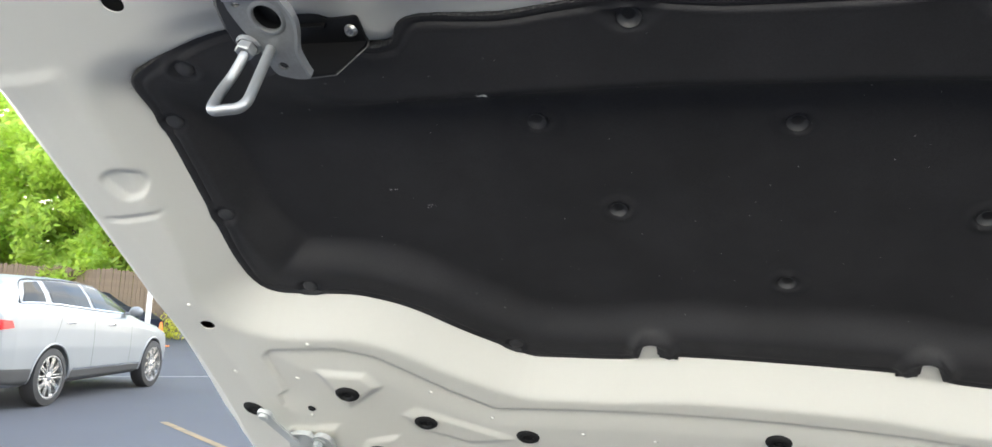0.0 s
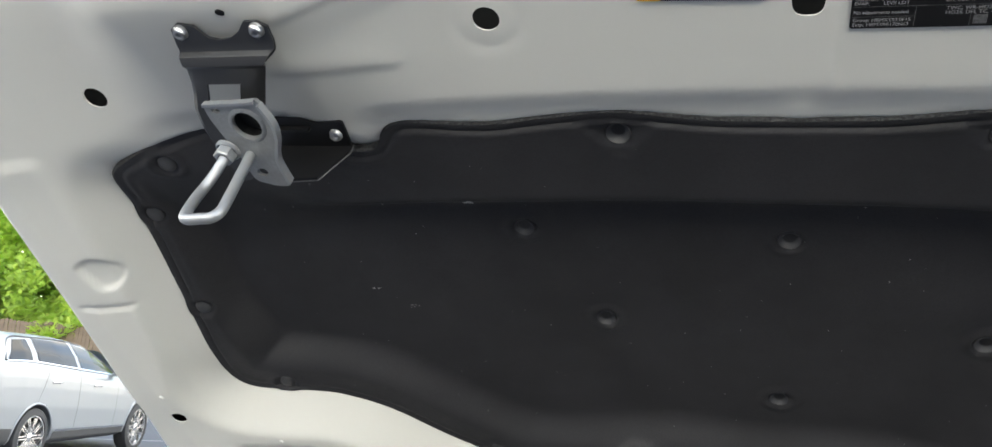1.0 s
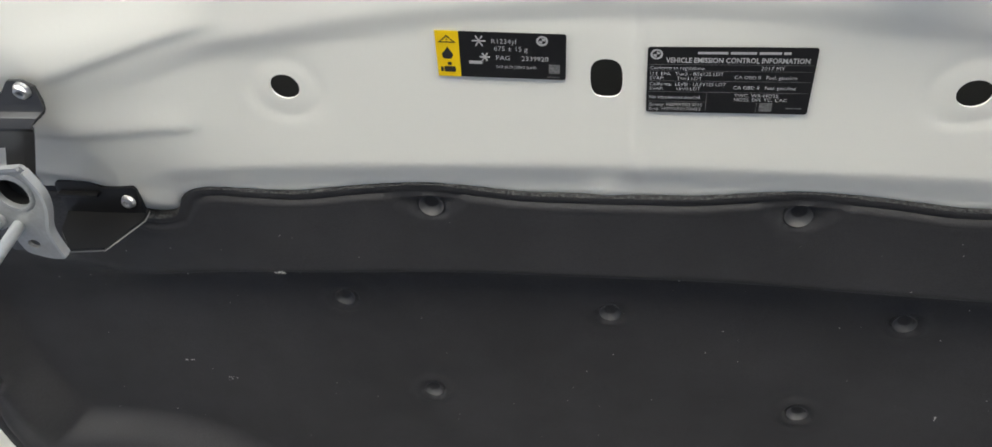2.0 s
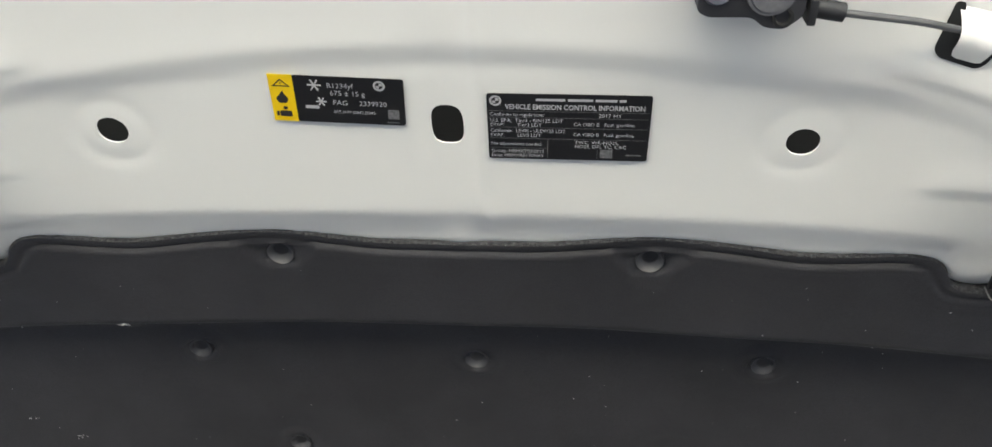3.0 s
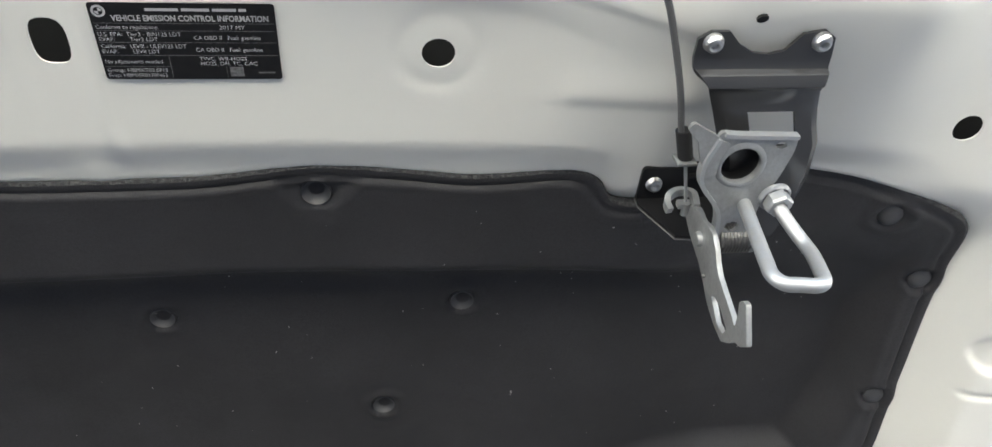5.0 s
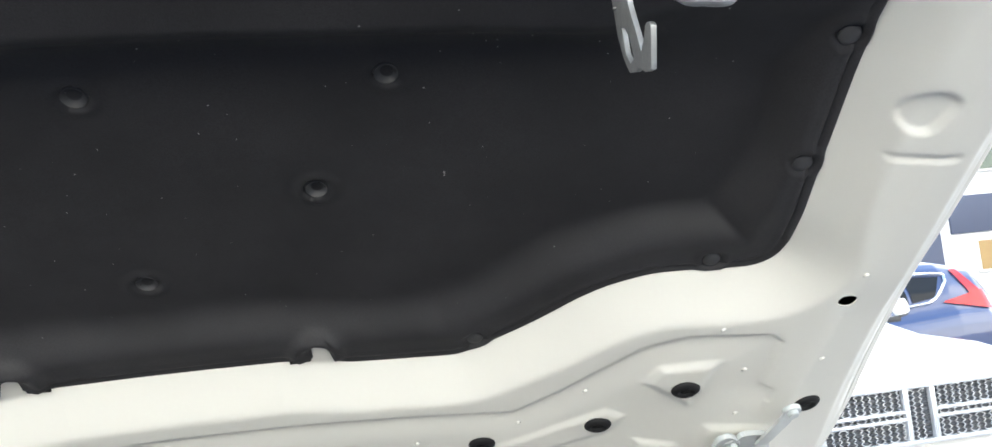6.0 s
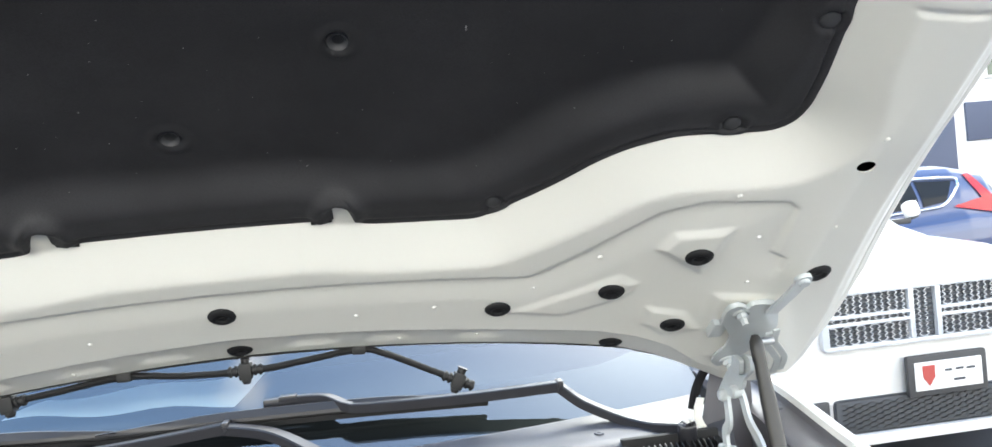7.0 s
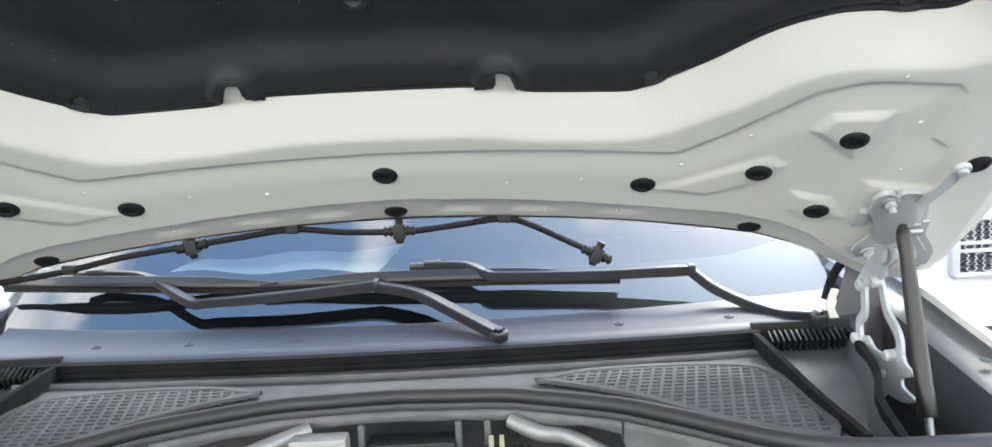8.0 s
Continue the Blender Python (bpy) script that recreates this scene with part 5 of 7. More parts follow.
XS3 = [-0.50 + 1.0 * i / 80 for i in range(81)]
part("deck", loft([[(x, strip_y(x) + 0.005 + (seal_y(x) - 0.03 - strip_y(x)) * k / 8, 1.2285 - 0.003 * math.sin(k / 8 * 3.1)) for x in XS3] for k in range(9)] + [[(x, seal_y(x) - 0.021, 1.2345) for x in XS3]]), GREY_PLASTIC, cowl, "grey plastic deck", smooth=40)
bm = bmesh.new()
tube(bm, [(x, seal_y(x) - 0.056, 1.2300) for x in XS2[::6]], 0.005, 4, 10)
part("deck_rib", bm, GREY_PLASTIC, cowl)
for x in (-0.46, -0.32, -0.16, 0.0, 0.306, 0.471):
    bm = lathe(bmesh.new(), [(0, 0.0034), (0.0022, 0.0034), (0.0030, 0.0020), (0.0062, 0.0020), (0.0074, 0.0)], 16, m=pose(x, seal_y(x) + 0.042, 1.2597, 8, 0, 0))
    part("trim_screw", bm, TRIM_PLASTIC, cowl, smooth=40)


def inside(poly, x, y):
    r = False
    for (x0, y0), (x1, y1) in zip(poly, poly[1:] + poly[:1]):
        if (y0 > y) != (y1 > y) and x < (x1 - x0) * (y - y0) / (y1 - y0) + x0:
            r = not r
    return r


def air_grille(s):
    g = thing("air_intake_grille", "grey plastic air intake grille with slanted slots", "grille", group="intake grilles of the cowl")
    poly = [(0.176, 0.004), (0.246, 0.034), (0.36, 0.040), (0.452, 0.020), (0.474, -0.038), (0.478, -0.132), (0.462, -0.222), (0.405, -0.195), (0.350, -0.145), (0.290, -0.072), (0.220, -0.018)]
    # flat black sheet below the bars, painted shade in place of depth
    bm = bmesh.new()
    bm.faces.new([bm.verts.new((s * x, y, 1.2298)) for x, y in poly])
    part("slot_shade_sheet", bm, HOLE, g, "black sheet standing in for shade under the slots", smooth=0)
    # frame
    fp = smooth_path([(s * x, y, 1.2315) for x, y in poly + poly[:1]], 4)
    bm = sweep(bmesh.new(), fp, [(-0.006, -0.002), (0.006, -0.002), (0.005, 0.0025), (-0.005, 0.0025)], cap=False)
    part("frame", bm, GREY_PLASTIC, g, smooth=40)
    # long bars follow the rear edge, short slanted ones cross them
    for k in range(21):
        y0 = 0.046 - 0.0136 * k
        run = []
        pts = [(0.17 + 0.0025 * i, y0 - 0.05 * (0.0025 * i) ** 2) for i in range(126)]
        ins = [inside(poly, x, y) for x, y in pts]
        i = 0
        while i < 126:
            if ins[i]:
                j = i
                while j + 1 < 126 and ins[j + 1]:
                    j += 1
                if j - i > 3:
                    path = [Vector((s * pts[q][0], pts[q][1], 1.2317)) for q in range(i, j + 1, 3)]
                    if len(path) > 1:
                        bm = sweep(bmesh.new(), path, [(-0.0029, -0.0050), (0.0029, -0.0050), (0.0026, 0.0006), (-0.0026, 0.0006)])
                        part("long_bar", bm, GREY_PLASTIC, g, smooth=30)
                i = j + 1
            else:
                i += 1
    bm = bmesh.new()
    for a in range(40):
        for k in range(21):
            x = 0.165 + 0.0140 * a
            y0 = 0.046 - 0.0136 * k - 0.05 * (x - 0.17) ** 2
            xs = x - 0.0034 * k
            if inside(poly, xs, y0 - 0.0068):
                p, q = Vector((s * xs, y0, 1.2316)), Vector((s * (xs - 0.0034), y0 - 0.0136, 1.2316))
                sweep(bm, [p, q], [(-0.0021, -0.0050), (0.0021, -0.0050), (0.0019, 0.0005), (-0.0019, 0.0005)])
    tagged(part("cross_web", bm, GREY_PLASTIC, g, smooth=30), kind="stuff")
    return g


TRAY = material("dark_dusty_tray_plastic", (0.055, 0.055, 0.056), 0.6, blot=0.5, blot_scale=18, grain=0.3, grain_scale=300, dark=(0.11, 0.11, 0.108), bump=0.1, bump_scale=300)
air_grille(1)
air_grille(-1)
for s in (1, -1):
    cc = thing("corner_cover", "dark grey plastic corner cover of the cowl with ribs", "cover", group="corner covers of the cowl")
    part("tray", loft([[(s * x, y, z) for x, y, z in ((0.500, 0.118, 1.246), (0.512, 0.118, 1.228), (0.56, 0.12, 1.226), (0.610, 0.122, 1.228), (0.622, 0.122, 1.246))],
                      [(s * x, y, z) for x, y, z in ((0.492, 0.06, 1.250), (0.503, 0.06, 1.214), (0.55, 0.06, 1.212), (0.600, 0.06, 1.214), (0.612, 0.06, 1.240))],
                      [(s * x, y, z) for x, y, z in ((0.486, -0.04, 1.246), (0.496, -0.04, 1.206), (0.54, -0.04, 1.202), (0.574, -0.04, 1.206), (0.588, -0.04, 1.238))],
                      [(s * x, y, z) for x, y, z in ((0.484, -0.14, 1.242), (0.492, -0.14, 1.206), (0.51, -0.14, 1.204), (0.532, -0.14, 1.206), (0.546, -0.14, 1.236))],
                      [(s * x, y, z) for x, y, z in ((0.486, -0.25, 1.238), (0.492, -0.25, 1.212), (0.50, -0.25, 1.21), (0.506, -0.25, 1.212), (0.518, -0.25, 1.232))]]), TRAY, cc, smooth=30)
    bm = bmesh.new()
    for pts in (((0.488, 0.118, 1.25), (0.484, 0.06, 1.252), (0.482, -0.04, 1.247), (0.480, -0.14, 1.243), (0.484, -0.25, 1.238)), ((0.622, 0.12, 1.25), (0.612, 0.06, 1.242), (0.588, -0.04, 1.239), (0.546, -0.14, 1.237), (0.520, -0.25, 1.233))):
        sweep(bm, smooth_path([(s * x, y, z) for x, y, z in pts], 6), [(-0.004, -0.02), (0.004, -0.02), (0.004, 0.002), (-0.004, 0.002)])
    part("raised_rim", bm, LIP, cc, "black raised rim", smooth=30)
    for k in range(15):
        bm = box(bmesh.new(), -0.0012, -0.012, -0.010, 0.0012, 0.012, 0.010, 0.0006, m=pose(s * (0.508 + 0.0078 * k), 0.110, 1.238, 25, 0, 0))
        part("rib", bm, CLIP, cc)
    bm = box(bmesh.new(), -0.07, -0.006, -0.012, 0.07, 0.006, 0.014, 0.002, m=pose(s * 0.560, 0.135, 1.246))
    part("back_wall", bm, RUBBER, cc)

# bulb seal round the engine bay
bulb = thing("weatherstrip", "dark grey bulb weatherstrip along the engine bay", "weatherstrip")
bm = bmesh.new()
path = smooth_path([(x, strip_y(x) - 0.004, 1.229) for x in [-0.78 + 1.56 * i / 52 for i in range(53)]], 3)
sweep(bm, path, [(-0.012, 0.0005), (-0.0135, 0.005), (-0.010, 0.0135), (-0.003, 0.0178), (0.004, 0.0172), (0.0085, 0.0125), (0.0095, 0.0075), (0.0072, 0.0040), (0.0, 0.0005)])
part("bulb", bm, SEAL, bulb, "hollow rubber bulb", smooth=50)
bm = sweep(bmesh.new(), path, [(-0.011, 0.0004), (0.0068, 0.0038), (0.0122, 0.0035), (0.0140, 0.0005), (0.0132, -0.0040), (0.009, -0.0052), (-0.010, -0.010)])
part("carrier_strip", bm, SEAL, bulb, "rubber carrier strip below the bulb", smooth=50)

# ---- wipers ----


def wiper(pivot, low, high, blade, label):
    """Arm of two flat pressings with a joint, and a blade with a spoiler over its rubber."""
    root = thing("wiper", label, "wiper", group="wipers on the windshield")
    bm = sweep(bmesh.new(), smooth_path(low, 8), lambda t: [(-0.0105, -0.0090), (0.0105, -0.0090), (0.0110, 0.0022), (0.0090, 0.0044), (-0.0090, 0.0044), (-0.0110, 0.0022)])
    part("lower_arm", bm, WIPER, root, smooth=25)
    bm = sweep(bmesh.new(), smooth_path(high, 8), lambda t: [(-0.0095 + 0.003 * t, -0.0105 + 0.004 * t), (0.0095 - 0.003 * t, -0.0105 + 0.004 * t), (0.0098 - 0.003 * t, 0.0030), (0.0085 - 0.003 * t, 0.0046), (-0.0085 + 0.003 * t, 0.0046), (-0.0098 + 0.003 * t, 0.0030)])
    part("upper_arm", bm, WIPER, root, smooth=25)
    bm = box(bmesh.new(), -0.0045, -0.0115, -0.009, 0.0045, 0.0115, 0.0065, 0.0015, m=pose(*high[0]))
    tube(bm, [(high[0][0], high[0][1] - 0.0125, high[0][2] - 0.003), (high[0][0], high[0][1] + 0.0125, high[0][2] - 0.003)], 0.0028, 2, 10)
    part("joint", bm, WIPER, root)
    path = smooth_path(blade, 10)
    spread = lambda t: min(1.0, 0.12 + 3.2 * min(t, 1 - t))
    bm = sweep(bmesh.new(), path, lambda t: [(-0.010 * spread(t), -0.002), (0.010 * spread(t), -0.002), (0.0085 * spread(t), 0.003 * spread(t)), (0.001, 0.0125 * spread(t)), (-0.003, 0.0125 * spread(t)), (-0.0095 * spread(t), 0.003 * spread(t))])
    spoiler = part("blade", bm, WIPER, root, "tapered wiper blade with a spoiler", smooth=25)
    bm = sweep(bmesh.new(), path, [(-0.0045, -0.0055), (-0.0012, -0.0075), (-0.0008, -0.0150), (0.0008, -0.0150), (0.0012, -0.0075), (0.0045, -0.0055), (0.0045, -0.0022), (-0.0045, -0.0022)])
    part("rubber_edge", bm, RUBBER, spoiler, "black rubber wiping edge", smooth=25)
    c = Vector(high[-1])
    bm = box(bmesh.new(), -0.035, -0.0085, -0.010, 0.035, 0.0085, 0.004, 0.003, m=Matrix.Translation(c))
    box(bm, -0.012, -0.009, -0.002, 0.014, 0.009, 0.0062, 0.0012, m=Matrix.Translation(c))
    part("blade_adapter", bm, WIPER, root)
    bm = lathe(bmesh.new(), [(0.0135, -0.02), (0.0135, 0.001), (0.012, 0.004), (0.0095, 0.0045), (0.0092, 0.003), (0.0066, 0.003), (0.006, 0.008), (0, 0.009)], 22, m=pose(*pivot, 14, 0, 0))
    part("pivot_cap", bm, WIPER, root, smooth=40)
    return root


wiper((0.584, 0.127, 1.268), [(0.588, 0.122, 1.270), (0.548, 0.182, 1.264), (0.510, 0.218, 1.273), (0.466, 0.240, 1.294), (0.434, 0.252, 1.320)],
      [(0.434, 0.252, 1.322), (0.293, 0.248, 1.322), (0.147, 0.244, 1.327), (0.117, 0.248, 1.331), (0.084, 0.272, 1.341), (0.030, 0.280, 1.343)], [(0.325, 0.262, 1.316), (0.05, 0.256, 1.326), (-0.24, 0.272, 1.325)], "black windshield wiper with its pivot beside the hinge")
wiper((0.131, 0.122, 1.266), [(0.128, 0.124, 1.268), (0.068, 0.178, 1.290), (0.012, 0.214, 1.312), (-0.052, 0.234, 1.323)],
      [(-0.052, 0.234, 1.325), (-0.191, 0.232, 1.315), (-0.308, 0.243, 1.308), (-0.345, 0.250, 1.309), (-0.435, 0.314, 1.340), (-0.530, 0.344, 1.345)], [(-0.16, 0.284, 1.318), (-0.456, 0.306, 1.331), (-0.70, 0.372, 1.331)], "black windshield wiper with its pivot at the cowl's middle")

# ---- fenders and engine bay ----
CREAM = material("pale_yellow_plastic", (0.66, 0.64, 0.40), 0.5)
FENDER_GREY = material("grey_fender_flange", (0.115, 0.112, 0.122), 0.38, blot=0.35, blot_scale=12, dark=(0.04, 0.04, 0.042), coat=0.2)
BAY = material("black_bay_lining", (0.02, 0.02, 0.021), 0.7, blot=0.4, blot_scale=20, bump=0.2, bump_scale=200)
for s in (1, -1):
    fd = thing("front_fender", "white painted front fender with a grey inner flange", "fender", group="front fenders")
    ridge_line = smooth_path([(0.722, 0.50, 1.345), (0.744, 0.34, 1.320), (0.757, 0.20, 1.296), (0.765, 0.05, 1.262), (0.772, -0.15, 1.220), (0.768, -0.45, 1.160), (0.755, -0.80, 1.085)], 6)
    part("outer_panel", loft([[(s * (p.x + a), p.y, p.z + b) for p in ridge_line] for a, b in ((-0.006, -0.012), (-0.005, -0.002), (0.0, 0.0), (0.010, -0.002), (0.030, -0.025), (0.08, -0.12), (0.15, -0.30), (0.165, -0.55))]), PAINT_OUT, fd, "glossy white painted panel", smooth=50)
    part("inner_flange", loft([[(s * (p.x + a), p.y, p.z + b) for p in ridge_line] for a, b in ((-0.004, -0.008), (-0.008, -0.022), (-0.014, -0.024), (-0.045, -0.026), (-0.056, -0.030), (-0.050, -0.06), (-0.046, -0.16), (-0.045, -0.35))]), FENDER_GREY, fd, "grey inner flange with holes", smooth=40)
    for i in (14, 20, 26):
        p = ridge_line[i]
        bm = lathe(bmesh.new(), [(0, 0.001), (0.006, 0.001), (0.0075, 0.0)], 14, m=pose(s * (p.x - 0.028), p.y, p.z - 0.016, 10, 0, 0))
        part("plug", bm, GREY_PLASTIC, fd)
for s in (1, -1):
    hp = thing("hinge_post", "white painted body flange beside the hood hinge", "body panel", group="hinge posts")
    band = smooth_path([(s * 0.612, 0.14, 1.302), (s * 0.607, 0.145, 1.277), (s * 0.617, 0.145, 1.252), (s * 0.634, 0.14, 1.226)], 5)
    bm = sweep(bmesh.new(), band, [(-0.0055, -0.0012), (0.0055, -0.0012), (0.0055, 0.0012), (-0.0055, 0.0012)], up=(0, 1, 0.2))
    part("flange", bm, PAINT, hp, smooth=40)
    bm = tube(bmesh.new(), [(s * 0.640, 0.165, 1.346), (s * 0.620, 0.158, 1.324), (s * 0.608, 0.152, 1.303), (s * 0.602, 0.150, 1.285)], 0.0065, 6, 10)
    part("edge_seal", bm, LIP, hp, "black rubber edge seal")
    part("inner_wall", loft([[(s * 0.64, 0.16, 1.345), (s * 0.62, 0.16, 1.27), (s * 0.625, 0.16, 1.15)], [(s * 0.715, 0.20, 1.33), (s * 0.715, 0.20, 1.25), (s * 0.715, 0.20, 1.15)]]), FENDER_GREY, hp, "grey inner wall behind the hinge")
bay = thing("engine_bay", "dark engine bay with metal braces below the cowl", "engine bay")
bm = bmesh.new()
box(bm, -0.72, -0.92, 0.70, 0.72, -0.10, 0.72)
box(bm, -0.72, -0.94, 0.70, 0.72, -0.92, 1.02)
box(bm, -0.71, -0.92, 0.70, -0.69, 0.20, 1.13)
box(bm, 0.69, -0.92, 0.70, 0.71, 0.20, 1.13)
part("lining", bm, BAY, bay)
# bulkhead below the seal
XS4 = [-0.62 + 1.24 * i / 62 for i in range(63)]
def skirt(x):
    return 1.2118 - 0.06 * float(smoothstep(0.26, 0.275, abs(x))) + 0.0014 * math.sin(x * 90) + 0.001 * math.sin(x * 233)


FOIL = material("scuffed_grey_foil", (0.13, 0.13, 0.132), 0.45, blot=0.8, blot_scale=22, grain=0.3, dark=(0.05, 0.05, 0.052), bump=0.5, bump_scale=70, rough_var=0.2)
part("bulkhead", loft([[(x, strip_y(x) - 0.0130, 1.2255) for x in XS4], [(x, strip_y(x) - 0.0165, 1.2225) for x in XS4], [(x, strip_y(x) - 0.0185, 1.2165) for x in XS4], [(x, strip_y(x) - 0.0172, skirt(x)) for x in XS4], [(x, strip_y(x) - 0.012, skirt(x) - 0.0015) for x in XS4], [(x, strip_y(x) + 0.07, skirt(x) - 0.001) for x in XS4], [(x, strip_y(x) + 0.075, 0.90) for x in XS4]]), FOIL, bay, "scuffed grey bulkhead panel", smooth=40)
for x in (0.262, -0.262):
    bm = box(bmesh.new(), x - 0.0008, strip_y(x) - 0.0195, 1.205, x + 0.0008, strip_y(x) - 0.012, 1.2235)
    part("panel_joint", bm, HOLE, bay)
for pts, r in (([(0.14, -0.085, 1.213), (0.170, -0.105, 1.204), (0.25, -0.13, 1.180), (0.52, -0.45, 1.08)], 0.0095), ([(-0.095, -0.085, 1.213), (-0.146, -0.115, 1.203), (-0.24, -0.17, 1.178), (-0.52, -0.45, 1.08)], 0.0095)):
    bm = tube(bmesh.new(), pts, r, 6, 16)
    part("strut_brace", bm, ALLOY, bay, "satin aluminium brace tube")
bm = box(bmesh.new(), -0.112, -0.125, 1.14, -0.046, -0.096, 1.2145, 0.006)
for x in (-0.090, -0.064):
    lathe(bm, [(0, 0.003), (0.006, 0.003), (0.008, 0.0)], 14, m=pose(x, -0.1255, 1.196, 90, 0, 0))
lathe(bm, [(0, 0.0035), (0.004, 0.0035), (0.0055, 0.0)], 6, m=pose(-0.077, -0.1255, 1.194, 90, 0, 0))
part("metal_box", bm, ALLOY, bay, "cast metal box")
bm = box(bmesh.new(), -0.030, -0.10, 1.10, 0.075, -0.06, 1.196, 0.006)
part("black_cover", bm, CLIP, bay)
for x in (0.078, 0.112, -0.036):
    bm = box(bmesh.new(), x - 0.004, -0.085, 1.10, x + 0.004, -0.075, 1.214, 0.002)
    part("stay", bm, FOIL, bay, "grey sheet metal stay")
bm = bmesh.new()
cor = smooth_path([(0.085, -0.11, 1.170), (0.13, -0.115, 1.178), (0.18, -0.125, 1.168), (0.21, -0.17, 1.14)], 14)
sweep(bm, cor, lambda t: circle(0.017 + 0.0025 * math.sin(t * 130), 14))
part("corrugated_hose", bm, RUBBER, bay, smooth=60)
for x in (0.118, 0.130):
    bm = box(bmesh.new(), -0.0028, -0.020, -0.02, 0.0028, 0.020, 0.022, 0.001, m=pose(x - 0.002, -0.115, 1.178, 0, 0, 0))
    part("cable_tie", bm, CREAM, bay, "pale yellow cable tie")

# ---- parking lot and what stands round it ----
ASPHALT = material("asphalt", (0.056, 0.060, 0.078), 0.8, grain=0.5, grain_scale=90, blot=0.35, blot_scale=0.6, dark=(0.034, 0.035, 0.039), bump=0.3, bump_scale=90)
bm = bmesh.new()
bmesh.ops.create_grid(bm, x_segments=40, y_segments=40, size=600)
part("ground", bm, ASPHALT, label="grey asphalt parking lot", category="ground", kind="structure")
LINE_Y = material("worn_yellow_line_paint", (0.24, 0.16, 0.07), 0.7, blot=0.7, blot_scale=6, dark=(0.10, 0.085, 0.06))
LINE_W = material("worn_white_line_paint", (0.24, 0.24, 0.25), 0.7, blot=0.6, blot_scale=5, dark=(0.12, 0.12, 0.12))


def stripe(p, q, width, mat, label):
    p, q = Vector((*p, 0)), Vector((*q, 0))
    d = (q - p)
    n = Vector((-d.y, d.x, 0)).normalized() * width / 2
    k = max(2, int(d.length / 0.3))
    bm = bmesh.new()
    rows = [(bm.verts.new(p + d * i / k + n + Vector((0, 0, 0.004))), bm.verts.new(p + d * i / k - n + Vector((0, 0, 0.004)))) for i in range(k + 1)]
    for a, b in zip(rows, rows[1:]):
        bm.faces.new((a[0], a[1], b[1], b[0]))
    part("parking_line", bm, mat, label=label, category="road marking", kind="structure")


stripe((-7.07, 7.84), (-2.6, 4.95), 0.10, LINE_Y, "worn yellow parking bay line")
stripe((-11.9, 10.7), (-7.3, 17.6), 0.10, LINE_W, "faded white parking bay line")
KERB = material("concrete_kerb", (0.36, 0.35, 0.33), 0.85, grain=0.3, grain_scale=60, blot=0.4, blot_scale=2, bump=0.3, bump_scale=60)
bm = box(bmesh.new(), -45, 23.4, 0.0, -5, 23.6, 0.14, 0.02)
part("kerb", bm, KERB, label="pale concrete kerb along the fence", category="kerb", kind="structure")
GRASS = material("grass_verge", (0.10, 0.17, 0.03), 0.9, grain=0.6, grain_scale=40, blot=0.5, blot_scale=1.2, dark=(0.04, 0.08, 0.015), bump=0.8, bump_scale=30)
bm = box(bmesh.new(), -60, 23.6, 0.0, -5, 60, 0.11)
part("grass_verge", bm, GRASS, label="grass verge under the trees", category="grass", kind="structure")

# board fence
BOARD = material("weathered_fence_wood", (0.22, 0.165, 0.115), 0.85, grain=0.5, grain_scale=25, blot=0.5, blot_scale=2.5, dark=(0.11, 0.085, 0.065), bump=0.3, bump_scale=40)
fence = thing("board_fence", "weathered brown wooden board fence", "fence")
rng = random.Random(7)
meshes = []
for v in range(3):
    bm = plate(bmesh.new(), [(-0.088, 0), (0.088, 0), (0.088, 2.05 + 0.03 * v), (0.055, 2.12 + 0.03 * v), (-0.055, 2.12 + 0.03 * v), (-0.088, 2.05 + 0.03 * v)], 0.022)
    me = bpy.data.meshes.new("board")
    bm.to_mesh(me)
    bm.free()
    me.materials.append(BOARD)
    meshes.append(me)
for k in range(150):
    ob = new("board", rng.choice(meshes))
    ob.parent = fence
    ob.matrix_basis = pose(-36 + k * 0.19, 24.6 + rng.uniform(-0.008, 0.008), 0.13 + rng.uniform(-0.02, 0.02), 90, rng.uniform(-0.6, 0.6), 0)
for z in (0.5, 1.7):
    bm = box(bmesh.new(), -36.2, 24.60, z, -7.5, 24.65, z + 0.09)
    part("rail", bm, BOARD, fence)
for k in range(12):
    bm = box(bmesh.new(), -0.05, -0.05, 0.1, 0.05, 0.05, 2.1, 0.008, m=pose(-36 + k * 2.5, 24.68, 0))
    part("post", bm, BOARD, fence)

# trees behind the fence
BARK = material("bark", (0.12, 0.095, 0.07), 0.9, grain=0.5, grain_scale=30, blot=0.5, blot_scale=5, bump=0.8, bump_scale=25)


def leaf_material(name, base):
    m = material(name, base, 0.55, random_tint=0.45, blot=0.45, blot_scale=0.8, dark=tuple(c * 0.5 for c in base))
    nt = m.node_tree
    b = nt.nodes["Principled BSDF"]
    tr = nt.nodes.new("ShaderNodeBsdfTranslucent")
    tr.inputs["Color"].default_value = (base[0] * 2.6, base[1] * 2.3, base[2] * 1.6, 1)
    mix = nt.nodes.new("ShaderNodeMixShader")
    mix.inputs[0].default_value = 0.55
    out = nt.nodes["Material Output"]
    nt.links.new(b.outputs[0], mix.inputs[1])
    nt.links.new(tr.outputs[0], mix.inputs[2])
    nt.links.new(mix.outputs[0], out.inputs[0])
    return m


LEAF_A = leaf_material("bright_green_leaves", (0.30, 0.41, 0.11))
LEAF_B = leaf_material("yellow_green_leaves", (0.40, 0.43, 0.08))


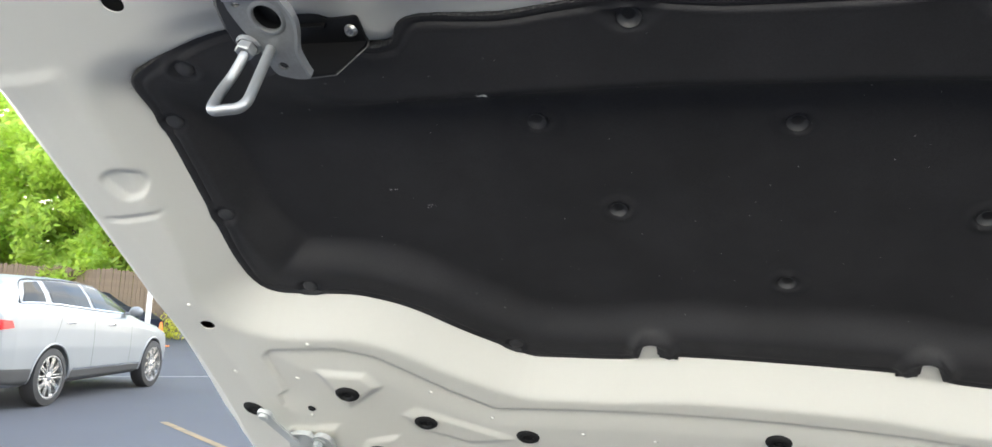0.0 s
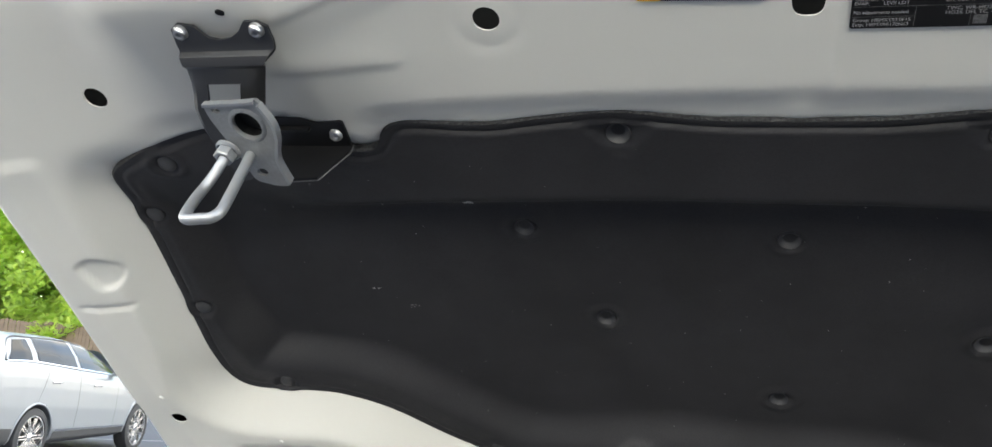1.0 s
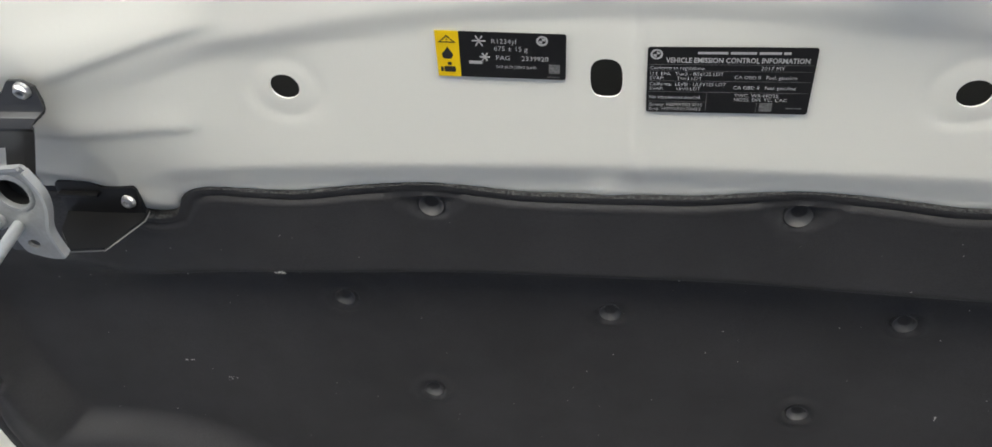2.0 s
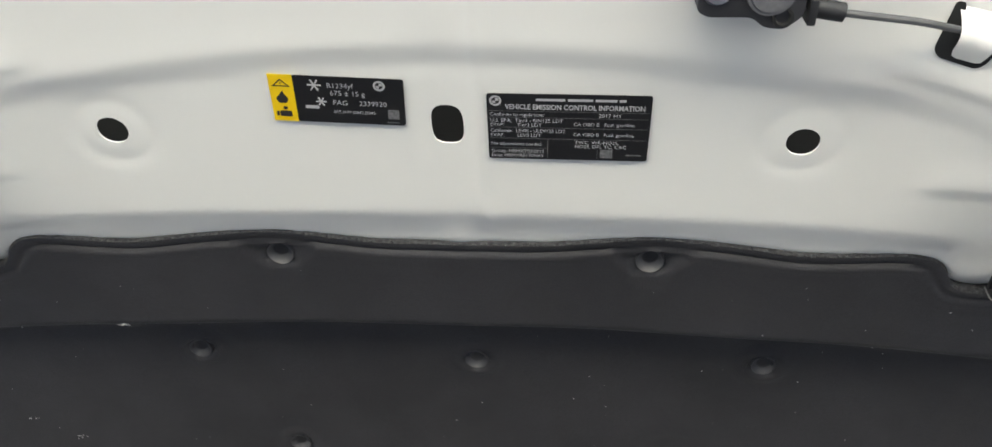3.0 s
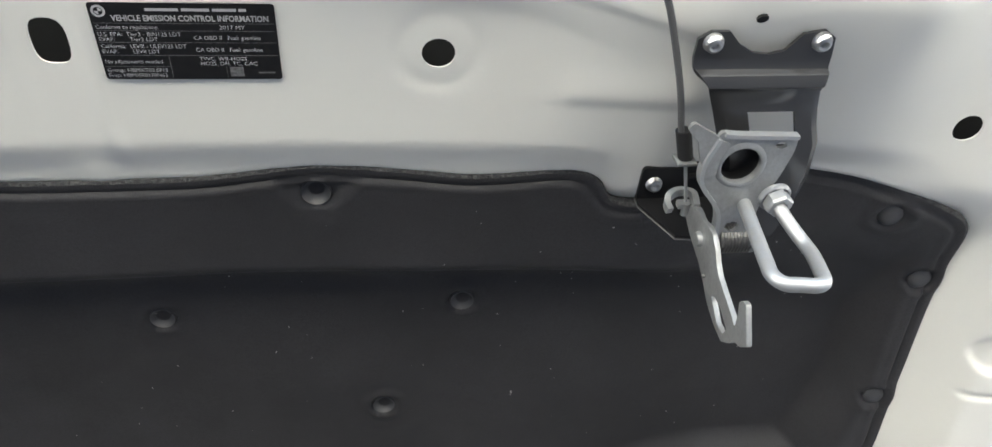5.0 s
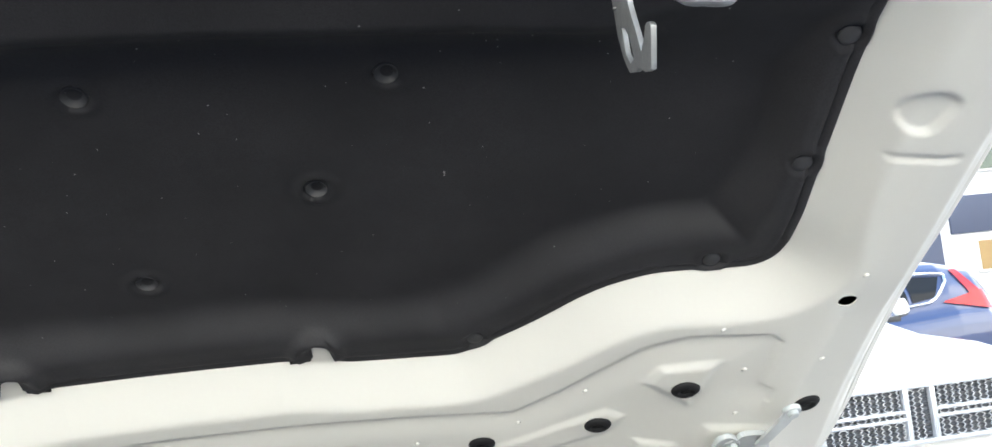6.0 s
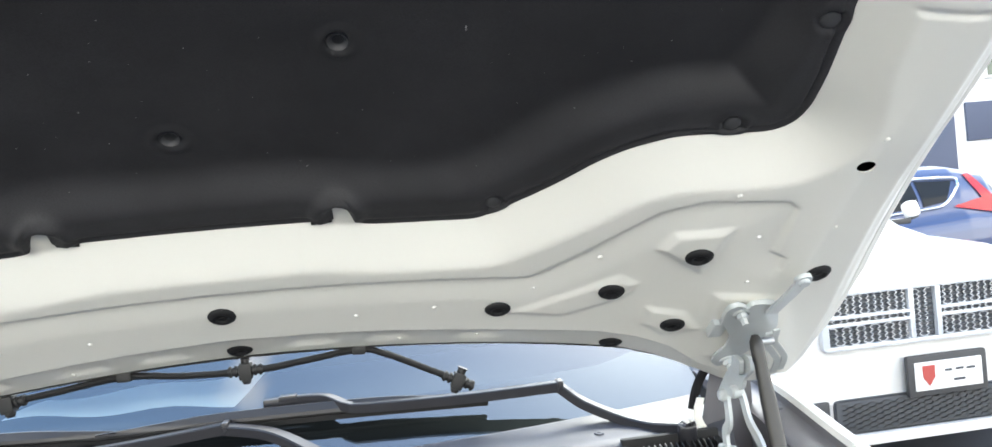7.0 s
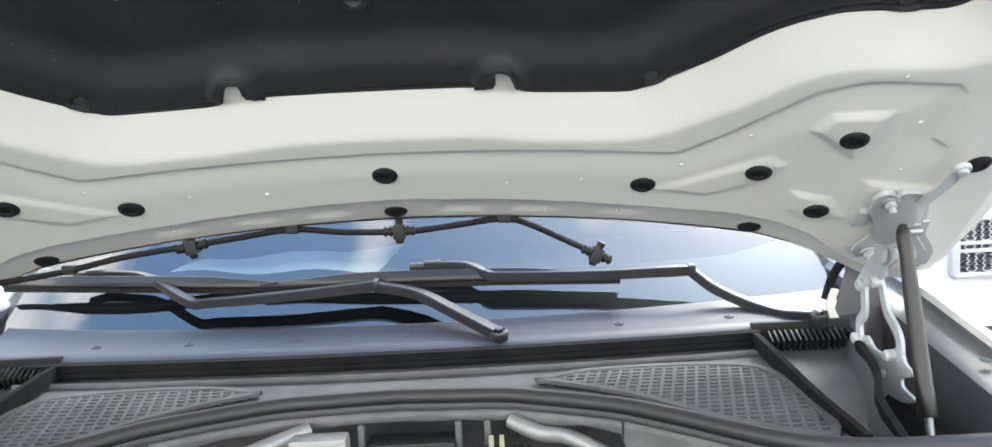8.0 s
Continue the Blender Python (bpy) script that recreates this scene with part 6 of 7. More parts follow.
def tree(x, y, height, spread, seed, leaves, low=0.06):
    rng = random.Random(seed)
    root = thing("tree", "leafy broad green tree behind the fence", "tree", pose(x, y, 0.1), "trees behind the fence")
    bm = bmesh.new()
    trunk = smooth_path([(0, 0, 0), (rng.uniform(-.1, .1), rng.uniform(-.1, .1), height * 0.2), (rng.uniform(-.3, .3), rng.uniform(-.3, .3), height * 0.45), (rng.uniform(-.5, .5), rng.uniform(-.4, .4), height * 0.8)], 5)
    sweep(bm, trunk, lambda t: circle(0.16 * (1 - 0.85 * t), 9), up=(0, 1, 0))
    part("trunk", bm, BARK, root)
    clumps = []
    for k in range(14):
        a, h = rng.uniform(0, 6.28), rng.uniform(low, 0.85)
        base = trunk[min(len(trunk) - 1, int(h * len(trunk)))]
        r = spread * (0.55 + 0.5 * math.sin(min(1, h + 0.15) * 3.0)) * rng.uniform(0.6, 1.05)
        end = base + Vector((math.cos(a) * r, math.sin(a) * r, height * rng.uniform(0.02, 0.16)))
        mid = (base + end) / 2 + Vector((0, 0, 0.12 * r))
        bm = sweep(bmesh.new(), smooth_path([base, mid, end], 4), lambda t: circle(0.05 * (1 - 0.8 * t), 6), up=(0.3, 0.2, 1))
        part("limb", bm, BARK, root)
        for q in range(5):
            c = base.lerp(end, 0.45 + 0.14 * q) + Vector((rng.gauss(0, .35), rng.gauss(0, .35), rng.gauss(0.1, .3)))
            clumps.append((c, rng.uniform(0.45, 0.95)))
    for k in range(64):
        clumps.append((Vector((rng.gauss(0, spread * .5), rng.gauss(0, spread * .4), height * rng.uniform(low + 0.1, 0.98))), rng.uniform(0.5, 0.9)))
    vs, fs = [], []
    for c, r in clumps:
        for k in range(120):
            d = Vector((rng.gauss(0, 1), rng.gauss(0, 1), rng.gauss(0, 0.75)))
            p = c + d.normalized() * r * rng.uniform(0.35, 1.05)
            e = Euler((rng.uniform(-1.0, 1.0), rng.uniform(-1.0, 1.0), rng.uniform(0, 6.28))).to_matrix()
            L, w = rng.uniform(0.12, 0.25), rng.uniform(0.06, 0.11)
            i = len(vs)
            vs += [p + e @ Vector(q) for q in ((-L, 0, 0), (0, -w, 0.015), (L, 0, -0.02), (0, w, 0.015))]
            fs.append((i, i + 1, i + 2, i + 3))
    tagged(part("crown", (vs, fs), leaves, root, smooth=0), kind="stuff")
    return root


tree(-33.0, 27.5, 10.5, 3.4, 11, LEAF_A)
tree(-29.3, 28.8, 10.0, 3.3, 12, LEAF_A)
tree(-26.2, 27.2, 9.0, 2.9, 13, LEAF_A)
tree(-23.3, 28.6, 8.4, 2.7, 14, LEAF_B)
tree(-20.6, 27.6, 7.6, 2.6, 15, LEAF_B)
tree(-17.6, 28.6, 7.6, 2.8, 16, LEAF_A)
tree(-13.5, 29.5, 8.0, 3.2, 17, LEAF_A)
tree(-30.5, 33.0, 11.0, 3.6, 18, LEAF_A)
tree(-24.5, 33.5, 9.5, 3.6, 19, LEAF_A)
tree(-18.0, 34.0, 9.0, 3.6, 20, LEAF_A)
tree(-36.5, 30.0, 12.0, 3.8, 21, LEAF_A)
tree(-27.5, 37.0, 12.0, 4.2, 22, LEAF_A)
tree(-34.0, 38.0, 13.5, 4.4, 23, LEAF_A)
tree(-21.5, 38.5, 10.5, 4.2, 24, LEAF_B)
for k in range(6):
    tree(-48.0 + 5.2 * k, 44.0 + (k % 2) * 1.5, 12.5 - 0.25 * k, 4.6, 30 + k, LEAF_A)
shrub = thing("shrub", "small bright green shrub at the kerb", "shrub", pose(-19.3, 23.0, 0.0))
rngs = random.Random(5)
vs, fs = [], []
for k in range(320):
    p = Vector((rngs.gauss(0, 0.35), rngs.gauss(0, 0.3), abs(rngs.gauss(0.25, 0.25))))
    e = Euler((rngs.uniform(-1, 1), rngs.uniform(-1, 1), rngs.uniform(0, 6.28))).to_matrix()
    i = len(vs)
    vs += [p + e @ Vector(q) for q in ((-0.09, 0, 0), (0, -0.03, 0.01), (0.09, 0, -0.02), (0, 0.03, 0.01))]
    fs.append((i, i + 1, i + 2, i + 3))
tagged(part("leaves", (vs, fs), LEAF_B, shrub, smooth=0), kind="stuff")
bm = bmesh.new()
for k in range(5):
    tube(bm, [(0, 0, 0), (rngs.uniform(-.2, .2), rngs.uniform(-.2, .2), 0.4)], 0.008, 2, 5)
part("stems", bm, BARK, shrub)
POSTW = material("white_post_paint", (0.75, 0.75, 0.74), 0.5, blot=0.2, blot_scale=8)
post = thing("bollard_sleeve", "white plastic marker post on the lot", "marker post", pose(-14.15, 15.9, 0))
bm = plate(bmesh.new(), [(-0.055, 0), (0.055, 0), (0.055, 1.62), (-0.03, 1.78), (-0.055, 1.78)], 0.06, bevel=0.004, m=pose(0, 0, 0, 90, 0, 0))
part("sleeve", bm, POSTW, post)
bm = lathe(bmesh.new(), [(0.0, 0.05), (0.10, 0.05), (0.11, 0.0)], 16)
part("foot", bm, RUBBER, post)
ORANGE = material("orange_plastic", (0.75, 0.22, 0.03), 0.5, blot=0.2, blot_scale=8)
cone = thing("traffic_cone", "orange traffic cone beside the marker post", "traffic cone", pose(-16.6, 19.4, 0))
bm = lathe(bmesh.new(), [(0.15, 0.03), (0.14, 0.06), (0.03, 0.70), (0.0, 0.71)], 18)
part("body", bm, ORANGE, cone)
bm = box(bmesh.new(), -0.2, -0.2, 0, 0.2, 0.2, 0.035, 0.01)
part("base", bm, ORANGE, cone)

# ---- parked cars ----
TYRE = material("tyre_rubber", (0.022, 0.022, 0.024), 0.75, blot=0.3, blot_scale=12, bump=0.3, bump_scale=80)
RIM = material("machined_rim", (0.65, 0.65, 0.65), 0.25, metal=0.9, blot=0.2, blot_scale=20)
WELL = material("wheel_well", (0.012, 0.012, 0.012), 0.9)
CAR_GLASS = material("tinted_car_glass", (0.02, 0.022, 0.025), 0.10, spec=0.14)
RED_LENS = material("red_lens", (0.42, 0.005, 0.010), 0.25, coat=0.1)
CLADDING = material("dark_cladding", (0.05, 0.05, 0.052), 0.6, blot=0.2)
CHROME = material("bright_chrome", (0.8, 0.8, 0.82), 0.12, metal=1.0)


class CarShape:
    """Body lofted through stations (x, bottom, belt, roof, half width, roof half width)."""

    def __init__(self, stations):
        self.s = np.array(stations, float)

    def at(self, x):
        return [float(np.interp(x, self.s[:, 0], self.s[:, k])) for k in range(1, 6)]

    def ring(self, x):
        zb, belt, roof, w, wr = self.at(x)
        h = belt - zb
        return [(0, zb), (w * 0.86, zb), (w * 0.95, zb + 0.06 * h), (w * 0.985, zb + 0.2 * h), (w, zb + 0.48 * h), (w * 0.992, zb + 0.72 * h), (w * 0.985, zb + 0.84 * h), (w * 0.965, zb + 0.95 * h), (w * 0.93, belt),
                (w * 0.93 + (wr - w * 0.93) * 0.35, belt + (roof - belt) * 0.42), (wr + (w * 0.93 - wr) * 0.12, belt + (roof - belt) * 0.80), (wr * 0.93, roof - 0.035 * min(1, (roof - belt) * 4)), (wr * 0.6, roof - 0.004), (0, roof)]

    def side(self, x, z):
        r = self.ring(x)[1:-1]
        return float(np.interp(z, [p[1] for p in r], [p[0] for p in r]))

    def body(self, wheels, radius, n=240):
        x0, x1 = self.s[0, 0], self.s[-1, 0]
        rows = []
        for i in range(n + 1):
            x = x0 + (x1 - x0) * i / n
            r = self.ring(x)
            row = []
            fine = []
            for q, (a, b) in enumerate(zip(r, r[1:])):
                k = 9 if 1 < q < 6 else 3
                for j in range(k):
                    fine.append((a[0] + (b[0] - a[0]) * j / k, a[1] + (b[1] - a[1]) * j / k))
            fine.append(r[-1])
            for y, z in fine:
                for wx in wheels:
                    if math.hypot(x - wx, z - radius) < radius * 1.13 and y > 0.3:
                        y = min(y, 0.62)
                row.append((y, z))
            rows.append((x, row))
        vs, fs = [], []
        k = len(rows[0][1])
        for sgn in (1, -1):
            o = len(vs)
            for x, row in rows:
                vs += [(x, sgn * y, z) for y, z in row]
            for i in range(n):
                for j in range(k - 1):
                    q = (o + i * k + j, o + (i + 1) * k + j, o + (i + 1) * k + j + 1, o + i * k + j + 1)
                    fs.append(q if sgn < 0 else q[::-1])
        for i in (0, n):
            o = i * k
            p = (n + 1) * k + i * k
            ring = [o + j for j in range(k)] + [p + j for j in range(k - 2, 0, -1)]
            fs.append(ring if i else ring[::-1])
        return vs, fs

    def patch(self, corners, sgn, lift=0.008, nu=14, nv=8):
        """A panel lying on the body's side between four (x, z) corners."""
        a, b, c, d = [Vector(p) for p in corners]
        vs = []
        for j in range(nv + 1):
            for i in range(nu + 1):
                p = a.lerp(b, i / nu).lerp(d.lerp(c, i / nu), j / nv)
                vs.append((p.x, sgn * (self.side(p.x, p.y) + lift), p.y))
        fs = [(j * (nu + 1) + i, j * (nu + 1) + i + 1, (j + 1) * (nu + 1) + i + 1, (j + 1) * (nu + 1) + i) for j in range(nv) for i in range(nu)]
        return vs, ([f[::-1] for f in fs] if sgn > 0 else fs)


def wheel(root, x, y, r, rim_r, sgn, spokes=10):
    m = Matrix.Translation((x, y, r)) @ pose(0, 0, 0, 90 * sgn, 0, 0)
    hub = part("wheel", lathe(bmesh.new(), [(rim_r, -0.10), (r * 0.96, -0.10), (r, -0.07), (r, 0.07), (r * 0.97, 0.10), (rim_r * 1.04, 0.115), (rim_r, 0.10)], 40), TYRE, root, "black tyre on an alloy rim", m=m, smooth=40)
    bm = bmesh.new()
    lathe(bm, [(rim_r, 0.105), (rim_r * 0.94, 0.105), (rim_r * 0.92, 0.03), (rim_r * 0.9, -0.06)], 40)
    lathe(bm, [(rim_r * 0.22, 0.06), (rim_r * 0.22, 0.085), (rim_r * 0.14, 0.095), (0, 0.095)], 20)
    for k in range(spokes):
        for off in (-0.018, 0.018):
            box(bm, rim_r * 0.15, off - 0.008, 0.06, rim_r * 0.95, off + 0.008, 0.088, 0.003, m=pose(0, 0, 0, 0, 0, 360 / spokes * k))
    part("rim", bm, RIM, hub, "bright spoked alloy rim", smooth=30)
    part("brake_disc", lathe(bmesh.new(), [(rim_r * 0.9, -0.05), (0, -0.05)], 24), WELL, hub)


def parked_car(label, m, stations, paint, wheels, radius, rim_r, track, windows, spokes=10):
    root = thing("parked_car", label, "car", m, "cars on the lot")
    shape = CarShape(stations)
    part("body", shape.body(wheels, radius), paint, root, smooth=40)
    for sgn in (1, -1):
        for wx in wheels:
            wheel(root, wx, sgn * track, radius, rim_r, -sgn, spokes)
        for wx in wheels:
            arch = [(wx + radius * 1.14 * math.cos(radians(q)), radius + radius * 1.14 * math.sin(radians(q))) for q in range(-8, 189, 7)]
            bm = sweep(bmesh.new(), [Vector((x, sgn * (shape.side(x, z) - 0.002), z)) for x, z in arch], circle(0.017, 8))
            part("wheel_arch", bm, paint, root, smooth=60)
        for w in windows:
            part("side_window", shape.patch(w, sgn), CAR_GLASS, root, "tinted side window")
    return root, shape


SILVER = material("silver_metallic_paint", (0.23, 0.24, 0.255), 0.40, metal=0.25, coat=0.35, blot=0.05, blot_scale=3)
silver_at = pose(-9.96, 7.73, 0, 0, 0, 104.6)
st = [(-1.24, 0.48, 0.95, 1.02, 0.70, 0.62), (-1.20, 0.40, 1.15, 1.32, 0.83, 0.66), (-1.05, 0.34, 1.27, 1.60, 0.90, 0.66), (-0.8, 0.30, 1.33, 1.685, 0.935, 0.66), (-0.3, 0.28, 1.34, 1.715, 0.955, 0.67), (0.5, 0.27, 1.30, 1.715, 0.965, 0.67),
      (1.0, 0.27, 1.26, 1.70, 0.965, 0.66), (1.45, 0.27, 1.22, 1.655, 0.963, 0.64), (1.9, 0.27, 1.185, 1.50, 0.96, 0.66), (2.3, 0.27, 1.15, 1.25, 0.955, 0.72), (2.7, 0.28, 1.08, 1.13, 0.945, 0.70), (3.2, 0.30, 1.00, 1.06, 0.92, 0.66), (3.6, 0.33, 0.90, 0.96, 0.87, 0.6), (3.85, 0.36, 0.80, 0.84, 0.76, 0.52), (3.96, 0.42, 0.66, 0.68, 0.58, 0.4)]
wins = [[(-0.66, 1.375), (-0.16, 1.375), (-0.14, 1.645), (-0.45, 1.625)], [(-0.02, 1.37), (0.96, 1.30), (0.90, 1.645), (0.0, 1.655)], [(1.06, 1.29), (2.16, 1.225), (1.62, 1.53), (1.0, 1.64)]]
silver, ss = parked_car("silver crossover car with tinted rear windows parked on the lot", silver_at, st, SILVER, (0.0, 2.995), 0.385, 0.285, 0.845, wins)
SEAM = material("panel_gap", (0.07, 0.07, 0.075), 0.8)
for sgn in (-1, 1):
    part("rear_lamp", ss.patch([(-1.19, 1.02), (-0.86, 1.05), (-0.90, 1.14), (-1.17, 1.16)], sgn, 0.010), RED_LENS, silver, "red wrap-round rear lamp")
    part("sill_cladding", ss.patch([(0.48, 0.28), (2.52, 0.28), (2.52, 0.42), (0.48, 0.44)], sgn, 0.012), CLADDING, silver, "dark grey sill cladding")
    part("rear_cladding", ss.patch([(-1.12, 0.37), (-0.45, 0.30), (-0.45, 0.52), (-1.12, 0.55)], sgn, 0.010), CLADDING, silver, "dark grey bumper cladding")
    part("chrome_strip", ss.patch([(0.50, 0.445), (2.50, 0.425), (2.50, 0.45), (0.50, 0.47)], sgn, 0.016, 14, 2), CHROME, silver, "chrome door strip")
    for q in ([(0.985, 0.46), (0.995, 0.46), (0.998, 1.28), (0.988, 1.28)], [(0.205, 1.30), (0.213, 1.30), (0.0, 0.85), (-0.008, 0.85)][::-1], [(2.122, 0.46), (2.130, 0.46), (2.165, 1.15), (2.157, 1.15)]):
        part("door_gap", ss.patch(q, sgn, 0.003, 1, 10), SEAM, silver)
    bm = sweep(bmesh.new(), smooth_path([(x, sgn * (ss.side(x, z) + 0.010), z) for x, z in ((-0.70, 1.365), (-0.1, 1.362), (0.9, 1.295), (1.6, 1.25), (2.16, 1.215))], 6), circle(0.011, 8))
    part("window_trim", bm, CHROME, silver, "chrome strip below the windows")
    bm = sweep(bmesh.new(), smooth_path([(x, sgn * (ss.side(x, z) + 0.008), z) for x, z in ((-0.72, 1.37), (-0.50, 1.64), (0.0, 1.668), (0.9, 1.655), (1.62, 1.545), (2.18, 1.23))], 6), circle(0.011, 8))
    part("window_frame", bm, CLADDING, silver, "dark window frame")
    for x, z in ((0.36, 1.105), (1.48, 1.06)):
        y = ss.side(x, z)
        bm = box(bmesh.new(), x - 0.11, sgn * y - 0.02, z - 0.016, x + 0.11, sgn * y + 0.035, z + 0.016, 0.008)
        part("door_handle", bm, CHROME, silver, "bright door handle")
    bm = bmesh.new()
    bmesh.ops.create_uvsphere(bm, u_segments=14, v_segments=8, radius=1, matrix=Matrix.Translation((2.0, sgn * 1.06, 1.27)) @ Matrix.Diagonal((0.075, 0.11, 0.075, 1)))
    box(bm, 1.98, min(sgn * 0.88, sgn * 1.02), 1.20, 2.06, max(sgn * 0.88, sgn * 1.02), 1.25, 0.01)
    part("door_mirror", bm, SILVER, silver)
DARK_BLUE = material("dark_blue_paint", (0.008, 0.012, 0.028), 0.45, spec=0.25, coat=0.0, blot=0.1, blot_scale=3)
st2 = [(-1.0, 0.45, 0.9, 0.95, 0.7, 0.55), (-0.9, 0.32, 1.0, 1.05, 0.85, 0.6), (-0.3, 0.26, 1.0, 1.2, 0.9, 0.6), (0.3, 0.24, 0.98, 1.42, 0.91, 0.56), (1.2, 0.24, 0.96, 1.44, 0.91, 0.56), (2.0, 0.24, 0.93, 1.02, 0.9, 0.62), (3.0, 0.28, 0.82, 0.86, 0.86, 0.55), (3.6, 0.36, 0.62, 0.66, 0.7, 0.5)]
parked_car("dark blue sedan parked near the fence", pose(-22.5, 22.0, 0, 0, 0, -6), st2, DARK_BLUE, (0.0, 2.75), 0.33, 0.24, 0.79, [[(0.0, 1.0), (0.85, 0.99), (0.85, 1.34), (0.35, 1.33)], [(0.92, 0.99), (1.75, 0.98), (1.3, 1.33), (0.92, 1.34)]], 5)

# white pickup-nosed SUV beside the car, facing the same way
WHITE = material("white_suv_paint", (0.68, 0.68, 0.67), 0.3, coat=0.9, blot=0.03, blot_scale=2)
suv_at = pose(2.91, 2.98, 0, 0, 0, -90)
st3 = [(-4.8, 0.45, 1.1, 1.3, 0.85, 0.7), (-4.5, 0.33, 1.2, 1.75, 0.93, 0.68), (-2.6, 0.30, 1.2, 1.80, 0.95, 0.70), (-2.0, 0.30, 1.18, 1.70, 0.955, 0.70), (-1.25, 0.30, 1.14, 1.28, 0.955, 0.72), (-1.0, 0.30, 1.12, 1.20, 0.95, 0.76), (-0.5, 0.31, 1.08, 1.16, 0.94, 0.78), (-0.15, 0.33, 1.03, 1.10, 0.90, 0.76), (-0.03, 0.36, 1.00, 1.06, 0.84, 0.72), (0.0, 0.38, 0.98, 1.035, 0.80, 0.70)]
suv, sv = parked_car("white sport utility car with a honeycomb grille parked alongside", suv_at, st3, WHITE, (-0.88, -3.92), 0.39, 0.27, 0.83, [[(-2.35, 1.24), (-1.55, 1.22), (-1.9, 1.58), (-2.35, 1.62)], [(-3.3, 1.26), (-2.45, 1.25), (-2.45, 1.63), (-3.3, 1.64)]], 5)
MESH = material("grey_grille_mesh", (0.55, 0.56, 0.58), 0.35, metal=0.4, coat=0.3)
BARS = material("silver_grille_bars", (0.62, 0.64, 0.67), 0.3, metal=0.3, coat=0.4)
SHIELD = material("faded_red_print", (0.36, 0.06, 0.05), 0.5)
GR_BACK = material("grille_backing", (0.065, 0.07, 0.08), 0.7)


def honeycomb(name, y0, y1, z0, z1, x, cell, mat, parent, bar=0.006):
    """A hexagonal mesh panel facing forward."""
    bm = bmesh.new()
    a, j, z = cell * 0.082, 0, z0 + cell * 0.082
    while z <= z1 - a * 0.5:
        n = int((y1 - y0) / (cell / 4))
        path = []
        for i in range(n + 1):
            s = 1 if ((i + 2 * j) % 4) in (0, 1) else -1
            path.append(Vector((x, y0 + i * cell / 4, min(z1, max(z0, z + s * a)))))
        sweep(bm, path, [(-bar, -0.002), (bar, -0.002), (bar, 0.002), (-bar, 0.002)], up=(1, 0, 0))
        z += 2 * a
        j += 1
    return tagged(part(name, bm, mat, parent, "honeycomb mesh", smooth=0), kind="stuff")


bm = box(bmesh.new(), -0.02, -0.57, 0.735, 0.012, 0.57, 1.025, 0.02)
part("grille_backing", bm, GR_BACK, suv, "dark grille backing")
for y0, y1, z0, z1 in ((-0.53, -0.09, 0.905, 1.005), (0.09, 0.53, 0.905, 1.005), (-0.52, -0.09, 0.755, 0.845), (0.09, 0.52, 0.755, 0.845), (-0.055, 0.055, 0.755, 1.005), (-0.53, -0.09, 0.864, 0.888), (0.09, 0.53, 0.864, 0.888)):
    honeycomb("grille_mesh", y0, y1, z0, z1, 0.022, 0.078, MESH, suv, 0.0026)
for y0, y1, z0, z1 in ((-0.57, 0.57, 1.005, 1.03), (-0.56, 0.56, 0.728, 0.752), (-0.575, -0.535, 0.74, 1.02), (0.535, 0.575, 0.74, 1.02), (-0.09, -0.06, 0.75, 1.01), (0.06, 0.09, 0.75, 1.01), (-0.54, -0.08, 0.886, 0.904), (0.08, 0.54, 0.886, 0.904), (-0.54, -0.08, 0.848, 0.866), (0.08, 0.54, 0.848, 0.866)):
    bm = box(bmesh.new(), 0.0, y0, z0, 0.04, y1, z1, 0.007)
    part("grille_bar", bm, BARS, suv, "bright silver grille bar")
bm = bmesh.new()
box(bm, 0.0, -0.53, 0.30, 0.03, 0.60, 0.475, 0.03)
part("lower_intake", bm, GR_BACK, suv, "dark lower intake")
honeycomb("intake_mesh", -0.50, 0.57, 0.315, 0.46, 0.036, 0.078, CLADDING, suv, 0.0026)
bm = box(bmesh.new(), -0.05, -0.80, 0.24, 0.06, 0.80, 0.300, 0.025)
part("bumper_lip", bm, WHITE, suv)
bm = box(bmesh.new(), 0.0, -0.72, 0.40, 0.03, -0.56, 0.48, 0.012)
part("fog_lamp_recess", bm, CLADDING, suv)
bm = box(bmesh.new(), 0.0, 0.66, 0.40, 0.03, 0.78, 0.48, 0.012)
part("fog_lamp_recess", bm, CLADDING, suv)
bm = box(bmesh.new(), 0.03, -0.145, 0.455, 0.065, 0.30, 0.665, 0.015)
part("plate_frame", bm, CLADDING, suv, "dark grey plate frame")
bm = box(bmesh.new(), 0.06, -0.11, 0.485, 0.070, 0.265, 0.630, 0.004)
part("plate", bm, POSTW, suv, "white plate with a red shield")
bm = plate(bmesh.new(), [(-0.035, 0.05), (0.035, 0.05), (0.033, -0.01), (0.0, -0.055), (-0.033, -0.01)], 0.003, m=Matrix.Translation((0.070, -0.035, 0.562)) @ Matrix(((0, 0, 1, 0), (1, 0, 0, 0), (0, 1, 0, 0), (0, 0, 0, 1))))
part("red_shield", bm, SHIELD, suv, "red shield on the plate")
for y0, y1, z in ((0.055, 0.095, 0.572), (0.115, 0.160, 0.574), (0.175, 0.225, 0.572), (0.100, 0.165, 0.520)):
    bm = box(bmesh.new(), 0.070, y0, z, 0.0715, y1, z + 0.012)
    part("print_bar", bm, GR_BACK, suv, "dark printed bar")
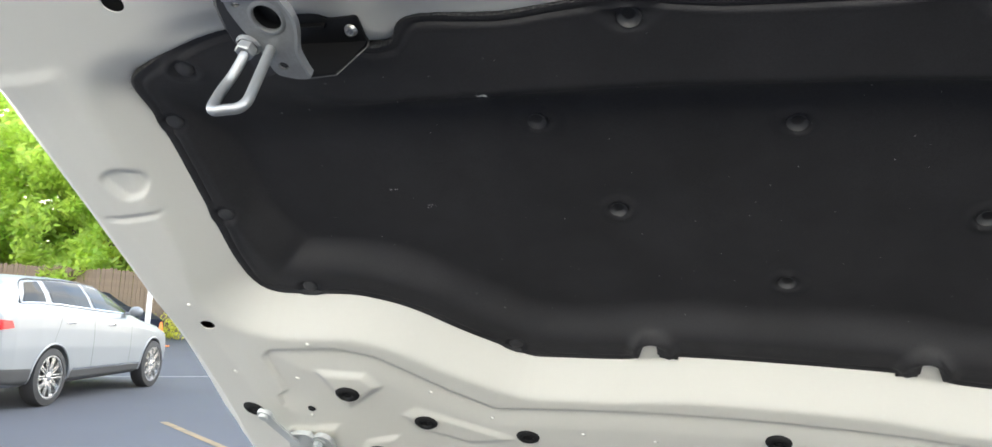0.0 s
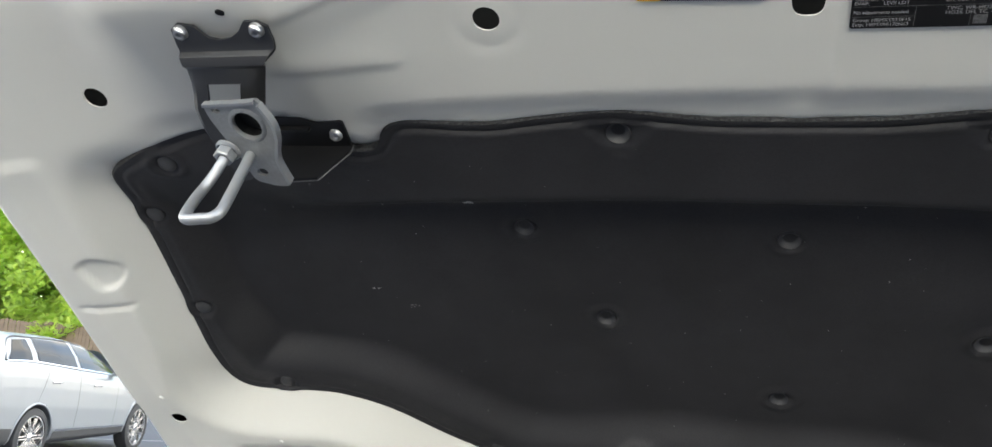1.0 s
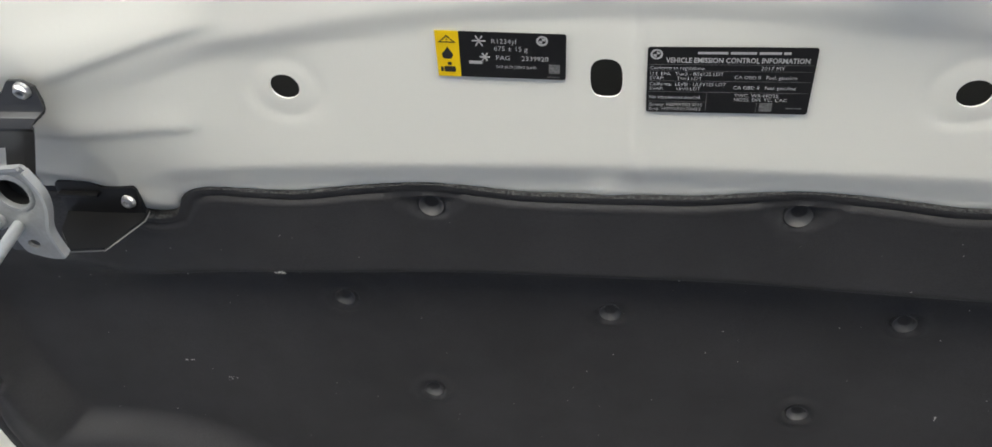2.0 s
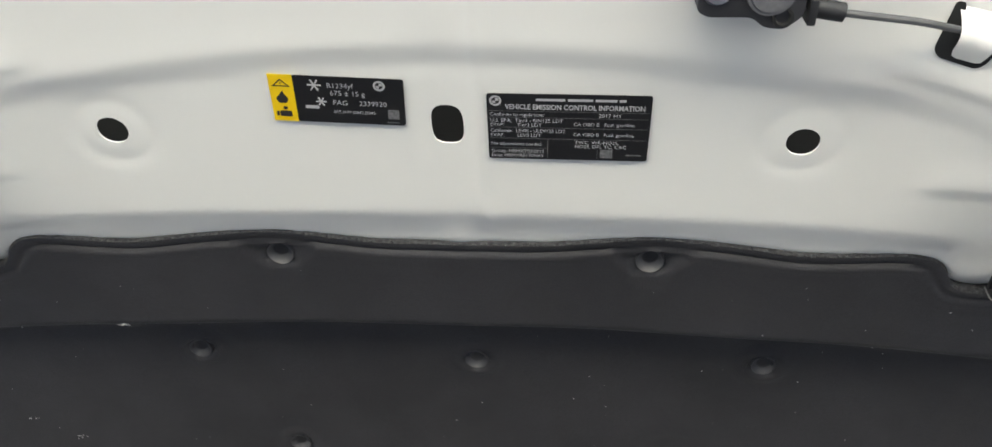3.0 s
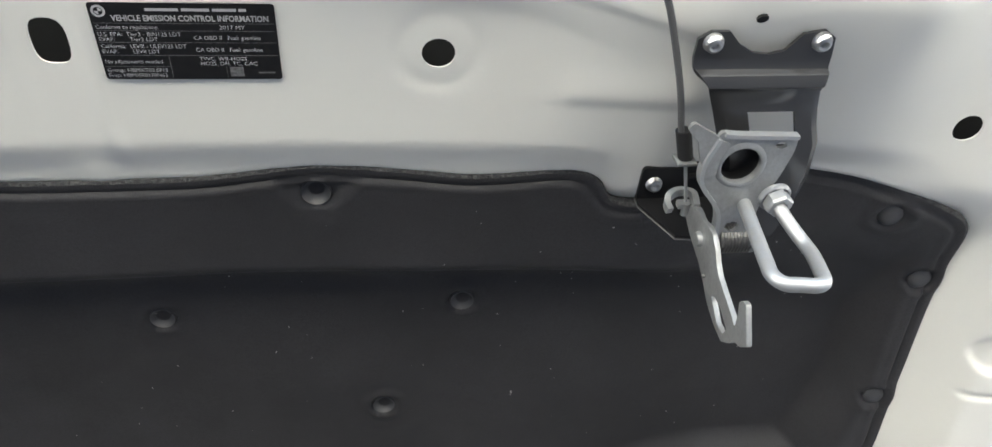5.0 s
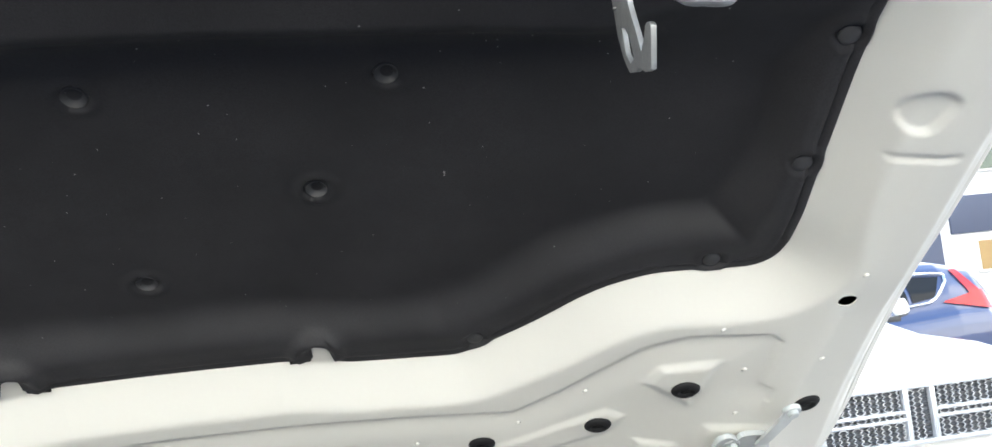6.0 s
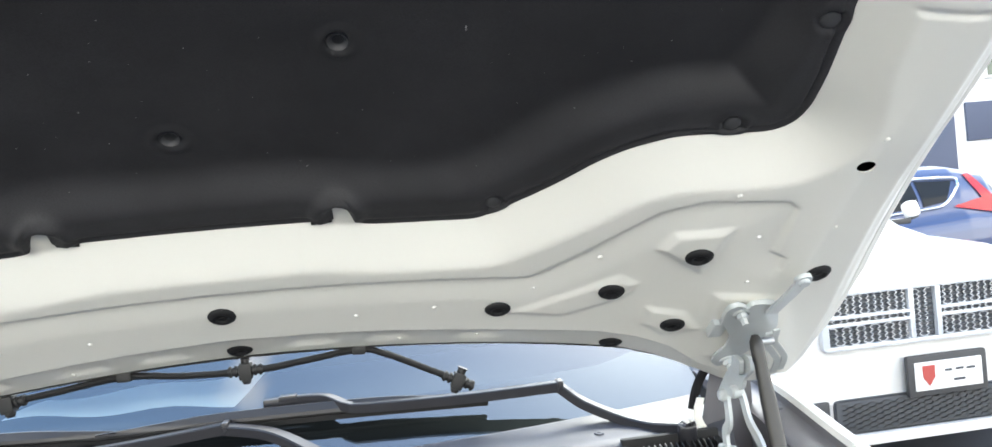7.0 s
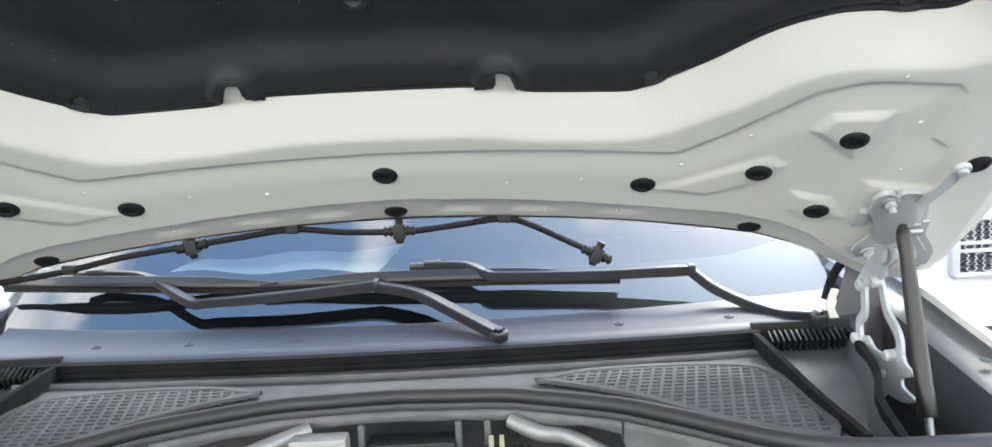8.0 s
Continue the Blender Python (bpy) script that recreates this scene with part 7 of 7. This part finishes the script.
for sgn in (1, -1):
    bm = box(bmesh.new(), -0.05, -0.05, -0.06, 0.045, 0.05, 0.062, 0.038, m=pose(-1.56, sgn * 1.06, 1.335, 12 * sgn, -8, sgn * 12))
    part("door_mirror", bm, WHITE, suv, "white mirror shell")
    bm = box(bmesh.new(), -0.03, -0.035, -0.066, 0.03, 0.035, -0.045, 0.008, m=pose(-1.56, sgn * 1.05, 1.330, 12 * sgn, -8, sgn * 12))
    part("mirror_base", bm, CLADDING, suv, "dark mirror underside")
    bm = box(bmesh.new(), -1.60, min(sgn * 0.84, sgn * 1.04), 1.235, -1.53, max(sgn * 0.84, sgn * 1.04), 1.275, 0.015)
    part("mirror_foot", bm, CLADDING, suv)
    part("headlamp", sv.patch([(-0.45, 0.86), (-0.06, 0.80), (-0.05, 0.95), (-0.40, 0.99)], sgn, 0.01), CAR_GLASS, suv)

# blue SUV behind it, tail towards the building
BLUE = material("blue_metallic_paint", (0.045, 0.065, 0.15), 0.3, metal=0.3, coat=0.9, blot=0.08, blot_scale=3)
st4 = [(-0.98, 0.48, 1.0, 1.06, 0.72, 0.6), (-0.92, 0.42, 1.08, 1.35, 0.83, 0.62), (-0.75, 0.35, 1.14, 1.58, 0.89, 0.63), (-0.4, 0.30, 1.15, 1.655, 0.92, 0.64), (0.6, 0.27, 1.09, 1.68, 0.925, 0.64), (1.4, 0.26, 1.04, 1.62, 0.925, 0.62), (2.2, 0.27, 1.00, 1.10, 0.92, 0.7), (3.0, 0.30, 0.90, 0.98, 0.9, 0.64), (3.5, 0.38, 0.72, 0.76, 0.75, 0.5)]
blue, sb = parked_car("blue sport utility car with red tail lamps", pose(5.35, 7.15, 0, 0, 0, 180), st4, BLUE, (0.0, 2.66), 0.36, 0.25, 0.79, [[(-0.22, 1.29), (0.02, 1.26), (0.02, 1.505), (-0.36, 1.485)], [(0.06, 1.255), (0.86, 1.215), (0.80, 1.54), (0.06, 1.51)], [(0.92, 1.21), (1.75, 1.15), (1.35, 1.48), (0.92, 1.54)]], 5)
for sgn in (1, -1):
    part("tail_lamp", sb.patch([(-0.76, 1.29), (-0.62, 1.29), (-0.52, 1.54), (-0.60, 1.545)], sgn, 0.014), RED_LENS, blue, "tall red tail lamp")
    part("tail_lamp_foot", sb.patch([(-0.82, 1.13), (-0.29, 1.235), (-0.31, 1.25), (-0.78, 1.33)], sgn, 0.016), RED_LENS, blue, "red tail lamp wedge")
    bm = sweep(bmesh.new(), smooth_path([(x, sgn * (sb.side(x, z) + 0.014), z) for x, z in ((1.7, 1.125), (0.8, 1.19), (0.0, 1.235), (-0.20, 1.27), (-0.36, 1.40), (-0.41, 1.47), (-0.36, 1.512), (0.1, 1.53), (0.9, 1.56))], 6), circle(0.016, 8))
    part("chrome_strip", bm, CHROME, blue)

# ---- building behind ----
STUCCO = material("white_stucco", (0.74, 0.76, 0.78), 0.8, grain=0.2, grain_scale=50, blot=0.15, blot_scale=0.6, bump=0.2, bump_scale=60)
BAND = material("dark_blue_cladding", (0.07, 0.085, 0.14), 0.6, blot=0.2, blot_scale=1.0)
GLASS_W = material("window_glass", (0.10, 0.12, 0.07), 0.06, coat=0.6, blot=0.6, blot_scale=0.9, dark=(0.02, 0.03, 0.02))
BLIND = material("tan_blind", (0.36, 0.24, 0.10), 0.6, blot=0.3, blot_scale=3)
house = thing("office_building", "white stucco building with dark blue bands", "building")
bm = box(bmesh.new(), 9.5, 16.0, 0.0, 30, 22, 9.5)
part("wall", bm, STUCCO, house)
bm = box(bmesh.new(), 9.3, 15.8, 9.5, 30.2, 22.2, 9.9, 0.04)
part("roof", bm, BAND, house)
for z0, z1, x0 in ((2.20, 3.05, 13.3), (4.55, 5.4, 13.3), (6.9, 7.8, 13.3)):
    bm = box(bmesh.new(), x0, 15.94, z0, 30, 16.0, z1, 0.01)
    part("band", bm, BAND, house, "dark blue cladding band")
bm = box(bmesh.new(), 11.6, 15.93, 0.0, 13.0, 16.0, 3.3, 0.01)
part("door_surround", bm, BAND, house, "dark blue entrance surround")
for z0, z1, gm in ((1.35, 2.0, BLIND), (3.62, 4.28, GLASS_W), (5.9, 6.6, GLASS_W)):
    for k in range(6):
        x = 13.9 + 2.4 * k
        win = part("window", box(bmesh.new(), x - 0.06, 15.93, z0 - 0.06, x + 1.66, 16.0, z1 + 0.06, 0.01), POSTW, house, "white framed window")
        for j in range(2):
            part("pane", box(bmesh.new(), x + 0.83 * j, 15.915, z0, x + 0.77 + 0.83 * j, 15.935, z1), gm, win)

# ---- roof and pillars of the car that stands open ----
shell = thing("car_cab", "white painted car roof and pillars above the windshield", "car body")
XR = [-0.68 + 1.36 * i / 16 for i in range(17)]
part("roof", loft([[(x, 0.99 + 0.12 * x * x, 1.655 - 0.10 * x * x) for x in XR], [(x, 1.2, 1.715 - 0.12 * x * x) for x in XR], [(x, 1.9, 1.76 - 0.13 * x * x) for x in XR], [(x, 3.0, 1.73 - 0.14 * x * x) for x in XR], [(x, 3.6, 1.60 - 0.14 * x * x) for x in XR], [(x, 3.9, 1.20) for x in XR], [(x, 3.95, 0.6) for x in XR]]), PAINT_OUT, shell, smooth=60)
for s in (1, -1):
    bm = sweep(bmesh.new(), smooth_path([(s * 0.735, 0.36, 1.285), (s * 0.70, 0.70, 1.46), (s * 0.655, 1.02, 1.62), (s * 0.63, 1.3, 1.66)], 6), [(-0.035, -0.02), (0.035, -0.02), (0.03, 0.025), (-0.03, 0.025)])
    part("pillar", bm, PAINT_OUT, shell)
    part("body_side", loft([[(s * 0.63, 1.1, 1.63), (s * 0.63, 2.0, 1.69), (s * 0.62, 3.0, 1.66), (s * 0.6, 3.6, 1.53)], [(s * 0.80, 0.45, 1.26), (s * 0.84, 2.0, 1.30), (s * 0.82, 3.0, 1.30), (s * 0.76, 3.9, 1.20)], [(s * 0.93, 0.40, 1.0), (s * 0.95, 2.0, 1.0), (s * 0.93, 3.0, 1.0), (s * 0.8, 3.95, 0.95)], [(s * 0.93, 0.35, 0.45), (s * 0.95, 2.0, 0.45), (s * 0.93, 3.0, 0.45), (s * 0.8, 3.95, 0.5)]]), PAINT_OUT, shell, smooth=50)
    for y in (3.05,):
        tyre = part("wheel", lathe(bmesh.new(), [(0.0, 0.08), (0.27, 0.08), (0.29, 0.11), (0.36, 0.11), (0.38, 0.08), (0.38, -0.08), (0.36, -0.11), (0.0, -0.11)], 36), TYRE, shell, "black tyre", m=Matrix.Translation((s * 0.83, y, 0.38)) @ pose(0, 0, 0, 0, 90 * s, 0))
